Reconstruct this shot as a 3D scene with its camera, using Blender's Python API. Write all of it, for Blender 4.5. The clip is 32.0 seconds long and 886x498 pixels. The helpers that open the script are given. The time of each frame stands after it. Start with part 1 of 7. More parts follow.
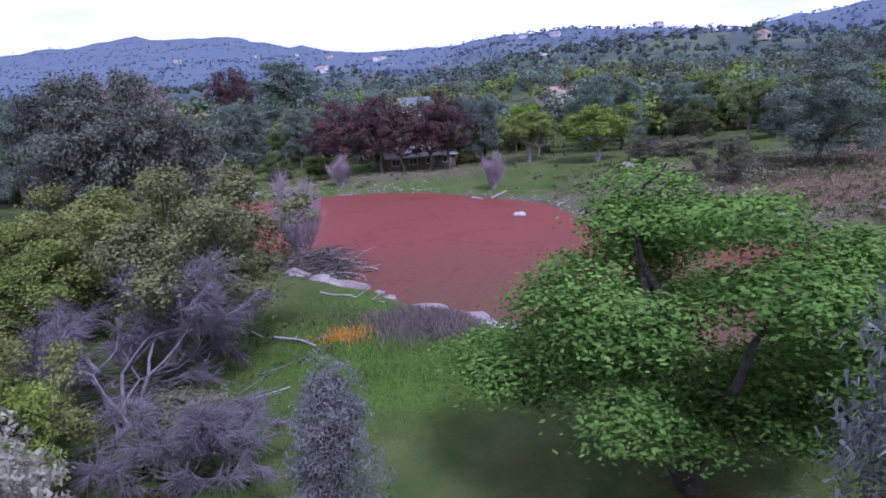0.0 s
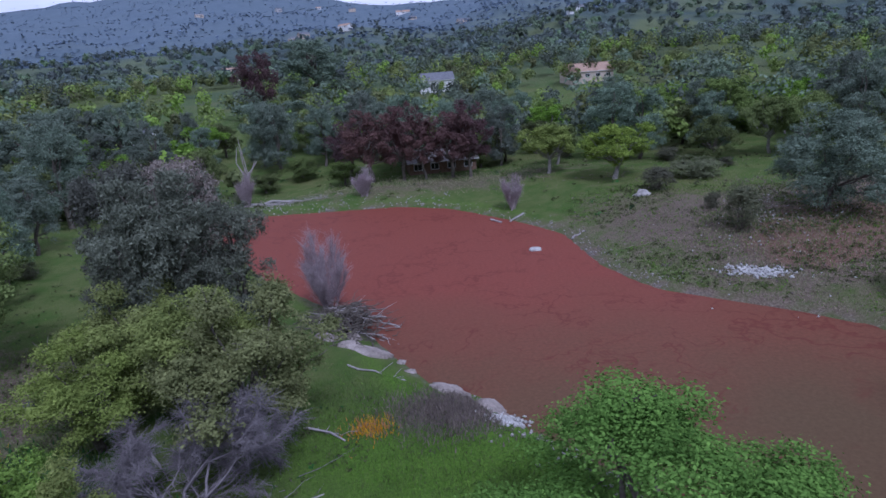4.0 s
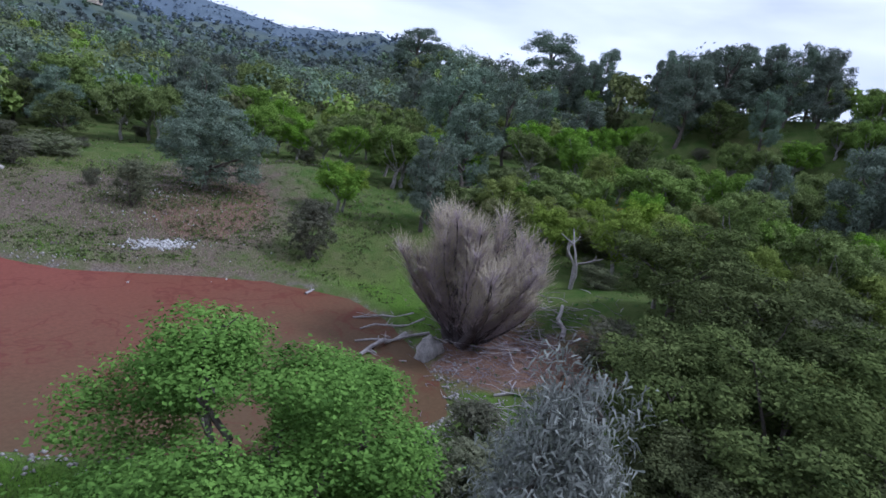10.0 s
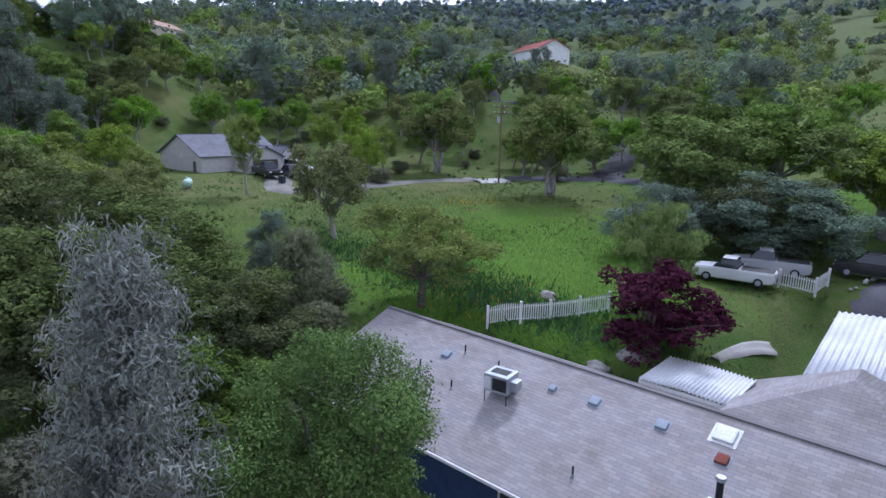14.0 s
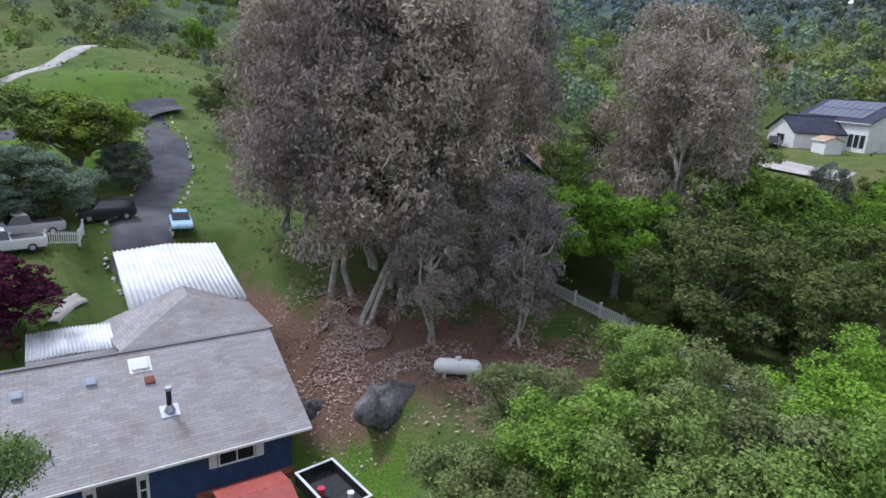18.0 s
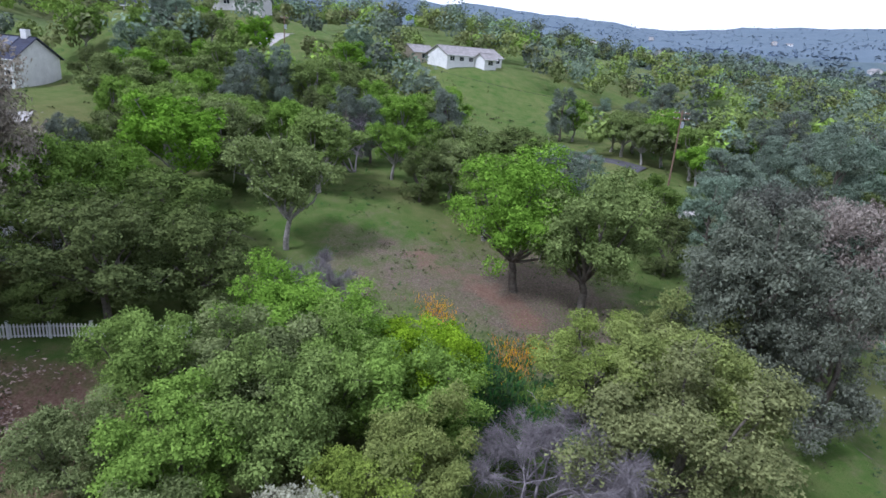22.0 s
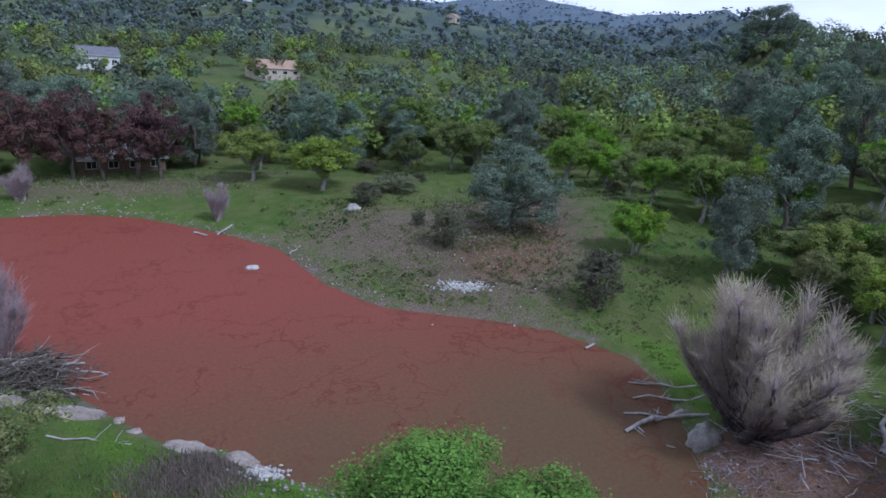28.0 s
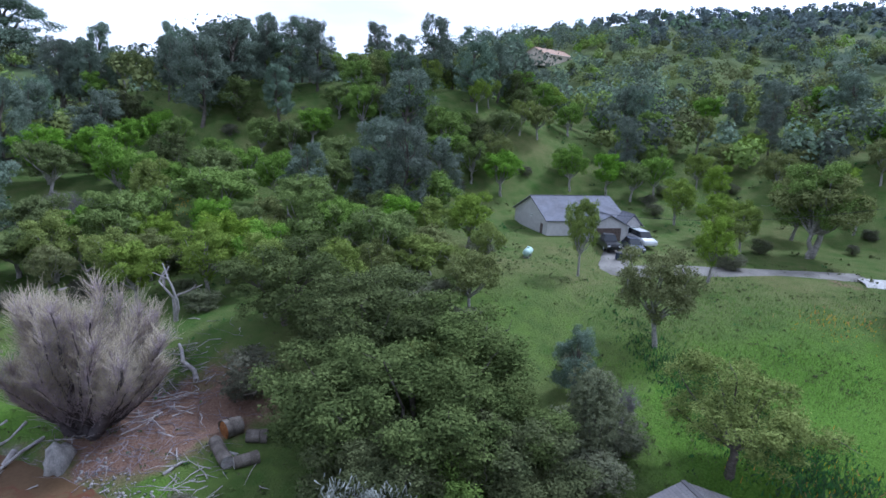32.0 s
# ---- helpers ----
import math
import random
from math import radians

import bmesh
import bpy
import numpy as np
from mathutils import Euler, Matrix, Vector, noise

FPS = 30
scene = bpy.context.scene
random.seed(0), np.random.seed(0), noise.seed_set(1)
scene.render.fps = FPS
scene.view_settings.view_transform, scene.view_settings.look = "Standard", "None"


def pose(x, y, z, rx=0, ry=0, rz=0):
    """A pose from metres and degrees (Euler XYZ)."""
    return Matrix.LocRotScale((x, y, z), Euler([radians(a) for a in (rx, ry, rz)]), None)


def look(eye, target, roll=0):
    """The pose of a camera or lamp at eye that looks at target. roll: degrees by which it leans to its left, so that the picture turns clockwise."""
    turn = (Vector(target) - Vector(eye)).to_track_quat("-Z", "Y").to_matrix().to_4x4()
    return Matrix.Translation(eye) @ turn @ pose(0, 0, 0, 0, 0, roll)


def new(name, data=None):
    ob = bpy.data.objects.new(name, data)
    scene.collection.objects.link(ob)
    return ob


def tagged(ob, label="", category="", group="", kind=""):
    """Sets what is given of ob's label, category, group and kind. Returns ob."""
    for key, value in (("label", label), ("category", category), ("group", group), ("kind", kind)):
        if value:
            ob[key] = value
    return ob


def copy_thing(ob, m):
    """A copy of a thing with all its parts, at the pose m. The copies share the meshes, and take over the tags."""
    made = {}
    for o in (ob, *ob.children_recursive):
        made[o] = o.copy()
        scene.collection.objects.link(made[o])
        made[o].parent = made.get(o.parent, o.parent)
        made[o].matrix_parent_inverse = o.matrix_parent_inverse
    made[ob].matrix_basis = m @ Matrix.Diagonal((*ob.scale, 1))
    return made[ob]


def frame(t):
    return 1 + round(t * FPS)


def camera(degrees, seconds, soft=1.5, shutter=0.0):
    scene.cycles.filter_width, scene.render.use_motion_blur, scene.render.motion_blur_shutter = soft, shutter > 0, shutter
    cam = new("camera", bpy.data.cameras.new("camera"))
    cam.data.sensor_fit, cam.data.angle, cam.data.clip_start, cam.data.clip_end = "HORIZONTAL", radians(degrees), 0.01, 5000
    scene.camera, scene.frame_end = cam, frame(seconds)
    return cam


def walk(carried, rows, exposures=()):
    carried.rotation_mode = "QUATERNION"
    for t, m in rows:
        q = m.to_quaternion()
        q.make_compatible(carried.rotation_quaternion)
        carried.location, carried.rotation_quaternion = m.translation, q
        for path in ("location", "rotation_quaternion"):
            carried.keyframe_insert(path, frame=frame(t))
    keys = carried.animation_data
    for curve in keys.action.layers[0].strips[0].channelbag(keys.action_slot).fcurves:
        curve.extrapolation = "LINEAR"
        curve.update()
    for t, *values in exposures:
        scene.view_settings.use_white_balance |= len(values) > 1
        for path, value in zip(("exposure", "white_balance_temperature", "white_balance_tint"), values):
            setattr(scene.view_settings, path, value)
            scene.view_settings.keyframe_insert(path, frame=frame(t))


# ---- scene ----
cam = camera(71.6, 32.0, soft=1.6)
PATH = [
    (0, (-2.10, -1.29, 11.65), (-1.55, 8.43, 9.38), -3.80),
    (0.5, (-2.11, -1.70, 13.04), (-1.48, 8.03, 10.81), 1.11),
    (1, (-1.92, -1.68, 14.84), (-1.38, 8.03, 12.50), -0.22),
    (1.5, (-1.70, -2.00, 16.71), (-1.30, 7.70, 14.30), -3.40),
    (2, (-1.70, -2.25, 18.96), (-1.37, 7.39, 16.31), -3.76),
    (2.5, (-1.44, -2.33, 20.42), (-1.26, 7.30, 17.73), -6.75),
    (4.5, (-1.23, -2.41, 20.62), (-1.12, 7.13, 17.62), -1.47),
    (5, (-1.20, -2.20, 20.55), (-1.07, 7.38, 17.71), 0.99),
    (5.5, (-1.11, -2.03, 20.52), (-0.95, 7.61, 17.88), 1.33),
    (6, (-1.11, -1.96, 20.59), (-0.91, 7.69, 17.97), -0.64),
    (6.5, (-1.09, -1.83, 20.52), (-0.82, 7.84, 17.97), 0.71),
    (7, (-1.82, -1.01, 18.51), (-0.53, 8.67, 16.35), 5.21),
    (7.5, (-2.58, -0.49, 17.99), (-0.22, 8.85, 15.31), 2.35),
    (8, (-3.22, -0.53, 17.93), (0.48, 8.35, 15.21), 2.91),
    (8.5, (-3.93, -0.05, 17.58), (1.18, 8.11, 14.89), 6.54),
    (9, (-4.67, 0.39, 17.42), (1.72, 7.64, 14.83), 9.13),
    (9.5, (-5.46, 1.16, 17.10), (2.11, 7.23, 14.67), 5.59),
    (10, (-7.58, 2.15, 16.80), (1.08, 6.65, 14.61), 10.53),
    (10.5, (-11.41, 4.07, 17.07), (-1.98, 6.65, 14.96), 8.15),
    (11, (-12.25, 5.03, 17.67), (-2.64, 6.17, 15.15), 5.53),
    (11.5, (-12.34, 6.34, 16.71), (-2.76, 6.10, 13.85), 0.17),
    (12, (-12.99, 6.60, 16.02), (-3.54, 4.95, 13.21), 0.29),
    (12.5, (-12.55, 7.25, 15.17), (-3.42, 3.70, 13.13), 3.36),
    (13, (-12.27, 8.25, 14.77), (-3.80, 3.24, 12.99), 4.24),
    (13.5, (-11.59, 9.00, 14.26), (-4.03, 2.73, 12.36), 2.39),
    (15.5, (-10.17, 18.51, 17.84), (-7.75, 9.15, 15.30), 4.10),
    (16, (-8.74, 19.36, 17.90), (-8.00, 9.73, 15.32), 4.91),
    (16.5, (-6.89, 19.89, 17.90), (-7.81, 10.26, 15.34), 4.99),
    (17, (-5.37, 20.29, 17.83), (-7.78, 10.93, 15.29), 3.69),
    (17.5, (-3.40, 20.31, 18.18), (-7.35, 11.53, 15.50), 4.49),
    (18, (-1.43, 20.08, 18.39), (-6.74, 12.05, 15.69), 3.39),
    (18.5, (0.34, 19.47, 18.71), (-6.20, 12.42, 15.97), 3.66),
    (19, (1.88, 18.49, 19.17), (-5.67, 12.55, 16.39), 4.76),
    (19.5, (3.19, 17.46, 19.54), (-5.16, 12.75, 16.71), 4.38),
    (20, (4.67, 16.27, 20.36), (-4.28, 12.98, 17.35), 1.78),
    (20.5, (5.62, 14.33, 20.24), (-3.71, 12.56, 17.10), 1.12),
    (21, (6.45, 12.39, 20.46), (-3.02, 12.22, 17.25), 2.80),
    (21.5, (6.97, 10.63, 21.08), (-2.40, 12.06, 17.90), 3.52),
    (22, (7.05, 8.69, 21.46), (-1.98, 11.74, 18.42), 4.75),
    (22.5, (7.13, 6.57, 22.12), (-1.20, 11.09, 18.92), 3.82),
    (23, (6.71, 4.80, 22.48), (-0.74, 10.55, 19.11), 3.29),
    (23.5, (5.33, 2.81, 22.73), (-1.03, 9.67, 19.19), 3.17),
    (24, (3.99, 1.37, 22.92), (-1.24, 9.11, 19.34), 3.54),
    (24.5, (3.04, 0.80, 23.27), (-1.05, 9.22, 19.75), 3.86),
    (25, (1.59, 0.04, 23.35), (-1.17, 9.02, 19.91), 3.74),
    (25.5, (0.37, 0.14, 23.17), (-1.05, 9.46, 19.84), 5.09),
    (26, (-0.42, -0.00, 22.97), (-0.54, 9.44, 19.68), 4.78),
    (26.5, (-1.51, -0.01, 22.84), (-0.17, 9.33, 19.55), 6.34),
    (28.5, (-5.89, 0.77, 22.87), (0.11, 8.21, 19.92), 2.67),
    (29, (-6.72, 1.45, 22.86), (0.28, 7.98, 19.98), 3.42),
    (29.5, (-8.39, 2.64, 23.30), (-0.33, 7.90, 20.58), 9.96),
    (30, (-9.53, 3.72, 23.48), (-0.79, 7.75, 20.79), 3.25),
    (30.5, (-10.52, 5.11, 23.74), (-1.28, 7.62, 20.86), -1.60),
    (31, (-10.68, 5.87, 23.53), (-1.09, 6.62, 20.79), 5.99),
    (31.5, (-10.49, 6.62, 22.98), (-0.81, 5.52, 20.72), 9.36),
    (32, (-10.30, 7.12, 22.95), (-0.90, 4.56, 20.70), 3.33),
]
walk(cam, [(t, look(eye, target, roll)) for t, eye, target, roll in PATH], [(0, -.1, 4950, 46), (1, -.28, 4900, 50), (2, -.6, 4800, 54), (4, -.65, 4900, 28), (7, -.65, 4950, 24), (8, -.5, 4950, 22), (9, -.5, 5200, 18), (11, .1, 5000, 22), (12, .4, 5350, 18), (13, .3, 4950, 24), (16, -.4, 5650, 14), (17, -.12, 5500, 15), (20, .4, 5600, 18), (23, 0, 5150, 20), (26, -.52, 4950, 30), (29, -.38, 5050, 15), (30, -.25, 4980, 17), (31, .1, 5000, 20), (32, .15, 4950, 17)])

# ---- sky and sun: bright, thinly overcast spring day ----
world = bpy.data.worlds.new("sky")
scene.world = world
world.use_nodes = True
wn, wl = world.node_tree.nodes, world.node_tree.links
bg = wn["Background"]
sky = wn.new("ShaderNodeTexSky")
sky.sky_type, sky.sun_disc = "NISHITA", False
sky.sun_elevation, sky.sun_rotation = radians(52), radians(200)
sky.air_density, sky.dust_density = 1.0, 2.0
coord = wn.new("ShaderNodeTexCoord")
cloud = wn.new("ShaderNodeTexNoise")
cloud.inputs["Scale"].default_value, cloud.inputs["Detail"].default_value = 2.6, 7
stretch = wn.new("ShaderNodeMapping")
stretch.inputs["Scale"].default_value = (1, 1, 4)
wl.new(coord.outputs["Generated"], stretch.inputs["Vector"])
wl.new(stretch.outputs["Vector"], cloud.inputs["Vector"])
cover = wn.new("ShaderNodeMapRange")
cover.inputs["From Min"].default_value, cover.inputs["From Max"].default_value = .32, .58
cover.inputs["To Min"].default_value, cover.inputs["To Max"].default_value = .62, 1
wl.new(cloud.outputs["Fac"], cover.inputs["Value"])
mixs = wn.new("ShaderNodeMix")
mixs.data_type = "RGBA"
wl.new(cover.outputs["Result"], mixs.inputs["Factor"])
wl.new(sky.outputs["Color"], mixs.inputs["A"])
mixs.inputs["B"].default_value = (15.5, 15.6, 15.9, 1)
up = wn.new("ShaderNodeSeparateXYZ")
wl.new(coord.outputs["Generated"], up.inputs[0])
haze = wn.new("ShaderNodeMapRange")
haze.inputs["From Min"].default_value, haze.inputs["From Max"].default_value = 0, .45
haze.inputs["To Min"].default_value, haze.inputs["To Max"].default_value = 1.5, .95
wl.new(up.outputs["Z"], haze.inputs["Value"])
bright = wn.new("ShaderNodeVectorMath")
bright.operation = "SCALE"
wl.new(mixs.outputs["Result"], bright.inputs[0])
wl.new(haze.outputs["Result"], bright.inputs["Scale"])
wl.new(bright.outputs[0], bg.inputs["Color"])
bg.inputs["Strength"].default_value = .068
sun = new("sun", bpy.data.lights.new("sun", "SUN"))
sun.data.energy, sun.data.angle, sun.data.color = 2.7, radians(11), (1, .97, .92)
sun.matrix_world = look((0, 0, 100), (-math.sin(radians(200)) * 78 * -1, math.cos(radians(200)) * 78 * -1, 0))


# ---- materials ----
def node_material(name, rough=.85, spec=.3):
    m = bpy.data.materials.new(name)
    m.use_nodes = True
    b = m.node_tree.nodes["Principled BSDF"]
    b.inputs["Roughness"].default_value = rough
    b.inputs["Specular IOR Level"].default_value = spec
    return m, m.node_tree.nodes, m.node_tree.links, b


def ramp_of(n, stops):
    r = n.new("ShaderNodeValToRGB")
    while len(r.color_ramp.elements) < len(stops):
        r.color_ramp.elements.new(.5)
    for e, (p, c) in zip(r.color_ramp.elements, stops):
        e.position, e.color = p, (*c, 1)
    return r


def noise_of(n, l, scale, detail=5, vector=None, rough=.55):
    x = n.new("ShaderNodeTexNoise")
    x.inputs["Scale"].default_value, x.inputs["Detail"].default_value, x.inputs["Roughness"].default_value = scale, detail, rough
    if vector is None:
        g = n.new("ShaderNodeNewGeometry")
        vector = g.outputs["Position"]
    l.new(vector, x.inputs["Vector"])
    return x


def mixed(n, l, a, b, fac, kind="MIX"):
    x = n.new("ShaderNodeMix")
    x.data_type, x.blend_type = "RGBA", kind
    for key, v in (("A", a), ("B", b), ("Factor", fac)):
        if isinstance(v, (tuple, float, int)):
            x.inputs[key].default_value = (*v, 1) if isinstance(v, tuple) else v
        else:
            l.new(v, x.inputs[key])
    return x.outputs["Result"]


def bumped(n, l, b, height, strength=.3, distance=.05):
    x = n.new("ShaderNodeBump")
    x.inputs["Strength"].default_value, x.inputs["Distance"].default_value = strength, distance
    l.new(height, x.inputs["Height"])
    l.new(x.outputs["Normal"], b.inputs["Normal"])


def rough_material(name, c1, c2, scale=3, fine=40, rough=.85, spec=.3, bump=.25, metal=0.0, c3=None):
    """Two-scale mottled surface in object space."""
    m, n, l, b = node_material(name, rough, spec)
    t = n.new("ShaderNodeTexCoord")
    v = t.outputs["Object"]
    big, small = noise_of(n, l, scale, 4, v), noise_of(n, l, fine, 3, v)
    r = ramp_of(n, [(.3, c1), (.7, c2)] if c3 is None else [(.25, c1), (.55, c2), (.8, c3)])
    l.new(big.outputs["Fac"], r.inputs["Fac"])
    d = ramp_of(n, [(.3, (.75, .75, .75)), (.7, (1.15, 1.15, 1.15))])
    l.new(small.outputs["Fac"], d.inputs["Fac"])
    col = mixed(n, l, r.outputs["Color"], d.outputs["Color"], 1.0, "MULTIPLY")
    l.new(col, b.inputs["Base Color"])
    b.inputs["Metallic"].default_value = metal
    bumped(n, l, b, small.outputs["Fac"], bump, .03)
    return m


def leaf_material(name, low, high, glow=.3, tint=False):
    """Leaves: colour differs from leaf to leaf and from tree to tree; some light passes through."""
    m = bpy.data.materials.new(name)
    m.use_nodes = True
    n, l = m.node_tree.nodes, m.node_tree.links
    n.remove(n["Principled BSDF"])
    g = n.new("ShaderNodeNewGeometry")
    o = n.new("ShaderNodeObjectInfo")
    patch = noise_of(n, l, .55, 3)
    f = n.new("ShaderNodeMath")
    f.operation, f.inputs[1].default_value = "MULTIPLY_ADD", .32
    l.new(g.outputs["Random Per Island"], f.inputs[0])
    own = n.new("ShaderNodeAttribute")
    own.attribute_name = "tint"
    ft = n.new("ShaderNodeMath")
    ft.operation, ft.inputs[1].default_value = "MULTIPLY_ADD", .38
    l.new(own.outputs["Fac"], ft.inputs[0])
    p = n.new("ShaderNodeMath")
    p.operation, p.inputs[1].default_value, p.inputs[2].default_value = "MULTIPLY_ADD", .9, -.22
    l.new(patch.outputs["Fac"], p.inputs[0])
    l.new(p.outputs[0], ft.inputs[2])
    l.new(ft.outputs[0], f.inputs[2])
    r = ramp_of(n, [(.05, low), (.95, high)])
    l.new(f.outputs[0], r.inputs["Fac"])
    hsv = n.new("ShaderNodeHueSaturation")
    if tint:
        a = n.new("ShaderNodeAttribute")
        a.attribute_name = "tint"
        src = a.outputs["Fac"]
    else:
        src = o.outputs["Random"]
    for key, lo, hi in (("Hue", .476, .515), ("Value", .78, 1.2), ("Saturation", .74, 1.12)):
        mr = n.new("ShaderNodeMapRange")
        mr.inputs["To Min"].default_value, mr.inputs["To Max"].default_value = lo, hi
        l.new(src, mr.inputs["Value"])
        l.new(mr.outputs["Result"], hsv.inputs[key])
    l.new(r.outputs["Color"], hsv.inputs["Color"])
    d, tr, mx = n.new("ShaderNodeBsdfDiffuse"), n.new("ShaderNodeBsdfTranslucent"), n.new("ShaderNodeMixShader")
    l.new(hsv.outputs["Color"], d.inputs["Color"])
    l.new(hsv.outputs["Color"], tr.inputs["Color"])
    mx.inputs[0].default_value = glow
    l.new(d.outputs[0], mx.inputs[1])
    l.new(tr.outputs[0], mx.inputs[2])
    l.new(mx.outputs[0], n["Material Output"].inputs["Surface"])
    return m


LEAF = {
    "oak": leaf_material("oak leaf", (.04, .078, .012), (.26, .39, .075), .16),
    "greyoak": leaf_material("dusty oak leaf", (.02, .055, .01), (.19, .35, .06), .15),
    "yellow": leaf_material("young oak leaf", (.058, .092, .018), (.31, .385, .085), .18),
    "lime": leaf_material("lime green young leaf", (.05, .09, .01), (.32, .42, .065), .18),
    "live": leaf_material("live oak leaf", (.016, .034, .01), (.165, .215, .06), .14),
    "pine": leaf_material("grey pine needle", (.045, .066, .045), (.25, .315, .23), .16),
    "smoke": leaf_material("smoky grey-green leaf", (.045, .05, .038), (.205, .22, .165), .16),
    "silver": leaf_material("silvery pine needle", (.07, .078, .068), (.37, .39, .34), .16),
    "euc": leaf_material("eucalyptus leaf", (.062, .053, .045), (.43, .375, .31), .18),
    "russet": leaf_material("russet leaf", (.075, .045, .042), (.2, .12, .11)),
    "plum": leaf_material("plum leaf", (.03, .009, .018), (.095, .03, .055), .2),
    "bush": leaf_material("shrub leaf", (.08, .09, .055), (.24, .25, .15)),
    "pale": leaf_material("pale shrub leaf", (.2, .2, .13), (.48, .48, .36)),
    "willow": leaf_material("willow leaf", (.1, .17, .03), (.27, .42, .08)),
}
FAR_LEAF = {
    "green": leaf_material("far green leaf", (.04, .068, .02), (.29, .38, .1), .14, True),
    "olive": leaf_material("far olive leaf", (.045, .062, .022), (.28, .32, .11), .14, True),
    "grey": leaf_material("far grey leaf", (.045, .065, .045), (.23, .29, .2), .14, True),
    # The last three have distance haze mixed into the leaf colour.
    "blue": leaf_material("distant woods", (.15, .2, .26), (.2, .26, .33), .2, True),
    "dim green": leaf_material("green woods tinted for haze", (.075, .11, .075), (.19, .25, .15), .2, True),
    "dim grey": leaf_material("grey woods tinted for haze", (.095, .12, .115), (.175, .215, .2), .2, True),
}
BARK = rough_material("oak bark", (.09, .075, .06), (.2, .18, .15), 4, 30, .95, .1, .6)
PALE_BARK = rough_material("eucalyptus bark", (.3, .27, .23), (.55, .51, .45), 3, 20, .9, .15, .3)
GREY_BARK = rough_material("pale grey oak bark", (.2, .185, .165), (.42, .395, .36), 4, 30, .95, .1, .5)
DEAD_WOOD = rough_material("weathered dead wood", (.28, .25, .24), (.5, .47, .45), 3, 25, .95, .1, .4)
TWIG_LILAC = rough_material("lilac-grey dead twig", (.14, .125, .13), (.29, .265, .27), 2, 12, .95, .1, .1)
TWIG_PINK = rough_material("lilac-grey willow twig", (.33, .27, .28), (.58, .49, .5), 2, 12, .95, .1, .1)
SLAB = rough_material("tan weathered granite", (.2, .17, .145), (.46, .4, .36), 1.3, 11, .92, .15, .6)
TWIG_GREY = rough_material("grey twig", (.17, .145, .155), (.32, .28, .3), 2, 12, .95, .1, .1)
DARK_LIMB = rough_material("dark willow bark", (.06, .05, .052), (.14, .12, .12), 3, 20, .95, .1, .5)
TWIG_TAN = rough_material("tan willow twig", (.4, .345, .25), (.68, .6, .44), 1, 8, .95, .1, .1)
ROCK = rough_material("lichened granite", (.2, .19, .18), (.5, .47, .43), 1.6, 14, .9, .2, .5)
DARK_ROCK = rough_material("dark lichened boulder", (.03, .03, .03), (.2, .19, .185), 2.2, 9, .95, .2, .6)
WHITE_ROCK = rough_material("bleached stone", (.34, .33, .31), (.62, .61, .58), 2, 20, .9, .2, .4)
SHINGLE = rough_material("grey shingle", (.24, .225, .215), (.37, .345, .335), 1.2, 30, .95, .15, .35)
DARK_SHINGLE = rough_material("slate grey shingle", (.14, .145, .16), (.22, .225, .245), 1.2, 30, .95, .15, .3)
NAVY_SHINGLE = rough_material("navy shingle", (.035, .04, .06), (.07, .08, .11), 1.2, 30, .9, .2, .3)
TAN_SHINGLE = rough_material("tan shingle", (.36, .24, .17), (.5, .36, .27), 1.2, 30, .95, .15, .3)
RED_ROOF = rough_material("red roof", (.2, .05, .035), (.34, .1, .07), 1.4, 20, .8, .2, .25)
BLUE_PAINT = rough_material("blue siding paint", (.03, .055, .13), (.05, .085, .18), 1.5, 20, .7, .3, .1)
WHITE_PAINT = rough_material("white paint", (.68, .68, .66), (.82, .82, .8), 1, 25, .6, .35, .08)
GREY_PAINT = rough_material("pale grey stucco", (.5, .48, .46), (.6, .58, .56), 1.5, 60, .9, .2, .2)
TAN_PAINT = rough_material("tan stucco", (.5, .42, .33), (.62, .53, .43), 1.5, 60, .9, .2, .2)
METAL_WHITE = rough_material("white corrugated metal", (.6, .61, .63), (.78, .79, .8), .8, 15, .45, .5, .05)
VENT_GREY = rough_material("blue-grey vent paint", (.25, .29, .34), (.36, .4, .46), 1, 25, .6, .3, .05)
METAL_GREY = rough_material("galvanised metal", (.4, .43, .48), (.58, .61, .66), 1, 30, .4, .5, .05, .6)
BLACK = rough_material("black plastic", (.012, .012, .013), (.03, .03, .032), 3, 40, .6, .4, .1)
GLASS = node_material("dark window glass", .08, .6)[0]
GLASS.node_tree.nodes["Principled BSDF"].inputs["Base Color"].default_value = (.02, .025, .03, 1)
ASPHALT = rough_material("grey asphalt", (.062, .06, .068), (.12, .117, .125), .35, 12, .95, .15, .3)
CONCRETE = rough_material("pale concrete", (.33, .31, .28), (.47, .45, .42), .5, 15, .9, .2, .2)
GRAVEL = rough_material("tan-grey gravel", (.17, .16, .14), (.28, .265, .235), .5, 15, .95, .15, .3)
DIRT = rough_material("red-brown dirt", (.17, .1, .065), (.3, .2, .14), .6, 10, 1, .1, .5)
FLAGSTONE = rough_material("flagstone", (.25, .24, .22), (.42, .4, .37), .8, 14, .9, .2, .3)
BRICK = rough_material("brick red", (.18, .06, .04), (.3, .11, .08), 2, 20, .9, .2, .3)


# ---- shaping helpers ----
def part(name, bm, material, parent, label=""):
    """Links a bmesh as one mesh object under a thing or a part."""
    me = bpy.data.meshes.new(name)
    bm.to_mesh(me)
    bm.free()
    return link(name, me, material, parent, label)


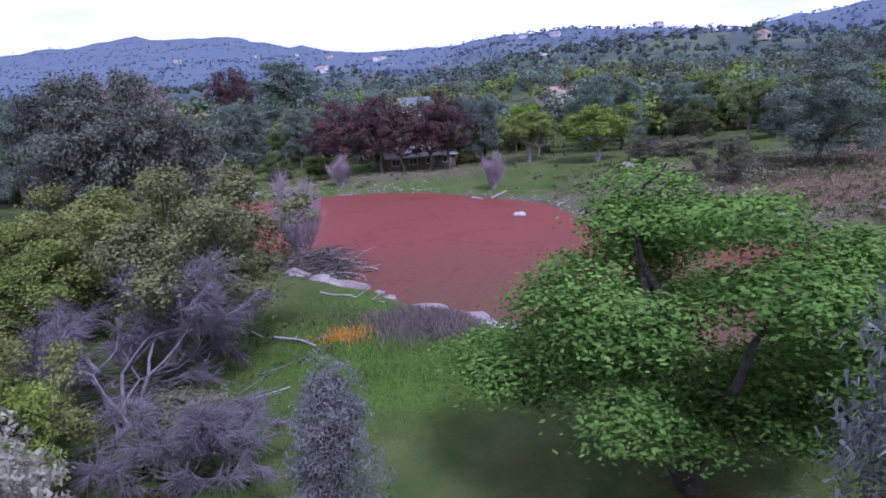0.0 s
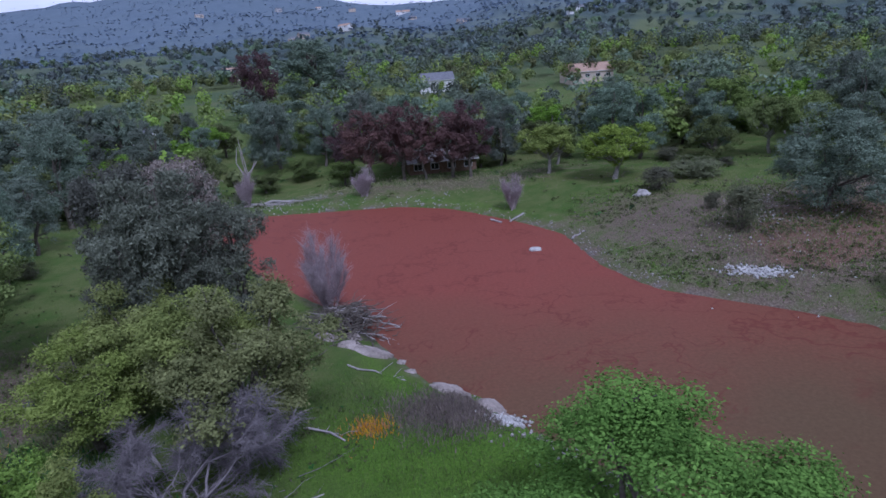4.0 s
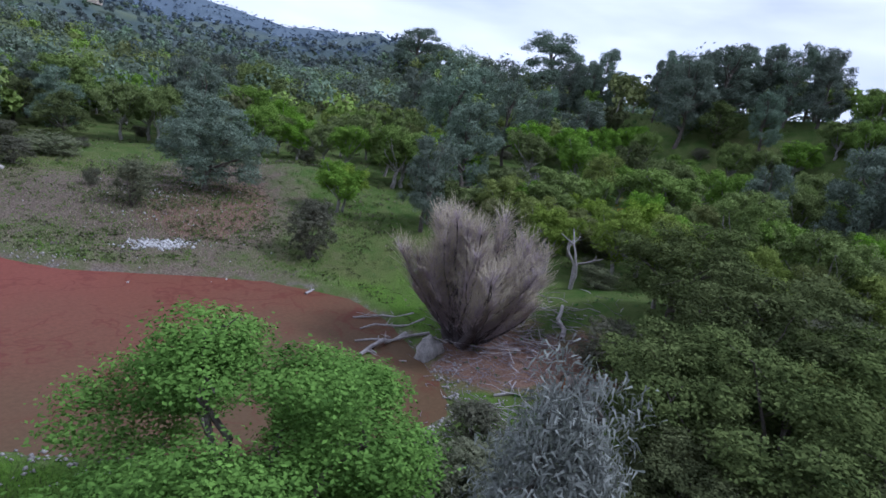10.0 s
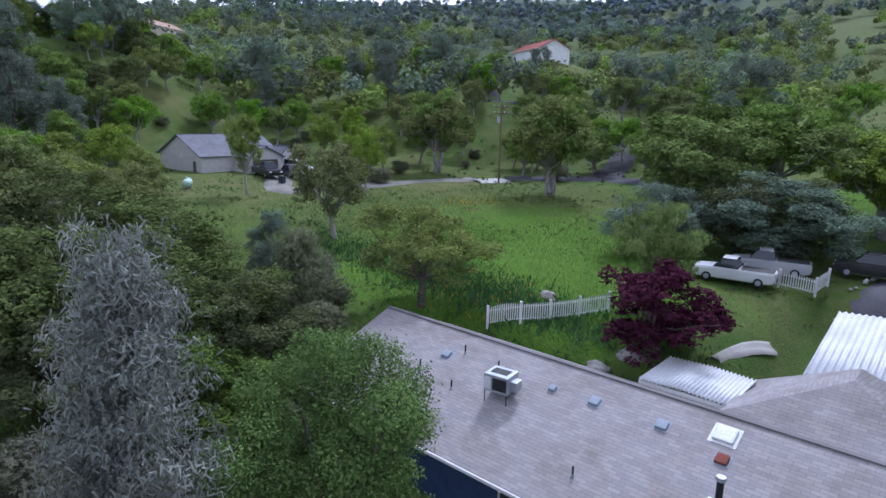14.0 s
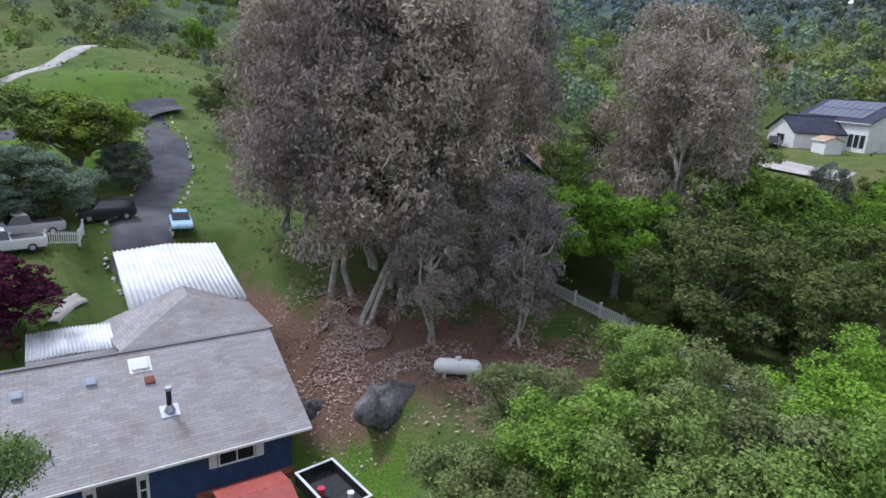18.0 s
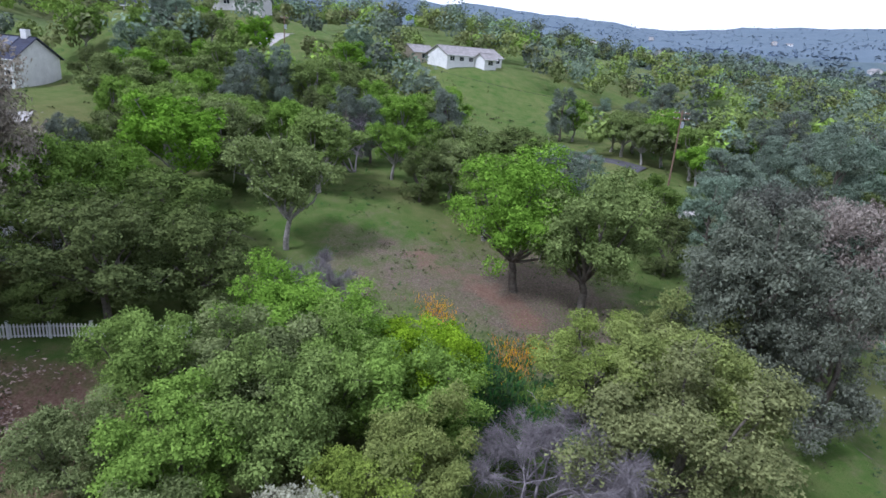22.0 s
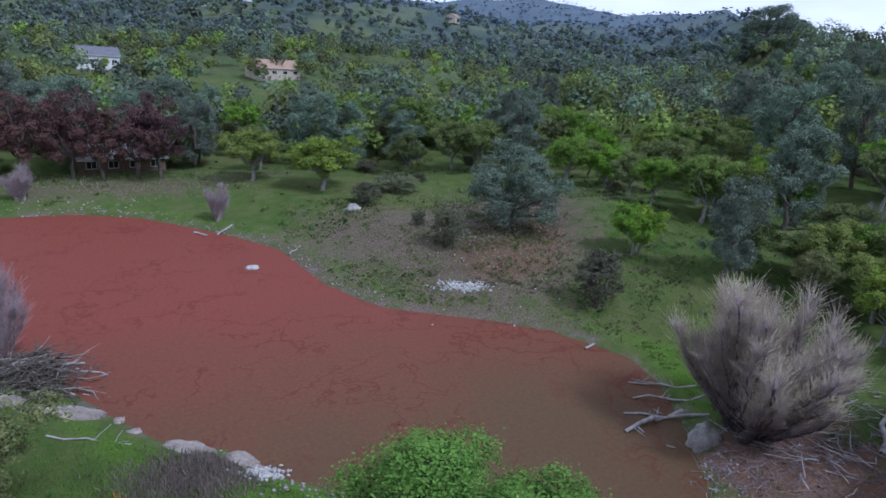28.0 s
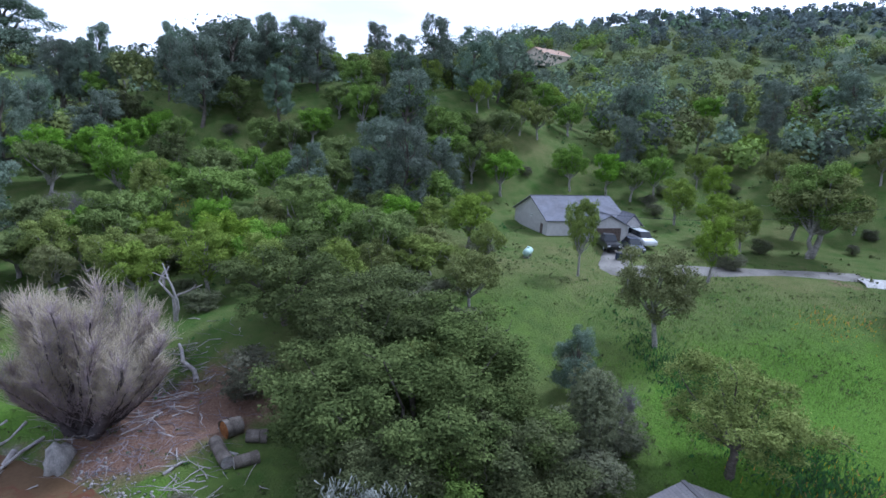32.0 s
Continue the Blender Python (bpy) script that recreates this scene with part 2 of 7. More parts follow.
def link(name, me, material, parent=None, label=""):
    if material is not None and not me.materials:
        me.materials.append(material)
    ob = new(name, me)
    if parent is not None:
        ob.parent = parent
    if label:
        ob["label"] = label
    return ob


def thing(name, m, label, category, group="", kind=""):
    ob = new(name)
    ob.matrix_basis = m
    ob.empty_display_size = .3
    return tagged(ob, label, category, group, kind)


def fast_mesh(name, verts, faces, tint=None, smooth_shade=False):
    """A mesh out of arrays: faces all have the same number of corners."""
    verts, faces = np.asarray(verts, np.float32), np.asarray(faces, np.int32)
    me = bpy.data.meshes.new(name)
    me.vertices.add(len(verts))
    me.vertices.foreach_set("co", verts.ravel())
    me.loops.add(faces.size)
    me.loops.foreach_set("vertex_index", faces.ravel())
    me.polygons.add(len(faces))
    me.polygons.foreach_set("loop_start", np.arange(len(faces), dtype=np.int32) * faces.shape[1])
    if smooth_shade:
        me.polygons.foreach_set("use_smooth", np.ones(len(faces), bool))
    if tint is not None:
        me.attributes.new("tint", "FLOAT", "FACE").data.foreach_set("value", np.asarray(tint, np.float32))
    me.update(calc_edges=True)
    me.validate()
    return me


def box(bm, x0, y0, z0, x1, y1, z1, bevel=0.0):
    r = bmesh.ops.create_cube(bm, size=1)
    bmesh.ops.scale(bm, vec=(x1 - x0, y1 - y0, z1 - z0), verts=r["verts"])
    bmesh.ops.translate(bm, vec=((x0 + x1) / 2, (y0 + y1) / 2, (z0 + z1) / 2), verts=r["verts"])
    if bevel:
        bmesh.ops.bevel(bm, geom=list({e for v in r["verts"] for e in v.link_edges}), offset=bevel, segments=2, affect="EDGES", profile=.6)
    return bm


def boxed(*size, bevel=0.0):
    return box(bmesh.new(), *size, bevel=bevel)


def prism(points, low, high, axis="z"):
    """An outline in two axes drawn out along the third."""
    bm = bmesh.new()
    put = {"z": lambda a, b, c: (a, b, c), "x": lambda a, b, c: (c, a, b), "y": lambda a, b, c: (a, c, b)}[axis]
    a = [bm.verts.new(put(u, v, low)) for u, v in points]
    b = [bm.verts.new(put(u, v, high)) for u, v in points]
    bm.faces.new(a[::-1])
    bm.faces.new(b)
    for i in range(len(points)):
        j = (i + 1) % len(points)
        bm.faces.new((a[i], a[j], b[j], b[i]))
    bmesh.ops.recalc_face_normals(bm, faces=bm.faces)
    return bm


def rod(bm, a, b, r0, r1=None, sides=8):
    a, b = Vector(a), Vector(b)
    r = bmesh.ops.create_cone(bm, cap_ends=True, segments=sides, radius1=r0, radius2=r0 if r1 is None else r1, depth=(b - a).length)
    m = Matrix.Translation((a + b) / 2) @ (b - a).to_track_quat("Z", "Y").to_matrix().to_4x4()
    bmesh.ops.transform(bm, matrix=m, verts=r["verts"])
    return bm


def tubes(segments, sides=5):
    """Tapered tubes as arrays: each segment is (start, end, radius at the start, at the end)."""
    a = np.array([s[0] for s in segments], float)
    b = np.array([s[1] for s in segments], float)
    r0 = np.array([s[2] for s in segments], float)[:, None]
    r1 = np.array([s[3] for s in segments], float)[:, None]
    d = b - a
    d /= np.linalg.norm(d, axis=1)[:, None] + 1e-9
    u = np.cross(d, np.where(np.abs(d[:, 2:]) < .9, (0, 0, 1.0), (1.0, 0, 0)))
    u /= np.linalg.norm(u, axis=1)[:, None] + 1e-9
    v = np.cross(d, u)
    rings = []
    for k in range(sides):
        c, s = math.cos(2 * math.pi * k / sides), math.sin(2 * math.pi * k / sides)
        rings.append((a + (u * c + v * s) * r0, b + (u * c + v * s) * r1))
    verts = np.stack([p for ring in rings for p in ring], 1).reshape(-1, 3)
    base = np.arange(len(a))[:, None] * sides * 2
    faces = np.concatenate([np.stack([base + 2 * k, base + 2 * ((k + 1) % sides), base + 2 * ((k + 1) % sides) + 1, base + 2 * k + 1], 2).reshape(-1, 4) for k in range(sides)])
    return verts, faces


def leaves(centres, size, rng, slim=.55, droop=0.0, jitter=.5, corners=4, lay=.75, out=None):
    """One small pointed leaf at each centre, as a diamond or a triangle; most lie with one side to the sky or outwards."""
    n = len(centres)
    up = rng.normal(size=(n, 3)) * (1 if out is None else .55) + (0, 0, lay * (1 - droop))
    if out is not None:
        up += out * .8
    u = rng.normal(size=(n, 3))
    u[:, 2] -= droop * 2.4
    u -= up * (np.sum(u * up, 1) / (np.sum(up * up, 1) + 1e-9))[:, None] * (1 - .8 * droop)
    u /= np.linalg.norm(u, axis=1)[:, None] + 1e-9
    v = np.cross(u, up)
    v /= np.linalg.norm(v, axis=1)[:, None] + 1e-9
    s = size * (1 + jitter * rng.uniform(-1, 1, (n, 1)))
    if corners == 3:
        ring = [centres + u * s * .55, centres - u * s * .4 + v * s * .6 * slim, centres - u * s * .4 - v * s * .6 * slim]
    else:
        ring = [centres + u * s * .5, centres + v * s * .5 * slim, centres - u * s * .5, centres - v * s * .5 * slim]
    return np.stack(ring, 1).reshape(-1, 3), np.arange(corners * n).reshape(-1, corners)


def clump_points(clumps, total, rng, flat=.75, shell=.62, per=12, loose=.2):
    """Leaf places in tufts on the skins of lumps (x, y, z, radius), a number for each tuft, and the way out."""
    c = np.array(clumps)
    w = c[:, 3] ** 2
    tufts = max(total // per, 1)
    which = rng.choice(len(c), tufts, p=w / w.sum())
    d = rng.normal(size=(tufts, 3))
    d /= np.linalg.norm(d, axis=1)[:, None]
    d[:, 2] = np.where((d[:, 2] < -.1) & (rng.random(tufts) < .3), -d[:, 2], d[:, 2])
    r = c[which, 3] * (shell + (1.15 - shell) * rng.random(tufts) ** .6)
    heart = c[which, :3] + d * r[:, None] * (1, 1, flat)
    of = rng.integers(0, tufts, total)
    return heart[of] + rng.normal(0, loose, (total, 3)) * (1, 1, .7), rng.random(tufts)[of], d[of]


# ---- trees: built once per look, 10 m tall, then copied ----
def branch_out(rng, start, direction, length, radius, depth, out, spread=.6, lift=.15, forks=3):
    """A limb that bends, tapers and forks; its segments go to out."""
    p, d, steps = Vector(start), Vector(direction).normalized(), 3
    for k in range(steps):
        d = (d + Vector(rng.normal(0, .16, 3)) + Vector((0, 0, lift * .35))).normalized()
        q = p + d * length / steps
        out.append((tuple(p), tuple(q), radius * (1 - .25 * k / steps * 1.3), radius * (1 - .25 * (k + 1) / steps * 1.3)))
        p = q
    if depth > 0:
        for k in range(forks):
            e = (d + Vector(rng.normal(0, spread, 3))).normalized()
            branch_out(rng, p, e, length * rng.uniform(.55, .8), radius * .62, depth - 1, out, spread, lift, forks)


def limb_to(out, rng, a, b, r0, r1, sag=.12):
    a, b = np.array(a, float), np.array(b, float)
    pts = [a]
    for k in (1, 2, 3):
        t = k / 4
        pts.append(a + (b - a) * t + rng.normal(0, .03, 3) * np.linalg.norm(b - a) + np.array([0, 0, sag * np.linalg.norm(b - a) * (t - t * t) * -1]))
    pts.append(b)
    for k in range(4):
        out.append((tuple(pts[k]), tuple(pts[k + 1]), r0 + (r1 - r0) * k / 4, r0 + (r1 - r0) * (k + 1) / 4))


def crown_lumps(rng, count, kind):
    """Lumps that make a crown, for a tree 10 m tall and 8 m wide."""
    lumps = []
    i = np.arange(13)
    h = 1 - 2 * (i + .5) / 13
    turn = i * 2.39996 + rng.uniform(0, 6.28)
    lobes = np.stack([np.cos(turn) * np.sqrt(1 - h * h), np.sin(turn) * np.sqrt(1 - h * h), h], 1) + rng.normal(0, .13, (13, 3))
    lobes *= rng.uniform(.8, 1.12, (13, 1))
    for k in range(count):
        d = rng.normal(size=3)
        d /= np.linalg.norm(d)
        s = rng.uniform(.3, 1) ** .45
        if kind == "broad":
            b = lobes[k % 13] * .68 + d * .36 * s
            p = np.array([b[0] * 3.7, b[1] * 3.7, 5.5 + b[2] * (4.0 if b[2] > 0 else 3.4)])
            r = rng.uniform(.45, .85)
        elif kind == "gappy":
            b = lobes[k % 13] * .76 + d * .32 * s
            p = np.array([b[0] * 3.6, b[1] * 3.6, 5.6 + b[2] * (3.9 if b[2] > 0 else 3.2)])
            r = rng.uniform(.4, .78)
        elif kind == "stemmed":
            b = lobes[k % 13] * .66 + d * .38 * s
            p = np.array([b[0] * 3.6, b[1] * 3.6, 6.3 + b[2] * 3.2])
            r = rng.uniform(.5, .9)
        elif kind == "open":
            b = lobes[k % 13] * .7 + d * .36 * s
            p = np.array([b[0] * 3.7, b[1] * 3.7, 5.7 + b[2] * 3.7])
            r = rng.uniform(.38, .75)
        elif kind in ("tall", "gum"):
            z = rng.uniform(1.6 if kind == "tall" else 2.7, 9.7)
            w = 1.9 * (1 - ((z - 4.5) / 6.2) ** 2) ** .6 + .15
            a = rng.uniform(0, 6.28)
            q = rng.uniform(.2, 1) ** .6
            p, r = np.array([math.cos(a) * w * q * 1.5, math.sin(a) * w * q * 1.5, z]), rng.uniform(.35, .75)
        elif kind == "spire":
            z = 1.0 + 8.9 * rng.random() ** 1.1
            w = 2.3 * (1 - z / 10.6) ** .8 + .25
            a = rng.uniform(0, 6.28)
            q = rng.uniform(.25, 1)
            p, r = np.array([math.cos(a) * w * q, math.sin(a) * w * q, z]), rng.uniform(.35, .7)
        elif kind == "round":
            b = lobes[k % 13] * .7 + d * .4 * s
            p = np.array([b[0] * 3.7, b[1] * 3.7, 5.0 + b[2] * 4.4])
            r = rng.uniform(.6, 1.05)
        else:  # low: a shrub
            p = np.array([d[0] * 3.2 * s, d[1] * 3.2 * s, 4.2 + d[2] * 3.9 * s])
            r = rng.uniform(1.1, 1.9)
        lumps.append((*p, r))
    return lumps


def leafy_tree(name, label, category, leaf, kind, seed, count, lumps, size, bark=None, slim=.55, droop=0.0, flat=.95, fork=.24, stems=1, limbs=14):
    """One master tree at the origin: trunk with limbs, and a crown of leaves. It is moved away or copied by the planting below."""
    rng = np.random.default_rng(seed)
    c = crown_lumps(rng, lumps, kind)
    segs = []
    for s in range(stems):
        foot = np.array([rng.uniform(-.5, .5), rng.uniform(-.5, .5), -.35]) * (1 if stems > 1 else 0.1) + (0, 0, -.3)
        neck = np.array([rng.uniform(-.5, .5) * (1.8 if stems > 1 else 1), rng.uniform(-.5, .5) * (1.8 if stems > 1 else 1), 10 * fork * rng.uniform(.85, 1.15)])
        if kind != "low":
            stout = .6 if kind == "gum" else 1
            limb_to(segs, rng, foot, neck, .3 * stout / stems ** .4, .2 * stout / stems ** .4, 0)
            if kind in ("tall", "gum", "spire"):
                limb_to(segs, rng, neck, (neck[0] * 1.2, neck[1] * 1.2, 9.2), .2 * stout / stems ** .4, .04, 0)
        for p in sorted(c, key=lambda q: -q[3])[s::stems][:limbs if count > 8000 else 8]:
            start = neck if kind in ("broad", "gappy", "stemmed", "open", "round") else np.array([neck[0] * .6, neck[1] * .6, max(.4, p[2] * .7)])
            if kind == "low":
                start = foot
            limb_to(segs, rng, start, p[:3], .12, .03)
            for t in range(2 if count > 8000 else 1):
                limb_to(segs, rng, p[:3], np.array(p[:3]) + rng.normal(0, p[3] * .7, 3), .035, .012)
    tv, tf = tubes(segs, 6 if count > 8000 else 4)
    root = thing(name, Matrix.Identity(4), label, category)
    link("trunk", fast_mesh("trunk", tv, tf, smooth_shade=True), bark or BARK, root)
    near = count > 8000
    pts, tuft, out = clump_points(c, count, rng, flat, per=14 if near else 7, loose=.17 if near else .26)
    lv, lf = leaves(pts, size, rng, slim, droop, corners=4 if count > 50000 else 3, lay=.4, out=out)
    link("crown", fast_mesh("crown", lv, lf, tuft), LEAF[leaf], root)
    return root


def bare_tree(name, label, category, seed, wood, twig, spread=.55, lift=.2, depth=4, forks=3, stems=3, twigs=5, fan=.6, twig_len=.9, stout=.22, hang=None, thin=.42):
    """A leafless tree: limbs, and a haze of thin twigs."""
    rng = np.random.default_rng(seed)
    segs = []
    for k in range(stems):
        d = (rng.normal(0, fan), rng.normal(0, fan), 1)
        branch_out(rng, (rng.normal(0, .15), rng.normal(0, .15), -.3), d, 3.4, stout, depth, segs, spread, lift, forks)
    fine = []
    tips = [s for s in segs if s[2] < stout * thin]
    for a, b, r0, r1 in tips:
        for k in range(twigs):
            d = Vector(b) - Vector(a)
            d = (d.normalized() + Vector(rng.normal(0, .5, 3)) + Vector((0, 0, lift if hang is None else hang))).normalized() * rng.uniform(.4, 1) * twig_len
            p = Vector(a).lerp(Vector(b), rng.random())
            fine.append((tuple(p), tuple(p + d), .014, .004))
    root = thing(name, Matrix.Identity(4), label, category)
    v, f = tubes(segs, 5)
    top = v[:, 2].max()
    v *= 10 / top
    link("limb_frame", fast_mesh("limb_frame", v, f, smooth_shade=True), wood, root)
    v, f = tubes(fine, 3)
    v *= 10 / top
    haze = link("twig_haze", fast_mesh("twig_haze", v, f), twig, root)
    haze["kind"] = "stuff"
    return root


def fan_willow(name, label, category, seed, stems, rise, lean, twigs, wood, twig, tip, stout=.2):
    """A bare willow: stems that lean out from one foot and curve upright, with fine twigs that end in one rounded dome."""
    rng = np.random.default_rng(seed)
    segs, low, high = [], [], []
    for k in range(stems):
        a, out = rng.uniform(0, 6.28), lean * rng.uniform(.05, 1) ** .6
        tall = rise * rng.uniform(.8, 1) * (1 - .48 * (out / lean) ** 2)
        p = np.array([rng.normal(0, .25), rng.normal(0, .25), -.3])
        w, bend = rng.normal(0, .06, 3), rng.uniform(.5, .9)
        r0 = stout * (1.25 if k < 4 else rng.uniform(.25, .6))
        for j in range(9):
            t = (j + 1) / 9
            tilt = out * (1 - .5 * bend * t)
            d = np.array([math.cos(a) * math.sin(tilt), math.sin(a) * math.sin(tilt), math.cos(tilt)]) + w + rng.normal(0, .1, 3)
            q = p + d / np.linalg.norm(d) * tall / 9 / math.cos(out * .45)
            segs.append((tuple(p), tuple(q), r0 * (1 - .85 * (t - 1 / 9)), r0 * (1 - .85 * t)))
            if t > .3:
                for i in range(int(twigs * t)):
                    s0 = p + (q - p) * rng.random()
                    v = d * .32 + np.array([rng.normal(0, .5), rng.normal(0, .5), .9])
                    m0 = s0 + v / np.linalg.norm(v) * rng.uniform(.4, .85)
                    v = v + rng.normal(0, .35, 3)
                    low.append((tuple(s0), tuple(m0), .014, .009))
                    (high if t > .55 else low).append((tuple(m0), tuple(m0 + v / np.linalg.norm(v) * rng.uniform(.35, .85)), .009, .004))
            p = q
    root = thing(name, Matrix.Identity(4), label, category)
    top = max(q[1][2] for q in high)
    for piece, rods, sides, material in (("limb_frame", segs, 6, wood), ("twig_haze", low, 3, twig), ("twig_crown", high, 3, tip)):
        v, f = tubes(rods, sides)
        ob = link(piece, fast_mesh(piece, v * 10 / top, f, smooth_shade=sides > 3), material, root)
        if sides == 3:
            ob["kind"] = "stuff"
    return root


def terrain_z(x, y):
    return float(ground_height(x, y)[0])


NEAR = [(-4.4, -6.6, -1.9), (0.7, -6.6, -2), (5.5, -5.3, -2.3), (-4.4, -2.9, -1.6), (0.8, -3.6, -1.9), (-9.5, -3.2, -1.3), (-12.7, -3.1, -0.6), (8.5, -8.1, -2.2),
        (24.7, 71.2, 3.2), (30, 64.4, 3.2), (39.2, 57.5, 4), (45.3, 43.2, 3.8), (51.3, 53.9, 7), (31.3, 38.2, 0.6), (27.9, 10, 0.9), (17.6, -18.3, 1.8),
        (10.4, -18.4, 0.7), (-4.2, -12, -1.5), (-9.2, -25, 2.1), (-10.8, -37.2, 3.6), (-5.5, -42.8, 3.9), (-19.2, -13.6, 1), (-16.1, -5.8, 1.6), (-5.5, 29, 0.5),
        (-39.7, 34.6, 2.1), (-17.2, 59.2, 2.2), (-1, 6.7, -0.4), (-32.1, 101.6, -0.5), (6.9, 82.4, 0.5), (19.5, 89.6, 2.7), (5.2, 10.6, -0.5), (37.7, 3.7, 6.3)]
MID = [(64.2, -28.2, 7), (50.8, -18.8, 6.3), (48.2, -63.4, 5.9), (40.9, -58.6, 5.8), (28.3, -53.9, 5.3), (15.9, -65.1, 6.6), (-11, -75.8, 8.3), (-13.2, -103.7, 16.2),
       (30, -114.2, 14.6), (-31.4, -3.3, 3), (-31.3, -13, 2.8), (-55.7, 61.3, 3), (-85.4, 63.2, 5.2), (-110.8, 45.2, 7.8), (-116, 26.4, 8.7), (-156.2, -43.2, 13.4), (63.7, -153.5, 21.7),
       (-116.4, -36.5, 10.2), (-67.8, 17.4, 5.7), (-72.6, 72.5, 4.4), (-67.8, 89.1, 0.6), (1.3, 104.3, 1.3), (102.4, 40.7, 9.4), (79.4, 8.5, 7.9), (131.1, -31.8, 21.7),
       (116.6, -131.3, 27.5), (-47.5, -20.7, 3.3), (-41, -57.9, 5.8), (2.2, 147.2, -0), (11.2, -5.6, -0.3), (19.4, -30, 3.4), (7.7, -36, 3.8)]
SLOPE = [(118, 31, 23), (122, 13, 26), (121, -6, 27), (119, -27, 27), (-153.6, 63.6, 18), (-181.7, 8.2, 28.9), (-154.9, -11.1, 25.6), (-161.1, -77.4, 26.6), (99.6, -156.6, 34.8), (-129.3, 38.9, 14.3), (-143.3, 10.6, 19.7), (-164.7, 20.3, 22.4), (-133.3, 17, 17.7), (-13.5, -130.7, 20.4),
         (116.5, -131.3, 29.5), (93, -118.5, 22.9), (72, -103.6, 18.2), (-97.5, 59.5, 6.3), (-87.5, 70.1, 5.9)]
SHORE = [(-38, 83.5), (-33, 87), (-24, 87), (-15, 87), (-6, 87), (1, 83.8), (7.4, 76.8), (11, 72), (14, 66.8), (14.7, 60), (15.2, 55.2), (17, 50), (18.7, 47.2), (23, 43.8), (27, 41), (30.2, 37.8),
         (32, 34.2), (33.1, 30.8), (32, 27), (29.7, 23.4), (27, 19.6), (24.6, 16.8), (22.3, 15.2), (17, 15.6), (10.5, 20), (5.5, 25.5), (2.8, 28.6), (.8, 32), (-2.3, 34.2),
         (-4.8, 38.2), (-6.6, 41.6), (-11.5, 49), (-19, 57.5), (-23, 64.5), (-29, 74)]
SKYLINE = [(-180, 13.2, 800), (-153.7, 9.5, 900), (-123.7, 8.6, 800), (-108, 8.4, 600), (-97, 6.3, 1600), (-90, 5.8, 2200), (-54.1, 3.7, 2600), (-39.1, 4.6, 2800), (-22.2, 7, 2800), (-13.8, 6.9, 2400), (-6.2, 5.8, 2000), (1, 5.2, 1700), (13.8, 6.3, 1300), (26.7, 5.1, 1400), (35.8, 4.9, 1600), (45.3, 5.1, 1500), (51.1, 5.7, 1300), (56, 5.9, 700), (58.9, 5.7, 330), (64.9, 5.6, 270), (74.7, 4.6, 250), (94.2, 5.2, 270), (106, 7.8, 330), (119.1, 9.8, 450), (129.6, 10.3, 600), (144, 11.2, 700), (158.1, 11.8, 800), (180, 13.2, 800)]


def smooth(a, b, x):
    t = np.clip((x - a) / (b - a), 0, 1)
    return t * t * (3 - 2 * t)


def shore_distance(x, y):
    """Metres outside the pond's edge; negative in the water."""
    pts = np.array(SHORE, float)
    nxt = np.roll(pts, -1, 0)
    best, inside = np.full(x.shape, 1e9), np.zeros(x.shape, bool)
    for (ax, ay), (bx, by) in zip(pts, nxt):
        t = np.clip(((x - ax) * (bx - ax) + (y - ay) * (by - ay)) / ((bx - ax) ** 2 + (by - ay) ** 2), 0, 1)
        best = np.minimum(best, np.hypot(x - ax - t * (bx - ax), y - ay - t * (by - ay)))
        if ay != by:
            inside ^= ((ay > y) != (by > y)) & (x < (bx - ax) * (y - ay) / (by - ay) + ax)
    return np.where(inside, -best, best)


def ground_height(x, y):
    x, y = np.atleast_1d(np.asarray(x, float)), np.atleast_1d(np.asarray(y, float))
    top, low = np.zeros(x.shape), np.zeros(x.shape)
    for cx, cy, cz in NEAR + MID + SLOPE:
        w = 1 / (((x - cx) ** 2 + (y - cy) ** 2) + 30) ** 1.6
        top, low = top + w * cz, low + w
    near = top / low
    r, yaw = np.hypot(x, y), np.degrees(np.arctan2(x, y))
    ang, el, dist = np.array(SKYLINE).T
    e, d = np.interp(yaw, ang, el), np.interp(yaw, ang, dist)
    crest = 15 + d * np.tan(np.radians(e)) - np.interp(d, [300, 1500], [9, 14])
    s = np.clip((r - 60) / (d - 60), 0, 1.6)
    p = np.interp(d, [280, 800, 1800], [1.0, 1.3, 1.7])
    far = 6 + (crest - 6) * np.where(s < 1, s ** p, 1 - (s - 1) * .25)
    far = far + 26 * np.exp(-((yaw + 72) / 26) ** 2) * np.exp(-((r - 190) / 230) ** 2)
    k = smooth(140, 300, r)
    z = near * (1 - k) + far * k
    pad = smooth(-18, -13.5, x) * smooth(18.5, 16, x) * smooth(-23, -20.5, y) * smooth(1, -3.5, y)
    z = z * (1 - pad) + np.minimum(z, -3.25) * pad
    yard = smooth(-18, -14, x) * smooth(-1, -4.5, x) * smooth(-39, -34.5, y) * smooth(-21, -24, y)
    z = z * (1 - yard) + np.minimum(z, -1.2 + .17 * (-24 - y)) * yard
    d = shore_distance(x, y)
    bank = .06 + .28 * np.clip(d, 0, None) ** .8
    return np.where(d < 0, np.maximum(d * .25, -1.2), np.where(d < 14, np.minimum(np.maximum(z, .15), bank) * (1 - smooth(4, 14, d)) + np.maximum(z, -3) * smooth(4, 14, d), z))


planted = []


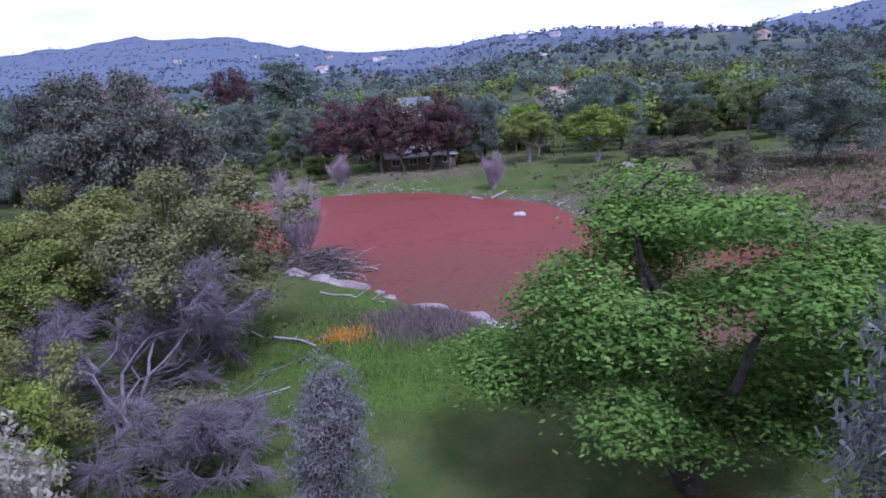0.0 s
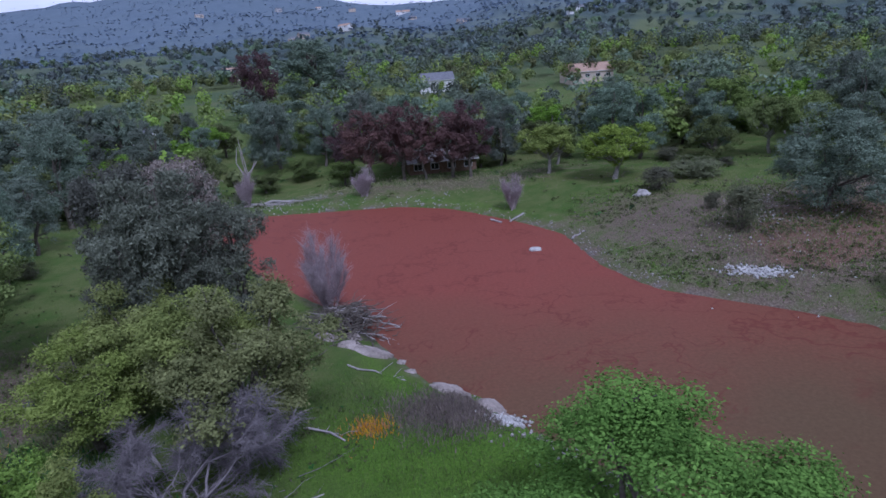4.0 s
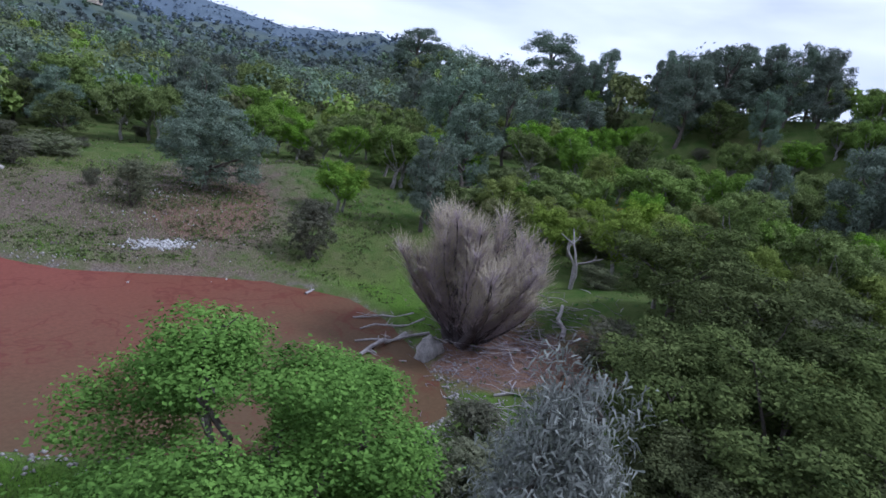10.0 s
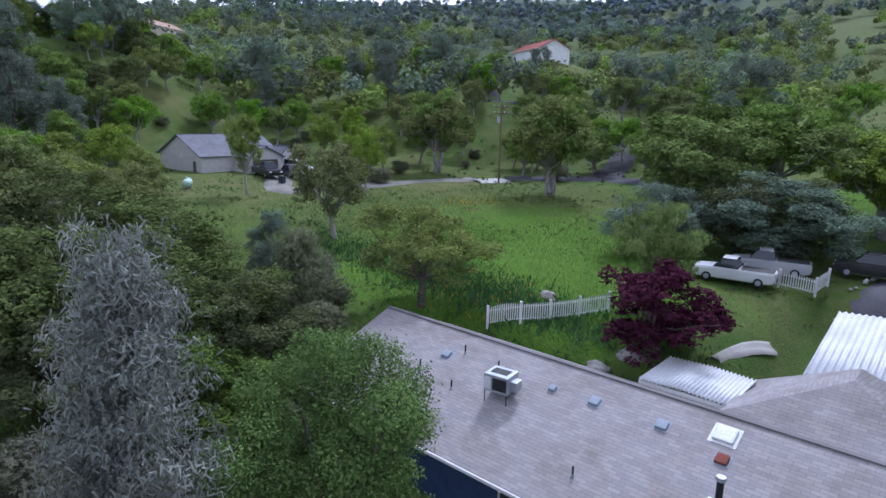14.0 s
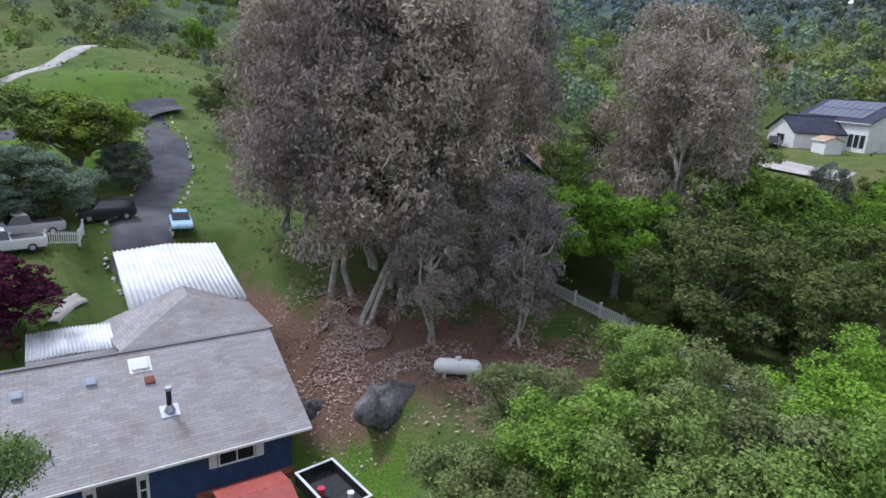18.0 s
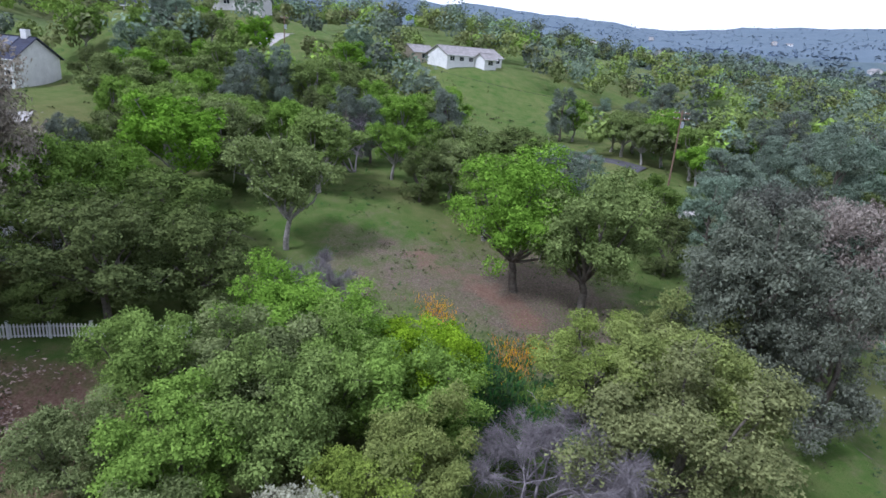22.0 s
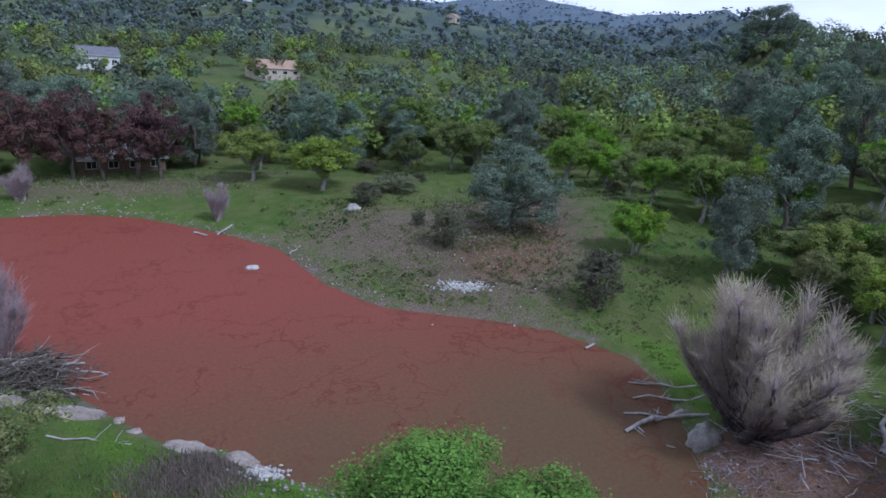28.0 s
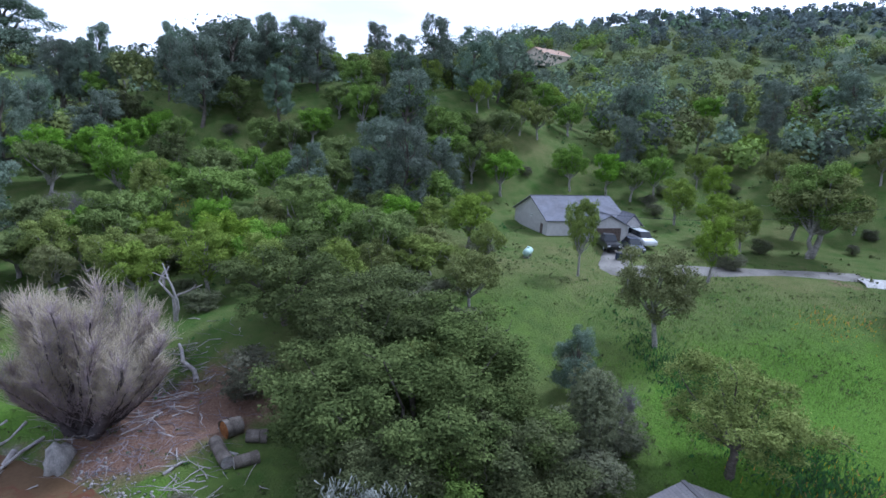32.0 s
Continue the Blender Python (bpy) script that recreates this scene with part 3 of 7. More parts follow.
def plant(masters, rows, rng, group="", wide=8.0, label="", tilt=3):
    """Copies of the masters at rows of x, y, height and width."""
    for k, (x, y, h, w) in enumerate(rows):
        src = masters[k % len(masters)]
        m = pose(x, y, terrain_z(x, y) - .05, rng.uniform(-tilt, tilt), rng.uniform(-tilt, tilt), rng.uniform(0, 360))
        ob = copy_thing(src, m @ Matrix.Diagonal((w / wide, w / wide, h / 10, 1)))
        if group:
            ob["group"] = group
        if label:
            ob["label"] = label
        planted.append((x, y, w))


def discard(masters):
    """The masters themselves are not part of the place."""
    for root in masters:
        for ob in (*root.children_recursive, root):
            bpy.data.objects.remove(ob)


# ---- ground: one sheet to the horizon ----
def ground():
    radii = np.concatenate([np.arange(0, 110, 1.1), np.geomspace(110, 4200, 95)])
    turn = np.linspace(0, 2 * math.pi, 361)[:-1]
    R, A = np.meshgrid(radii[1:], turn, indexing="ij")
    x, y = (R * np.sin(A)).ravel(), 20 * np.exp(-R.ravel() / 150) + (R * np.cos(A)).ravel()
    z = ground_height(x, y)
    rough = np.array([noise.noise((px * .09, py * .09, 0)) * .25 + noise.noise((px * .4, py * .4, 3)) * .06 for px, py in zip(x, y)])
    far = np.array([noise.fractal((px * .004, py * .004, 7), 1, 2, 4) for px, py in zip(x, y)])
    r = R.ravel()
    d = shore_distance(x, y)
    z = z + rough * smooth(.5, 5, d) + far * 26 * smooth(250, 900, r)
    cz = ground_height(0, 20)[0] + noise.noise((0, 1.8, 0)) * .25
    verts = np.concatenate([[(0, 20, cz)], np.stack([x, y, z], 1)])
    n, rings = len(turn), len(radii) - 1
    i = np.arange(rings - 1)[:, None] * n + 1
    j = np.arange(n)[None]
    k = (j + 1) % n
    quads = np.stack([i + j, i + n + j, i + n + k, i + k], 2).reshape(-1, 4)
    fan = [(0, 1 + (a + 1) % n, 1 + a) for a in range(n)]
    me = bpy.data.meshes.new("ground")
    me.from_pydata(verts.tolist(), [], fan + quads[:, ::-1].tolist())
    me.update()
    me.polygons.foreach_set("use_smooth", np.ones(len(me.polygons), bool))
    vx, vy = verts[:, 0], verts[:, 1]
    sd = shore_distance(vx, vy)
    blobs = lambda rows: sum(w * np.exp(-((vx - bx) ** 2 / rx ** 2 + (vy - by) ** 2 / ry ** 2)) for bx, by, rx, ry, w in rows)
    dry = blobs([(33, 50, 11, 9, .5), (27, 61, 9, 9, .4), (-44, 21, 12, 8, .68), (30.9, 50.6, 12, 15, .45), (39.3, 56.6, 13, 9, .5), (19.8, 67.8, 9, 13, .42), (1.1, 94.4, 34, 6, .6), (-31, 31.9, 11, 7, .8), (-42.7, 36.1, 12, 8, .6), (45.7, 64.3, 10, 8, .6), (-14.1, 42.2, 5, 6, .4)]) + .35 * np.exp(-(sd / 2.0) ** 2)
    dirt = blobs([(35, 51, 6, 5, .8), (40, 55, 6, 4, .7), (-14.4, -21.8, 1.7, 12, 1.3), (-19.5, -16.3, 5, 9, 1.0), (-23.3, -10.1, 6, 5, .8), (30.2, 17, 6, 5, 1.2), (31.5, 10, 5, 4, .8), (-25.8, -1.1, 7, 6, .8), (34.1, 50.6, 6, 5, .9), (9.8, -3.4, 4, 4, .8), (-38.8, 28.3, 6, 2.2, .66), (-32.5, 29.8, 4, 2, .66), (-46, 25, 6, 2.4, .6), (45.8, -55.6, 7, 3, .7), (69.9, -38.5, 7, 5, .9), (5.8, -4.1, 6, 4, .6), (-57.6, 58.5, 12, 10, .5)])
    lush = blobs([(-14.3, -6, 2.4, 4, 1), (12.7, -36.2, 13, 12, .8), (-3.1, -67.4, 14, 12, .7), (-8.9, -95.4, 18, 16, .6), (13.1, -65.1, 18, 12, .5), (40.2, 25.1, 8, 8, .7), (22, 54.4, 4, 10, .5), (17.5, -23, 14, 8, .8), (24.7, -36.7, 14, 14, .6), (-2.4, 26.2, 9, 7, .9), (-25.2, 22.5, 8, 5, .8), (24.3, 11, 6, 6, .4), (41.1, -6.7, 12, 14, .5), (-12.3, -4.3, 2, 8, .5)])
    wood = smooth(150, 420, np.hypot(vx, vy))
    bare = .45 * np.exp(-((sd - .2) / .6) ** 2)
    lush = lush + .42 * np.exp(-((sd - 1.9) / 1.3) ** 2)
    # hill is a distance mask for the haze tint in the land's colour
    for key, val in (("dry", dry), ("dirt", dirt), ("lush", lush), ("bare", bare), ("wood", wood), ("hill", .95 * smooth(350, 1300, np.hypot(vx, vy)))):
        me.attributes.new(key, "FLOAT", "POINT").data.foreach_set("value", np.clip(val, 0, 1).astype(np.float32))
    m, nd, l, b = node_material("meadow ground", 1, .1)
    att = {}
    for key in ("dry", "dirt", "lush", "bare", "wood", "hill"):
        a = nd.new("ShaderNodeAttribute")
        a.attribute_name = key
        att[key] = a.outputs["Fac"]
    big, mid, fine = noise_of(nd, l, .05, 5), noise_of(nd, l, .45, 6, None, .65), noise_of(nd, l, 6, 4, None, .7)
    g = ramp_of(nd, [(.3, (.065, .13, .024)), (.5, (.105, .155, .038)), (.68, (.165, .16, .062))])
    l.new(big.outputs["Fac"], g.inputs["Fac"])
    g2 = ramp_of(nd, [(.35, (.055, .11, .019)), (.62, (.16, .165, .066))])
    l.new(mid.outputs["Fac"], g2.inputs["Fac"])
    col = mixed(nd, l, g.outputs["Color"], g2.outputs["Color"], .5)

    def zone(key, at, gain):
        """The attribute, broken up by noise."""
        x = nd.new("ShaderNodeMath")
        x.operation, x.inputs[1].default_value, x.inputs[2].default_value = "MULTIPLY_ADD", 1.3, -.65
        l.new(mid.outputs["Fac"], x.inputs[0])
        y = nd.new("ShaderNodeMath")
        y.operation = "ADD"
        l.new(att[key], y.inputs[0])
        l.new(x.outputs[0], y.inputs[1])
        r = nd.new("ShaderNodeMapRange")
        r.inputs["From Min"].default_value, r.inputs["From Max"].default_value = at, at + gain
        l.new(y.outputs[0], r.inputs["Value"])
        return r.outputs["Result"]
    lushc = ramp_of(nd, [(.3, (.06, .13, .016)), (.7, (.15, .26, .035))])
    l.new(fine.outputs["Fac"], lushc.inputs["Fac"])
    col = mixed(nd, l, col, lushc.outputs["Color"], zone("lush", .25, .5))
    dryc = ramp_of(nd, [(.25, (.07, .058, .045)), (.5, (.165, .128, .092)), (.75, (.3, .265, .215))])
    l.new(fine.outputs["Fac"], dryc.inputs["Fac"])
    col = mixed(nd, l, col, dryc.outputs["Color"], zone("dry", .3, .5))
    dirtc = ramp_of(nd, [(.25, (.12, .07, .05)), (.6, (.25, .16, .115)), (.8, (.4, .31, .25))])
    l.new(fine.outputs["Fac"], dirtc.inputs["Fac"])
    col = mixed(nd, l, col, dirtc.outputs["Color"], zone("dirt", .4, .4))
    barec = ramp_of(nd, [(.3, (.09, .08, .075)), (.7, (.3, .28, .26))])
    l.new(fine.outputs["Fac"], barec.inputs["Fac"])
    col = mixed(nd, l, col, barec.outputs["Color"], zone("bare", .35, .4))
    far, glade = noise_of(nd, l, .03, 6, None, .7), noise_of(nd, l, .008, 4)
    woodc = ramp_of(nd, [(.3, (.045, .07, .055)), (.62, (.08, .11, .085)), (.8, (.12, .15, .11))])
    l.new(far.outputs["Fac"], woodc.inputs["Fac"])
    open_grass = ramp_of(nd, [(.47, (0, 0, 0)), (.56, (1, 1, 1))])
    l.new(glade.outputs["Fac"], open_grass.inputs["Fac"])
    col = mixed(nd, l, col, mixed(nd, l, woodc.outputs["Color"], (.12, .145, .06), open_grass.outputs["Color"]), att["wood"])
    # painted haze: land turns blue-grey the farther off it lies
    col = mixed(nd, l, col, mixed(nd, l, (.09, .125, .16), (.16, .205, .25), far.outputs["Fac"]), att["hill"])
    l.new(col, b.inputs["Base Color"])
    bumped(nd, l, b, fine.outputs["Fac"], .8, .25)
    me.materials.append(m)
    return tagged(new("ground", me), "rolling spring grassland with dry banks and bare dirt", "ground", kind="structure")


def pond():
    """Water with a rust-red floating mat that thins to brown at the shallow end."""
    xs, ys = np.arange(-48, 35, .5), np.arange(10, 99, .5)
    X, Y = np.meshgrid(xs, ys, indexing="ij")
    keep = shore_distance(X.ravel(), Y.ravel()).reshape(X.shape) < 1.2
    ids, verts, faces = {}, [], []
    for i in range(len(xs) - 1):
        for j in range(len(ys) - 1):
            if keep[i, j] and keep[i + 1, j] and keep[i, j + 1] and keep[i + 1, j + 1]:
                f = []
                for a, c in ((i, j), (i + 1, j), (i + 1, j + 1), (i, j + 1)):
                    if (a, c) not in ids:
                        ids[a, c] = len(verts)
                        verts.append((xs[a], ys[c], 0.0))
                    f.append(ids[a, c])
                faces.append(f)
    me = fast_mesh("pond", verts, faces, smooth_shade=True)
    m, n, l, b = node_material("rust red pond mat", .6, .1)
    g = n.new("ShaderNodeNewGeometry")
    sep = n.new("ShaderNodeSeparateXYZ")
    l.new(g.outputs["Position"], sep.inputs[0])
    grain, patch = noise_of(n, l, 3.5, 6, None, .7), noise_of(n, l, .12, 5)
    warp = noise_of(n, l, .25, 3)
    vadd = n.new("ShaderNodeVectorMath")
    vadd.operation = "MULTIPLY_ADD"
    l.new(warp.outputs["Color"], vadd.inputs[0])
    vadd.inputs[1].default_value = (14, 14, 0)
    l.new(g.outputs["Position"], vadd.inputs[2])
    streak = n.new("ShaderNodeTexVoronoi")
    streak.feature = "DISTANCE_TO_EDGE"
    streak.inputs["Scale"].default_value = .2
    l.new(vadd.outputs[0], streak.inputs["Vector"])
    red = ramp_of(n, [(.3, (.175, .047, .032)), (.7, (.245, .071, .048))])
    l.new(grain.outputs["Fac"], red.inputs["Fac"])
    brown = ramp_of(n, [(.3, (.098, .06, .031)), (.7, (.136, .088, .047))])
    l.new(grain.outputs["Fac"], brown.inputs["Fac"])
    y1 = n.new("ShaderNodeMath")
    y1.operation, y1.inputs[1].default_value = "MULTIPLY_ADD", 16
    l.new(patch.outputs["Fac"], y1.inputs[0])
    l.new(sep.outputs["Y"], y1.inputs[2])
    mr = n.new("ShaderNodeMapRange")
    mr.inputs["From Min"].default_value, mr.inputs["From Max"].default_value = 60, 33
    l.new(y1.outputs[0], mr.inputs["Value"])
    col = mixed(n, l, red.outputs["Color"], brown.outputs["Color"], mr.outputs["Result"])
    sr = n.new("ShaderNodeMapRange")
    sr.inputs["From Min"].default_value, sr.inputs["From Max"].default_value = .05, .0
    sr.inputs["To Max"].default_value = .6
    l.new(streak.outputs["Distance"], sr.inputs["Value"])
    gate = n.new("ShaderNodeMath")
    gate.operation = "MULTIPLY"
    gr = ramp_of(n, [(.43, (0, 0, 0)), (.54, (1, 1, 1))])
    l.new(patch.outputs["Fac"], gr.inputs["Fac"])
    l.new(sr.outputs["Result"], gate.inputs[0])
    l.new(gr.outputs["Color"], gate.inputs[1])
    col = mixed(n, l, col, (.12, .025, .02), gate.outputs[0])
    l.new(col, b.inputs["Base Color"])
    bumped(n, l, b, grain.outputs["Fac"], .15, .02)
    me.materials.append(m)
    return tagged(new("water", me), "pond covered by a rust-red floating mat, brown at its shallow end", "pond", kind="structure")


ground()
pond()

# ---- the planted trees ----
rng = np.random.default_rng(5)
OAK, YOUNG = "bright green spring oak with a rounded, lumpy crown", "yellow-green young-leaved oak with an open crown"
LIVE, PINE = "dark olive evergreen oak with a dense crown", "wispy blue-grey foothill pine"
OAKS_NEAREST = [leafy_tree("oak_tree", "dusty green oak with a wide, lumpy crown", "tree", "greyoak", "gappy", 9 + k, 96000, 62, .095) for k in range(2)]
OAKS_NEAR = [leafy_tree("oak_tree", OAK, "tree", "oak", "broad", 11 + k, 40000, 66, .145) for k in range(2)]
OAKS = [leafy_tree("oak_tree", OAK, "tree", "oak", "stemmed", 14 + k, 24000, 44, .19, GREY_BARK) for k in range(3)]
YELLOWS_NEAR = [leafy_tree("young_oak_tree", YOUNG, "tree", "yellow", "open", 21, 34000, 84, .14)]
YELLOWS = [leafy_tree("young_oak_tree", YOUNG, "tree", "yellow", "stemmed", 22 + k, 20000, 40, .19, GREY_BARK) for k in range(2)]
LIMES = [leafy_tree("young_oak_tree", "lime green young-leaved oak with a lumpy crown", "tree", "lime", "broad", 27 + k, 40000, 62, .145) for k in range(2)]
LIVES_NEAR = [leafy_tree("live_oak_tree", LIVE, "tree", "live", "round", 31 + k, 40000, 56, .155) for k in range(2)]
LIVES = [leafy_tree("live_oak_tree", LIVE, "tree", "live", "round", 33 + k, 22000, 42, .19) for k in range(2)]
PINES = [leafy_tree("grey_pine_tree", PINE, "tree", "pine", "tall", 41 + k, 26000, 66, .2, slim=.34, droop=.2) for k in range(3)]
ROUND_PINES = [leafy_tree("grey_pine_tree", "dense round-crowned grey pine on the bank", "tree", "pine", "round", 45, 40000, 64, .19, slim=.34)]
SPIRES = [leafy_tree("grey_pine_tree", "tall blue-grey pine with drooping wispy needles", "tree", "silver", "spire", 51, 34000, 170, .2, slim=.16, droop=.5)]
EUCS = [leafy_tree("eucalyptus_tree", "tall grey-brown eucalyptus with drooping leaves and pale trunks", "tree", "euc", "gum", 61 + k, 34000, 130, .17, PALE_BARK, slim=.34, droop=.4, stems=2, fork=.3, limbs=6) for k in range(3)]
RUSSETS = [leafy_tree("russet_tree", "russet-brown tree with dark bare trunks", "tree", "russet", "open", 71 + k, 14000, 50, .2) for k in range(2)]
BUSHES = [leafy_tree("shrub", "grey-green rounded wild shrub", "shrub", "bush", "low", 81 + k, 14000, 26, .25) for k in range(2)]
PALES = [leafy_tree("shrub", "pale silvery flowering shrub with fine leaves", "shrub", "pale", "low", 85, 24000, 40, .2)]
PLUMS = [leafy_tree("plum_tree", "dark purple-leaved plum tree in the garden", "tree", "plum", "round", 87, 12000, 46, .3)]
SMOKES = [leafy_tree("grey_tree", "smoky grey-green tree with a ragged tall crown", "tree", "smoke", "tall", 65 + k, 30000, 80, .17, slim=.4, droop=.3) for k in range(2)]
WEEPERS = [leafy_tree("weeping_tree", "bright green weeping tree in the garden", "tree", "willow", "broad", 89, 12000, 50, .34, slim=.25, droop=.9)]
BARES = [bare_tree("bare_tree", "leafless grey tree with a haze of thin twigs", "tree", 91 + k, TWIG_LILAC, TWIG_LILAC, twigs=9, stout=.13, twig_len=1.1, hang=-.55) for k in range(2)]
FANS = [fan_willow("bare_shrub", "leafless lilac-grey shore willow with upright twigs", "shrub", 95, 26, 8, .5, 30, TWIG_PINK, TWIG_PINK, TWIG_PINK, .1)]
WILLOW = [fan_willow("bare_willow_tree", "large bare willow with dark limbs and tan upright twigs", "tree", 97, 64, 7.6, .95, 60, DARK_LIMB, TWIG_PINK, TWIG_TAN, .26)]
SNAGS = [bare_tree("dead_tree", "bleached dead tree with broken pale limbs", "tree", 99, DEAD_WOOD, DEAD_WOOD, .6, .1, 2, 2, 2, 1, .5, .8)]
plant(OAKS_NEAREST, [(5.9, 14.6, 9.8, 14.5), (3, -0.3, 11, 8)], rng, "green oaks", wide=8)
plant(OAKS_NEAR, [(-18.3, 9.5, 9.2, 8), (-22.3, 12.7, 8, 7), (-18, 5.7, 8, 7.5), (-22.6, 8.9, 8.5, 8), (-13.3, 5, 7, 6), (-19.6, 1, 6, 5.5), (11.4, 16.4, 5, 5), (-25.4, 13.3, 8, 8), (-24.7, 3.5, 7.5, 7), (-28.4, 10.6, 8, 8), (-19.4, 17.2, 8, 7.5), (-37.9, 30.7, 13.4, 11.6), (-33, 34.4, 13.5, 11.1)], rng, "green oaks", wide=8)
plant(LIMES, [(-15.2, 15.8, 7.6, 6), (-14, 13, 6.5, 5), (-22.6, 18.5, 7.4, 7.5)], rng, "yellow-green oaks", wide=8)
plant(YELLOWS_NEAR, [(18.3, -20.2, 7.6, 8.9), (-12, 27.3, 9.6, 9.5), (-15.6, 30.4, 9, 9), (-20.3, 32.7, 8, 8.5), (-20.6, 27.8, 7, 8)], rng, "yellow-green oaks", wide=8)
plant(LIVES_NEAR, [(28, -4.1, 9, 12), (22.4, -0.3, 8.5, 11), (25.1, 4, 8, 10), (21.8, -5.7, 7, 9), (31.9, 0.8, 8.5, 10.5), (37.6, 6.7, 7, 9), (19.5, -5.3, 7, 9), (16.5, -1.4, 6.5, 8), (19.4, 1.9, 6.5, 8)], rng, "evergreen oaks", wide=8)
plant(OAKS, [(53.5, 128.3, 10.1, 13), (51.2, 105.8, 11.7, 11), (64.3, 109.7, 9.3, 11.3), (44.6, 127.6, 10.5, 12), (61.6, 46.2, 8.4, 8.7), (114.6, 128.5, 14, 15.2), (61.5, 152.8, 8.9, 12.8), (54, -60.7, 13.7, 9.9), (30, -55.5, 12.3, 11.1), (-48.7, 12.3, 11.3, 9.1), (-88.1, 32, 8.2, 9.5), (-61.5, 16.7, 9, 9.4), (-4.2, -59, 10.8, 14.4), (10.3, -51.2, 11.6, 14.6), (6.4, -62.2, 11.8, 13.5), (-47.4, -4.9, 11.8, 10.6), (-63.1, 9.4, 5.8, 12.4), (-61, 2.2, 11.7, 11.5), (66.8, 14.5, 8.5, 10.7), (72.6, 14.3, 6.2, 10), (44.9, 43.2, 6, 5.8), (59.7, 46.3, 9.1, 8.6)], rng, "green oaks", wide=8)
plant(OAKS, [(56, 32, 5.3, 7.1)], rng, "green oaks", wide=8)
plant(YELLOWS, [(17.2, 91.6, 8.4, 9.3), (25, 83.2, 8.2, 11.2), (46.2, 43.3, 6.1, 5.2), (30, -56, 13, 12.8), (54.3, -61.1, 13.5, 12.9), (26.7, -3.6, 7, 6.1), (47.6, -23.8, 9.7, 3.9), (34.3, -25, 9.5, 7.6), (-4.7, -58.1, 11.1, 12.6), (54.4, 19.7, 5.4, 5.8), (63.8, 26.3, 5, 5.7), (39.9, 8.3, 7.5, 5.5)], rng, "yellow-green oaks", wide=8)
plant(LIVES, [(-16, 103.4, 4.4, 6.2), (-25.2, 114.2, 4.4, 6.9), (-30.7, 107.3, 3.6, 6.6), (64.6, 28.9, 3.8, 5.8), (-69.7, 41.9, 8.6, 15.7), (15.1, -64.8, 11.1, 15.9), (4.6, -45.5, 7.4, 9.5), (0, -48.1, 7, 8.4), (-47.8, 3.3, 8.3, 11.7), (-34.3, -3.7, 3.5, 4.5), (-34.3, 0.2, 9, 9), (-37.2, 5.7, 8, 8), (-39.1, -3.7, 9, 9), (-42, 1.7, 8, 8)], rng, "evergreen oaks", wide=8)
plant(ROUND_PINES, [(37.4, 54.6, 10.2, 9.3), (0.9, -44.8, 7.2, 10.5), (9.2, -40.5, 6.4, 8.2)], rng, "grey pines", wide=7)
plant(PINES, [(-35.2, 149.7, 11.3, 13.6), (-39.9, 221.6, 22.7, 22), (-21.1, 46.4, 11.3, 6), (96.9, 34.3, 12, 8), (150.9, 16.4, 14, 10), (275.5, 183.8, 24, 22.6), (257.5, 102.7, 28.4, 27.3), (147.7, 53.4, 15, 11), (109.4, 14.6, 13, 9), (-48.3, 76.9, 13.4, 7.2), (-56.7, 68.1, 9.2, 7), (-66.7, 102, 14.6, 11.9), (28.8, -14.4, 5.9, 3.1), (-8.5, -55.7, 5.3, 4.3), (-8.8, -55.8, 5.3, 5.1)], rng, "grey pines", wide=5.5)
plant(SPIRES, [(4.8, 4.9, 12.6, 6), (-4.5, 12.5, 6.4, 3.2)], rng, "grey pines", wide=5)
plant(EUCS, [(-20, -16.7, 19, 11), (-19.8, -21.5, 24, 13), (-25.9, -8, 11, 6), (-22, -11.7, 11, 6), (-23.8, -17.8, 23, 13), (-28.5, -24.6, 25, 12), (-24.2, -26.3, 25, 13), (-20.2, -29.9, 23, 12), (-24.4, -21.5, 24, 12), (-30.8, -27.7, 25, 13), (-25.7, -34.2, 24, 12), (-32.4, -35.6, 25, 14), (-20.7, -36.9, 22, 12), (-43.9, -11.7, 19, 11), (-48.5, -15, 22, 13), (-51, -42, 25, 14), (-37.3, -31.1, 25, 14), (-21.5, 45.1, 12.5, 7)], rng, "eucalyptus trees", wide=6)
plant(RUSSETS, [(-1.9, 100.3, 10.3, 7.9), (2.8, 100.3, 12.4, 10.9), (-10.9, 101.7, 12.5, 11.1), (-5.6, 101.2, 14.3, 9), (5.6, 99.4, 13, 8.9), (-52.5, 194.1, 23.8, 13.8), (-15.7, 112.1, 10.6, 10.1)], rng, "russet trees", wide=8)
plant(BUSHES, [(28.3, 54, 5.1, 3.7), (28.8, 61.1, 2.3, 1.8), (27.3, 72.4, 3.3, 4.2), (34.6, 78.9, 3, 6.9), (35.9, 38.3, 6.5, 4.5), (22.1, -14.2, 3.2, 4.5), (21.9, -12.2, 7.8, 4.1), (31.8, 9.3, 4.3, 4.3), (16.9, 9.9, 2.9, 3.8), (15.2, 12.8, 2.3, 4.1), (19, 12.6, 3, 3), (15.2, -7.7, 3, 4.5), (19, -10.5, 3.5, 5), (22.3, -11, 4, 5), (14.5, 9.7, 4, 5), (13.4, 5.2, 3.5, 4.5), (8.8, 3.4, 3, 4), (1.1, 9.7, 4, 4), (-10.1, 18.3, 3, 4)], rng, "shrubs", wide=8)
plant(PALES, [(-11.6, 10, 7.4, 5)], rng, "", wide=8)
plant(SMOKES, [(-19.3, 37.8, 13.5, 7), (-15.9, 39.6, 11, 6), (-20.6, 36.4, 12, 6.5), (-25.4, 44.3, 13, 7)], rng, "grey trees", wide=6)
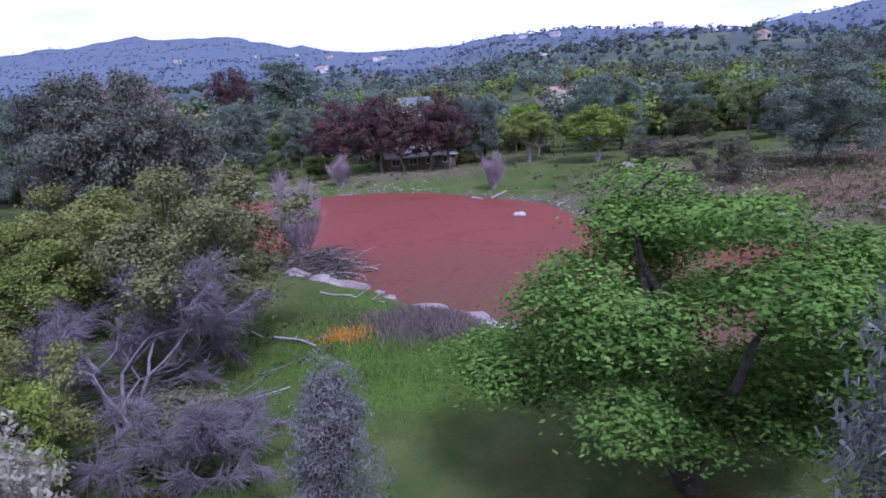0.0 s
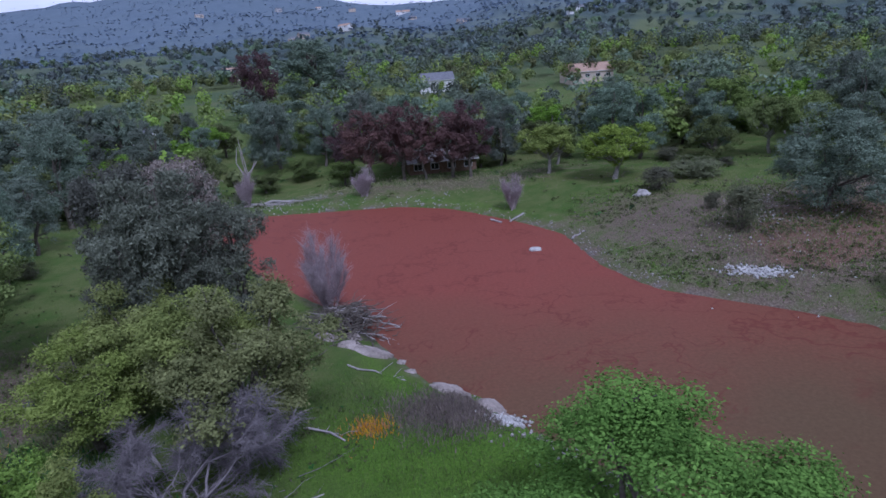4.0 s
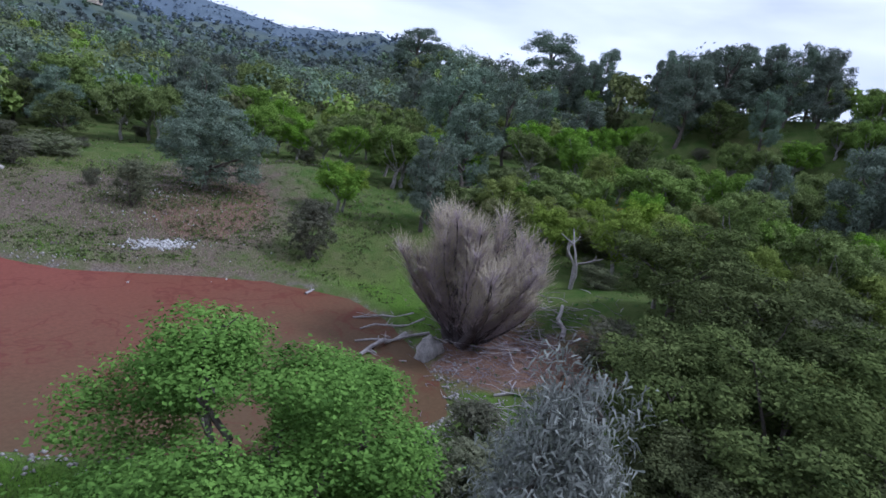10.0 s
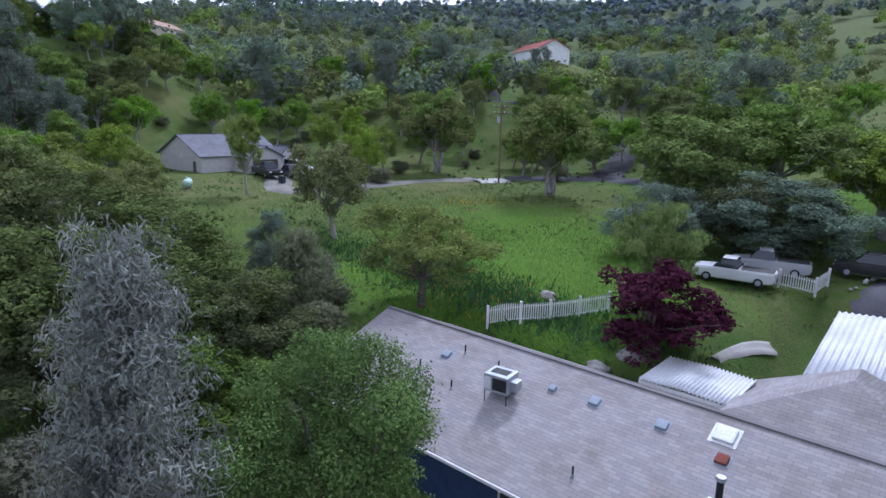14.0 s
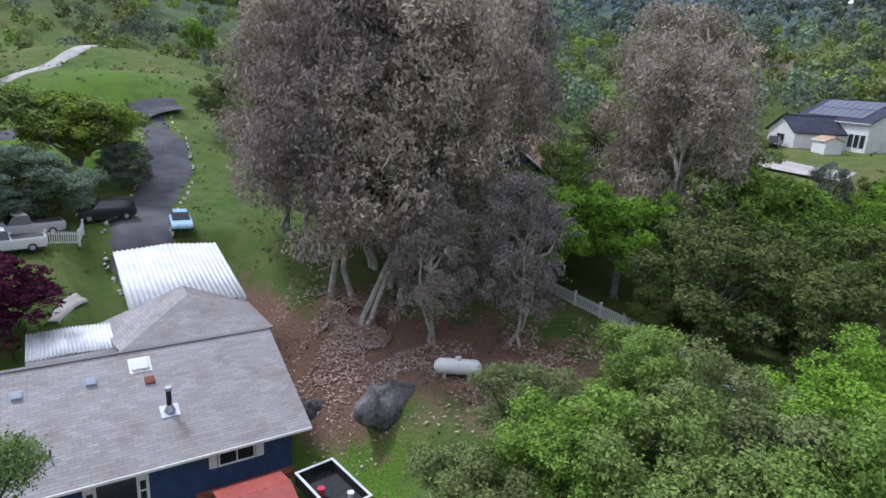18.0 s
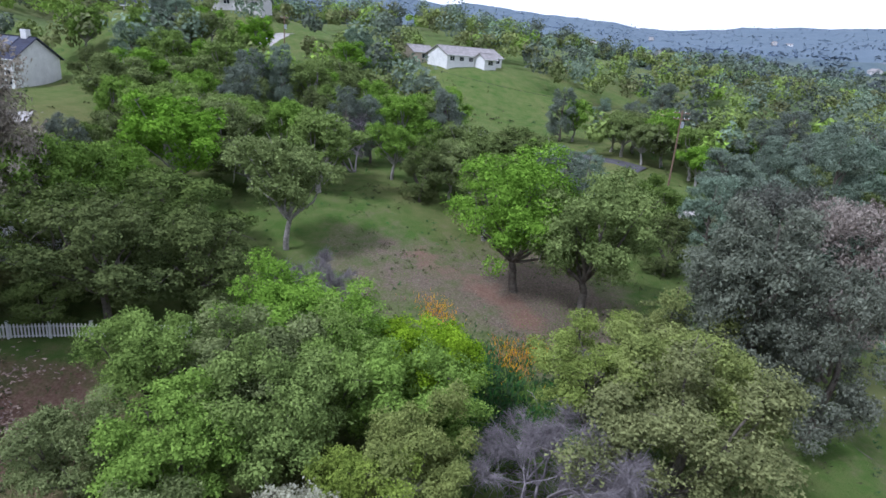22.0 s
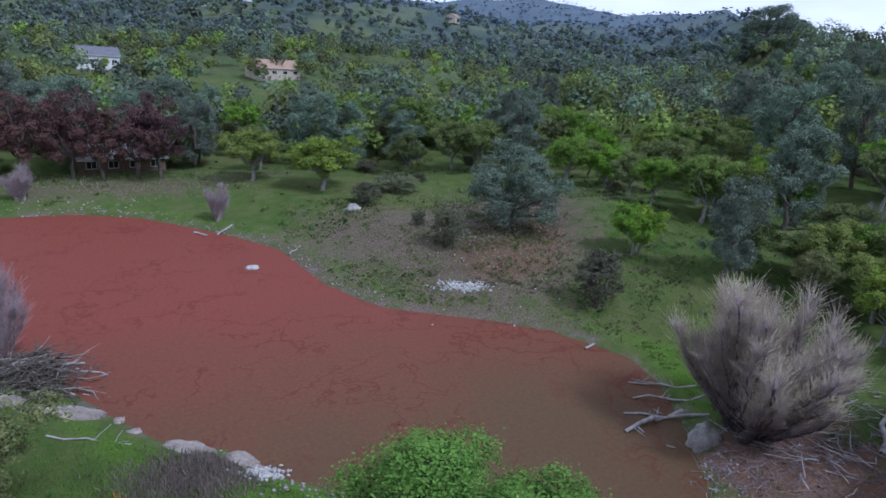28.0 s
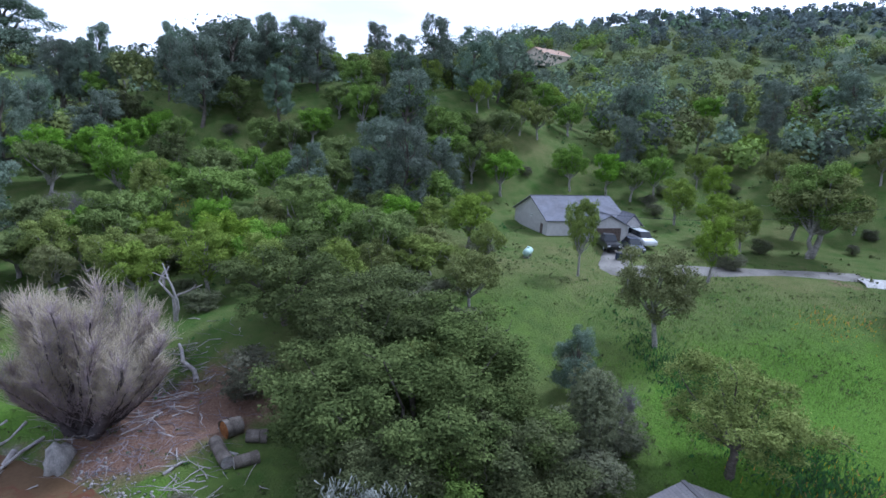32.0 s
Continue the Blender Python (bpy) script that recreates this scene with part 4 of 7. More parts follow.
plant(PLUMS, [(2.1, -23.9, 6.5, 7.8)], rng, "", wide=8)
plant(WEEPERS, [(4.8, -29.4, 7.8, 6.9)], rng, "", wide=8)
plant(FANS, [(-11.6, 91.6, 5.1, 5.5), (9.6, 78, 5.6, 4.7), (-10.9, 48.1, 8.3, 6.4), (-30.6, 94, 6.5, 4.9)], rng, "bare shore shrubs", wide=7)
plant(BARES, [(-72.1, 22.4, 7.1, 8.6), (-36.3, 12.4, 5.1, 4.6), (22.7, -15, 3.7, 3.5), (68, 28.3, 5.3, 4.1), (-13.3, 20.9, 6.4, 7.5), (-11.8, 18.9, 5, 6)], rng, "bare trees", wide=9)
plant(WILLOW, [(31.2, 19.4, 11.2, 13.6)], rng, "", wide=11)
plant(SNAGS, [(43.6, 15.7, 5.3, 3.9), (64, 26, 4.4, 3.8), (-30.7, 96.4, 10.9, 3), (185.7, -100.8, 10.1, 4.3)], rng, "dead trees", wide=6)


# ---- trees that stand about the slopes, where no other thing stands ----
KEEP_OUT = [(0.4, 58, 40), (30.6, 52.4, 25), (1.3, -14.4, 26), (-8.5, -38, 18), (16.3, -27.2, 17), (29.9, -38.5, 16), (42.7, -55.7, 12), (65.4, -31, 17), (-17.1, -10.8, 13), (-21.7, 28.6, 22), (-33.9, 33, 14), (-116.5, -33.6, 16)]
KEEP_OUT += [(-5, -135, 26), (24, -150, 26), (-32, -158, 24), (-97.5, 54.5, 14), (-127.9, 59.5, 20), (-153.6, 61.5, 16), (-72.5, 59, 16), (31.5, 13.6, 12), (-1, 2.7, 24), (-28.6, 1.5, 10), (-10.9, -60.9, 9), (-10.7, -80.8, 9), (1, 89.4, 20), (-16.8, 94, 16), (10.7, -55.3, 14), (-138.3, 15.8, 12), (-8.6, -100.4, 8), (101.9, -141.9, 12), (53.2, -24.4, 9), (45.1, -19.7, 8)]
KEEP_OUT += [(-96.8, -28.6, 15), (-83, -19.3, 9), (-71.2, -15.8, 7), (42.3, 27.3, 7), (7.8, -69.1, 14), (-9.2, -90.5, 16), (15.8, -40.1, 14), (-42, 16.9, 6), (-49.8, 20.6, 6), (-57.8, 22.5, 6), (-38.9, 20.7, 6), (-47.7, 27.5, 6), (-33.9, 26.4, 6), (-30, 28.2, 6), (-34, 19.8, 6), (-53.7, 26.5, 6)]


def free_spot(x, y, gap):
    if any((x - a) ** 2 + (y - b) ** 2 < r * r for a, b, r in KEEP_OUT):
        return False
    return all((x - a) ** 2 + (y - b) ** 2 > ((w * .5 + gap) * .56) ** 2 for a, b, w in planted)


def scatter(masters, count, yaw, reach, tall, broad, wide, group):
    tries = 0
    while count and tries < 4000:
        tries += 1
        a, r = radians(rng.uniform(*yaw)), math.sqrt(rng.uniform(reach[0] ** 2, reach[1] ** 2))
        x, y, h = r * math.sin(a), r * math.cos(a), rng.uniform(*tall)
        if free_spot(x, y, h * broad * .5):
            plant([masters[count % len(masters)]], [(x, y, h, h * broad * rng.uniform(.85, 1.2))], rng, group, wide)
            count -= 1


scatter(PINES, 22, (66, 108), (104, 132), (11, 15), .42, 5.5, "grey pines")
scatter(PINES, 30, (56, 112), (205, 268), (12, 18), .42, 5.5, "grey pines")
scatter(PINES, 24, (42, 122), (52, 140), (9, 16), .5, 5.5, "grey pines")
scatter(OAKS, 100, (40, 125), (48, 125), (6, 9), .85, 8, "green oaks")
scatter(LIVES, 16, (45, 125), (50, 135), (5, 8), .9, 8, "evergreen oaks")
scatter(YELLOWS, 64, (45, 150), (50, 130), (6, 8.5), .75, 8, "yellow-green oaks")
scatter(OAKS, 40, (120, 200), (72, 150), (7, 10), .85, 8, "green oaks")
scatter(PINES, 12, (120, 175), (85, 150), (9, 13), .5, 5.5, "grey pines")
scatter(OAKS, 84, (-125, -40), (34, 135), (7, 10.5), .9, 8, "green oaks")
scatter(LIVES, 26, (-125, -40), (34, 120), (6, 8), .9, 8, "evergreen oaks")
scatter(PINES, 26, (-100, -35), (60, 140), (8, 11), .5, 5.5, "grey pines")
scatter(PINES, 46, (-50, 38), (100, 150), (9, 14), .55, 5.5, "grey pines")
scatter(OAKS, 46, (-45, 42), (98, 150), (7, 10), .85, 8, "green oaks")
scatter(LIVES, 40, (-50, 36), (98, 150), (6, 9), .9, 8, "evergreen oaks")
scatter(YELLOWS, 16, (58, 108), (38, 62), (5, 7.5), .9, 8, "yellow-green oaks")
scatter(BUSHES, 22, (58, 118), (36, 66), (2, 3.5), 1.3, 8, "shrubs")
scatter(BUSHES, 60, (-60, 160), (45, 110), (1.6, 3.2), 1.3, 8, "shrubs")
discard(OAKS_NEAREST + OAKS_NEAR + OAKS + LIMES + YELLOWS_NEAR + YELLOWS + LIVES_NEAR + LIVES + PINES + ROUND_PINES + SPIRES + EUCS + RUSSETS + BUSHES + PALES + PLUMS + SMOKES + WEEPERS + BARES + FANS + WILLOW + SNAGS)


# ---- woods that nobody could count ----
def woods(name, label, leaf, seed, count, rmin, rmax, yaw0, yaw1, quads, size, height, keep, lay=.4):
    """Trees of quads over a ring sector of the land."""
    rng = np.random.default_rng(seed)
    a = np.radians(rng.uniform(yaw0, yaw1, count))
    r = np.sqrt(rng.uniform(rmin ** 2, rmax ** 2, count)) if rmax < 700 else rmin * (rmax / rmin) ** rng.random(count)
    x, y = r * np.sin(a), r * np.cos(a)
    ok = np.array([keep(p, q) for p, q in zip(x, y)])
    x, y = x[ok], y[ok]
    z = ground_height(x, y)
    if rmax > 300:
        z = z + np.array([noise.fractal((p * .004, q * .004, 7), 1, 2, 4) for p, q in zip(x, y)]) * 26 * smooth(250, 900, np.hypot(x, y))
    h = height * rng.uniform(.6, 1.25, len(x))
    vs, fs, ts = [], [], []
    n = len(x)
    pts = np.empty((n, quads, 3))
    lump = rng.normal(size=(n, 7, 3))
    lump /= np.linalg.norm(lump, axis=2)[:, :, None]
    pick = rng.integers(0, 7, (n, quads))
    d = rng.normal(size=(n, quads, 3))
    d /= np.linalg.norm(d, axis=2)[:, :, None]
    base = np.take_along_axis(lump, pick[:, :, None], 1) * rng.uniform(.4, .75, (n, 1, 1))
    q = base + d * .42
    pts = np.stack([q[:, :, 0] * .4, q[:, :, 1] * .4, .62 + q[:, :, 2] * .34], 2) * h[:, None, None] + np.stack([x, y, z], 1)[:, None]
    v, f = leaves(pts.reshape(-1, 3), size, rng, .85, corners=3, lay=lay, out=(d + base * .7).reshape(-1, 3))
    tint = np.repeat(rng.random(n), quads)
    me = fast_mesh(name, v, f, tint)
    return tagged(link(name, me, FAR_LEAF[leaf]), label, "woods", kind="stuff")




def open_land(x, y):
    for cx, cy, r in KEEP_OUT:
        if (x - cx) ** 2 + (y - cy) ** 2 < r * r:
            return False
    return noise.noise((x * .018, y * .018, 2)) > -.2


def any_land(x, y):
    return noise.noise((x * .01, y * .01, 5)) > -.5


for args in [
    ("woods", "mixed green oak woods round the pond valley", "green", 1, 2000, 108, 360, -180, 180, 210, .72, 9, open_land),
    ("woods", "olive oak woods round the pond valley", "olive", 2, 1500, 108, 360, -180, 180, 210, .72, 8.5, open_land),
    ("woods", "grey pine woods round the pond valley", "grey", 3, 1400, 108, 360, -180, 180, 230, .72, 11.5, open_land),
    ("woods", "grey pine and oak on the near hill", "grey", 4, 240, 120, 330, 40, 125, 260, .7, 13, open_land),
    # The four distant woods take the leaf colours with painted haze.
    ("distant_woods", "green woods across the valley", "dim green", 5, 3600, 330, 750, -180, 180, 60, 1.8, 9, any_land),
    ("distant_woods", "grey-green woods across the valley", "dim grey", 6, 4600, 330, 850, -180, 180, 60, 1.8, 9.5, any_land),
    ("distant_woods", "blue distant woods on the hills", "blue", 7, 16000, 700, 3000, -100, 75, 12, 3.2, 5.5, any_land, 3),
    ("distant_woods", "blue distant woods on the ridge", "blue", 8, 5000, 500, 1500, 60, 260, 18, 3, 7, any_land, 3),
]:
    woods(*args)

# ---- roads and paths, laid a little above the land ----
def strip(name, label, category, points, width, material, lift=.05, kind="structure"):
    """A paved strip along a line of x, y points that follows the land."""
    pts = [Vector((x, y, 0)) for x, y in points]
    fine = []
    for a, b in zip(pts, pts[1:]):
        k = max(2, int((b - a).length / 1.2))
        fine += [a.lerp(b, i / k) for i in range(k)]
    fine.append(pts[-1])
    for r in range(6):
        fine = [fine[0]] + [(fine[i - 1] + fine[i] * 2 + fine[i + 1]) / 4 for i in range(1, len(fine) - 1)] + [fine[-1]]
    verts, faces, cols = [], [], 7
    for i, p in enumerate(fine):
        d = (fine[min(i + 1, len(fine) - 1)] - fine[max(i - 1, 0)]).normalized()
        side = Vector((-d.y, d.x, 0))
        for c in range(cols):
            u = c / (cols - 1) - .5
            q = p + side * u * width * (1 + .04 * math.sin(i * .9 + c))
            edge = -.25 if c in (0, cols - 1) else 0
            verts.append((q.x, q.y, max(terrain_z(q.x, q.y), terrain_z(p.x, p.y) - .1) + lift + .12 + edge))
    for i in range(len(fine) - 1):
        for c in range(cols - 1):
            a = i * cols + c
            faces.append((a, a + 1, a + cols + 1, a + cols))
    me = fast_mesh(name, verts, faces, smooth_shade=True)
    return tagged(link(name, me, material), label, category, kind=kind)


strip("driveway", "dark asphalt driveway with a pale edge", "driveway", [(-8.3, -32.1), (-7.6, -38), (-9.4, -46), (-13.8, -59.3), (-15.7, -73.1), (-16, -87.1)], 5.2, ASPHALT)
strip("road", "grey asphalt road through the oaks", "road", [(43.8, -65.3), (37.7, -71.3), (30, -74.5), (17.4, -72.3), (7, -77.2), (-0.7, -80.8), (-11.8, -86.1), (-16.1, -88.4), (-20.6, -89.4)], 5.5, ASPHALT)
strip("road", "grey road climbing away through the trees", "road", [(32.8, -74.3), (36, -88.3), (41, -97), (45.4, -101.2)], 5, ASPHALT)
strip("road", "grey road curving up to the red-roofed house", "road", [(64.7, -98.4), (71.6, -103.4), (93.3, -118.2), (107.8, -125.5), (118.2, -132.3), (120.7, -140.7)], 4.5, ASPHALT)
strip("driveway", "grey-tan gravel drive to the neighbour's house", "driveway", [(59.1, -35.6), (48.8, -28.5), (51, -37), (49.9, -44.6), (47.7, -52.4), (45.6, -60.2)], 3.6, GRAVEL)
strip("driveway", "white concrete apron at the road", "driveway", [(44.1, -58.3), (41.9, -62.6)], 4, WHITE_ROCK)
strip("driveway", "pale concrete lane across the grass", "driveway", [(6.9, -94.7), (1.9, -104.2), (-4.8, -116.6), (-13.6, -130.5)], 3, CONCRETE)
strip("road", "grey road behind the western trees", "road", [(-114.9, 43.9), (-107.6, 49.5), (-97.3, 59.5), (-86.3, 69.5), (-81.1, 73.1)], 5, ASPHALT)
strip("driveway", "white concrete drive below the road", "driveway", [(-90.4, 63.6), (-84.8, 62.8), (-79.2, 60.5)], 5, WHITE_ROCK)
strip("driveway", "asphalt drive up to the white house", "driveway", [(-123.3, 37.3), (-135.1, 40), (-146.7, 43.8), (-153.8, 48.6)], 4, ASPHALT)
strip("driveway", "pale lane by the grey house", "driveway", [(-141.4, 9.5), (-153.2, 14.7), (-165.1, 20)], 4, CONCRETE)
strip("driveway", "white concrete drive beside the solar house", "driveway", [(-95.8, -41.7), (-93.3, -33), (-92.3, -26.5), (-93, -19.6)], 6, CONCRETE)
strip("path", "concrete garden path", "path", [(-0.8, -25.1), (-1.7, -27.9), (-2.7, -29.9)], 0.9, CONCRETE)


# ---- building parts ----
def shingle_material(name, c1, c2, c3):
    m, n, l, b = node_material(name, .95, .15)
    t = n.new("ShaderNodeTexCoord")
    br = n.new("ShaderNodeTexBrick")
    br.inputs["Scale"].default_value = 1
    br.inputs["Brick Width"].default_value, br.inputs["Row Height"].default_value = .55, .2
    br.inputs["Mortar Size"].default_value, br.inputs["Mortar Smooth"].default_value, br.inputs["Bias"].default_value = .012, .6, -.1
    br.inputs["Color1"].default_value, br.inputs["Color2"].default_value, br.inputs["Mortar"].default_value = (*c1, 1), (*c2, 1), (*c3, 1)
    l.new(t.outputs["UV"], br.inputs["Vector"])
    stain, grit = noise_of(n, l, .5, 5, t.outputs["Object"]), noise_of(n, l, 40, 3, t.outputs["Object"])
    s = ramp_of(n, [(.3, (.82, .78, .75)), (.55, (1, 1, 1)), (.75, (1.1, 1.1, 1.12))])
    l.new(stain.outputs["Fac"], s.inputs["Fac"])
    l.new(mixed(n, l, br.outputs["Color"], s.outputs["Color"], 1.0, "MULTIPLY"), b.inputs["Base Color"])
    bumped(n, l, b, br.outputs["Fac"], .4, -.02)
    return m


ROOF_GREY = shingle_material("grey laminated shingles", (.3, .285, .285), (.38, .355, .345), (.2, .19, .19))
ROOF_SLATE = shingle_material("slate shingles", (.17, .175, .195), (.21, .215, .24), (.12, .12, .135))
ROOF_NAVY = shingle_material("navy shingles", (.05, .055, .08), (.07, .075, .105), (.03, .03, .045))


def roof_slab(name, corners, thick, material, parent, label=""):
    """A sloping roof plane with thickness; corners run eave, eave, ridge, ridge. Its pattern is laid in metres."""
    c = [Vector(p) for p in corners]
    nrm = (c[1] - c[0]).cross(c[-1] - c[0]).normalized()
    if nrm.z < 0:
        nrm = -nrm
    bm = bmesh.new()
    top = [bm.verts.new(p) for p in c]
    low = [bm.verts.new(p - nrm * thick) for p in c]
    faces = [bm.faces.new(top), bm.faces.new(low[::-1])]
    for i in range(len(c)):
        j = (i + 1) % len(c)
        faces.append(bm.faces.new((top[i], low[i], low[j], top[j])))
    uv = bm.loops.layers.uv.new("uv")
    u = (c[1] - c[0]).normalized()
    v = nrm.cross(u)
    for f in faces:
        for lp in f.loops:
            d = lp.vert.co - c[0]
            lp[uv].uv = (d.dot(u), d.dot(v))
    bmesh.ops.recalc_face_normals(bm, faces=bm.faces)
    return part(name, bm, material, parent, label)


def window(parent, m, w, h, frame_material=None):
    """A framed window set on a wall; m puts its centre, with y out of the wall."""
    bm = bmesh.new()
    t = .09
    for a in ((-w / 2, -.05, h / 2 - t, w / 2, .06, h / 2), (-w / 2, -.05, -h / 2, w / 2, .06, -h / 2 + t), (-w / 2, -.05, -h / 2 + t, -w / 2 + t, .06, h / 2 - t), (w / 2 - t, -.05, -h / 2 + t, w / 2, .06, h / 2 - t), (-.03, -.04, -h / 2 + t, .03, .05, h / 2 - t)):
        box(bm, *a)
    f = part("window", bm, frame_material or WHITE_PAINT, parent)
    f.matrix_basis = m
    part("pane", boxed(-w / 2 + t, -.02, -h / 2 + t, w / 2 - t, .015, h / 2 - t), GLASS, f, "dark reflecting glass")
    return f


def gable_block(parent, x0, x1, y0, y1, z0, eave, ridge, along, roof, wall, over=.45, names=("wall", "roof")):
    """Four walls and a gable roof; along is the axis of the ridge."""
    t = .18
    for a in ((x0, y0, z0, x1, y0 + t, eave), (x0, y1 - t, z0, x1, y1, eave), (x0, y0 + t, z0, x0 + t, y1 - t, eave), (x1 - t, y0 + t, z0, x1, y1 - t, eave)):
        part(names[0], boxed(*a), wall, parent)
    if along == "x":
        m = (y0 + y1) / 2
        for x in (x0, x1 - t):
            part("gable_wall", prism([(y0, eave), (y1, eave), (m, ridge - .12)], x, x + t, "x"), wall, parent)
        drop = (ridge - eave) / (m - y0) * over
        roof_slab(names[1], [(x0 - over, y0 - over, eave - drop), (x1 + over, y0 - over, eave - drop), (x1 + over, m, ridge), (x0 - over, m, ridge)], .14, roof, parent)
        roof_slab(names[1], [(x1 + over, y1 + over, eave - drop), (x0 - over, y1 + over, eave - drop), (x0 - over, m, ridge), (x1 + over, m, ridge)], .14, roof, parent)
        part("ridge_cap", boxed(x0 - over, m - .13, ridge - .01, x1 + over, m + .13, ridge + .05, bevel=.02), roof, parent)
        for s, y in ((-1, y0 - over), (1, y1 + over)):
            part("gutter", boxed(x0 - over, y - .06, eave - drop - .14, x1 + over, y + .06, eave - drop - .01, bevel=.02), WHITE_PAINT, parent)
    else:
        m = (x0 + x1) / 2
        for y in (y0, y1 - t):
            part("gable_wall", prism([(x0, eave), (x1, eave), (m, ridge - .12)], y, y + t, "y"), wall, parent)
        drop = (ridge - eave) / (m - x0) * over
        roof_slab(names[1], [(x0 - over, y1 + over, eave - drop), (x0 - over, y0 - over, eave - drop), (m, y0 - over, ridge), (m, y1 + over, ridge)], .14, roof, parent)
        roof_slab(names[1], [(x1 + over, y0 - over, eave - drop), (x1 + over, y1 + over, eave - drop), (m, y1 + over, ridge), (m, y0 - over, ridge)], .14, roof, parent)
        part("ridge_cap", boxed(m - .13, y0 - over, ridge - .01, m + .13, y1 + over, ridge + .05, bevel=.02), roof, parent)


# ---- the blue house under the camera ----
def blue_house():
    h = thing("house", Matrix.Identity(4), "low blue house with a grey shingle gable roof", "house")
    g, eave, ridge = -3.2, -.15, 2.65
    t = .18
    y = -8.75
    # front wall with its openings: French door and two windows
    gaps = [(-9.3, -7.4, -1.65, -.75), (-3.6, -1.9, g + .05, -.9), (.9, 2.6, -1.4, -.8)]
    x = -11.3
    for a, b, lo, hi in gaps:
        part("wall", boxed(x, y - t, g, a, y, eave), BLUE_PAINT, h)
        if lo > g + .1:
            part("wall", boxed(a, y - t, g, b, y, lo), BLUE_PAINT, h)
        part("wall", boxed(a, y - t, hi, b, y, eave), BLUE_PAINT, h)
        x = b
    part("wall", boxed(x, y - t, g, 15, y, eave), BLUE_PAINT, h)
    for a in ((-11.3, -21.4, g, 15, -21.4 + t, eave), (-11.3, -21.4 + t, g, -11.3 + t, y - t, eave), (15 - t, -21.4 + t, g, 15, y - t, eave)):
        part("wall", boxed(*a), BLUE_PAINT, h)
    for xx in (-11.3, 15 - t):
        part("gable_wall", prism([(-21.4, eave), (y, eave), (-15.4, ridge - .14)], xx, xx + t, "x"), BLUE_PAINT, h)
    roof_slab("roof", [(-12.2, -8.05, eave - .1), (16.6, -8.05, eave - .1), (16.6, -15.4, ridge), (-12.2, -15.4, ridge)], .16, ROOF_GREY, h)
    roof_slab("roof", [(16.6, -22.1, eave - .1), (-12.2, -22.1, eave - .1), (-12.2, -15.4, ridge), (16.6, -15.4, ridge)], .16, ROOF_GREY, h)
    part("ridge_cap", boxed(-12.2, -15.55, ridge - .02, 16.6, -15.25, ridge + .05, bevel=.02), ROOF_GREY, h)
    part("gutter", boxed(-12.2, -8.1, eave - .28, 16.6, -7.96, eave - .12, bevel=.03), WHITE_PAINT, h, "white metal gutter")
    # wing behind: a hipped roof that rises over the main ridge
    roof_slab("wing_roof", [(-3.9, -15.8, 2.5), (-12.6, -15.8, 2.5), (-8.2, -19.2, 4.2)], .15, ROOF_GREY, h)
    roof_slab("wing_roof", [(-13.3, -24, 1.2), (-12.6, -15.8, 2.5), (-8.2, -19.2, 4.2), (-8.2, -21, 4.2)], .15, ROOF_GREY, h)
    roof_slab("wing_roof", [(-3.9, -15.8, 2.5), (-3.4, -24, 1.2), (-8.2, -21, 4.2), (-8.2, -19.2, 4.2)], .15, ROOF_GREY, h)
    roof_slab("wing_roof", [(-3.4, -24, 1.2), (-13.3, -24, 1.2), (-8.2, -21, 4.2)], .15, ROOF_GREY, h)
    part("wing_wall", boxed(-12.7, -23.4, g + .6, -4, -21.4, 1.15), BLUE_PAINT, h)
    window(h, pose(-8.35, y + .01, -1.2), 1.9, .9)
    window(h, pose(1.75, y + .01, -1.1), 1.7, .6)
    for s in (-1, 1):
        part("shutter", boxed(-8.35 + s * 1.2 - .2, y + .005, -1.65, -8.35 + s * 1.2 + .2, y + .05, -.75), WHITE_PAINT, h)
    # a dark glass sheet fills the open doorway in place of the room's shade
    d = part("french_door", boxed(-3.6, y - .1, g + .05, -1.9, y - .06, -.9), GLASS, h, "dark sheet in the open doorway for the shaded room")
    for x0 in (-4.15, -1.9):
        side = part("door_leaf", boxed(x0, y + .01, g + .05, x0 + .55, y + .06, -.9), WHITE_PAINT, h, "white glazed door leaf")
        for k in range(3):
            part("pane", boxed(x0 + .14, y + .062, g + .3 + k * .6, x0 + .41, y + .07, g + .8 + k * .6), GLASS, side)
    part("brick_plinth", boxed(-11.3, y + .005, g, -6.2, y + .5, g + .35, bevel=.02), BRICK, h, "red brick planter edge")
    slope = (ridge - eave + .1) / 7.35

    def on_roof(px, py):
        return pose(px, py, ridge - (py + 15.4) * slope, -math.degrees(math.atan(slope)) * -1 * -1)
    return h, on_roof


house, on_roof = blue_house()


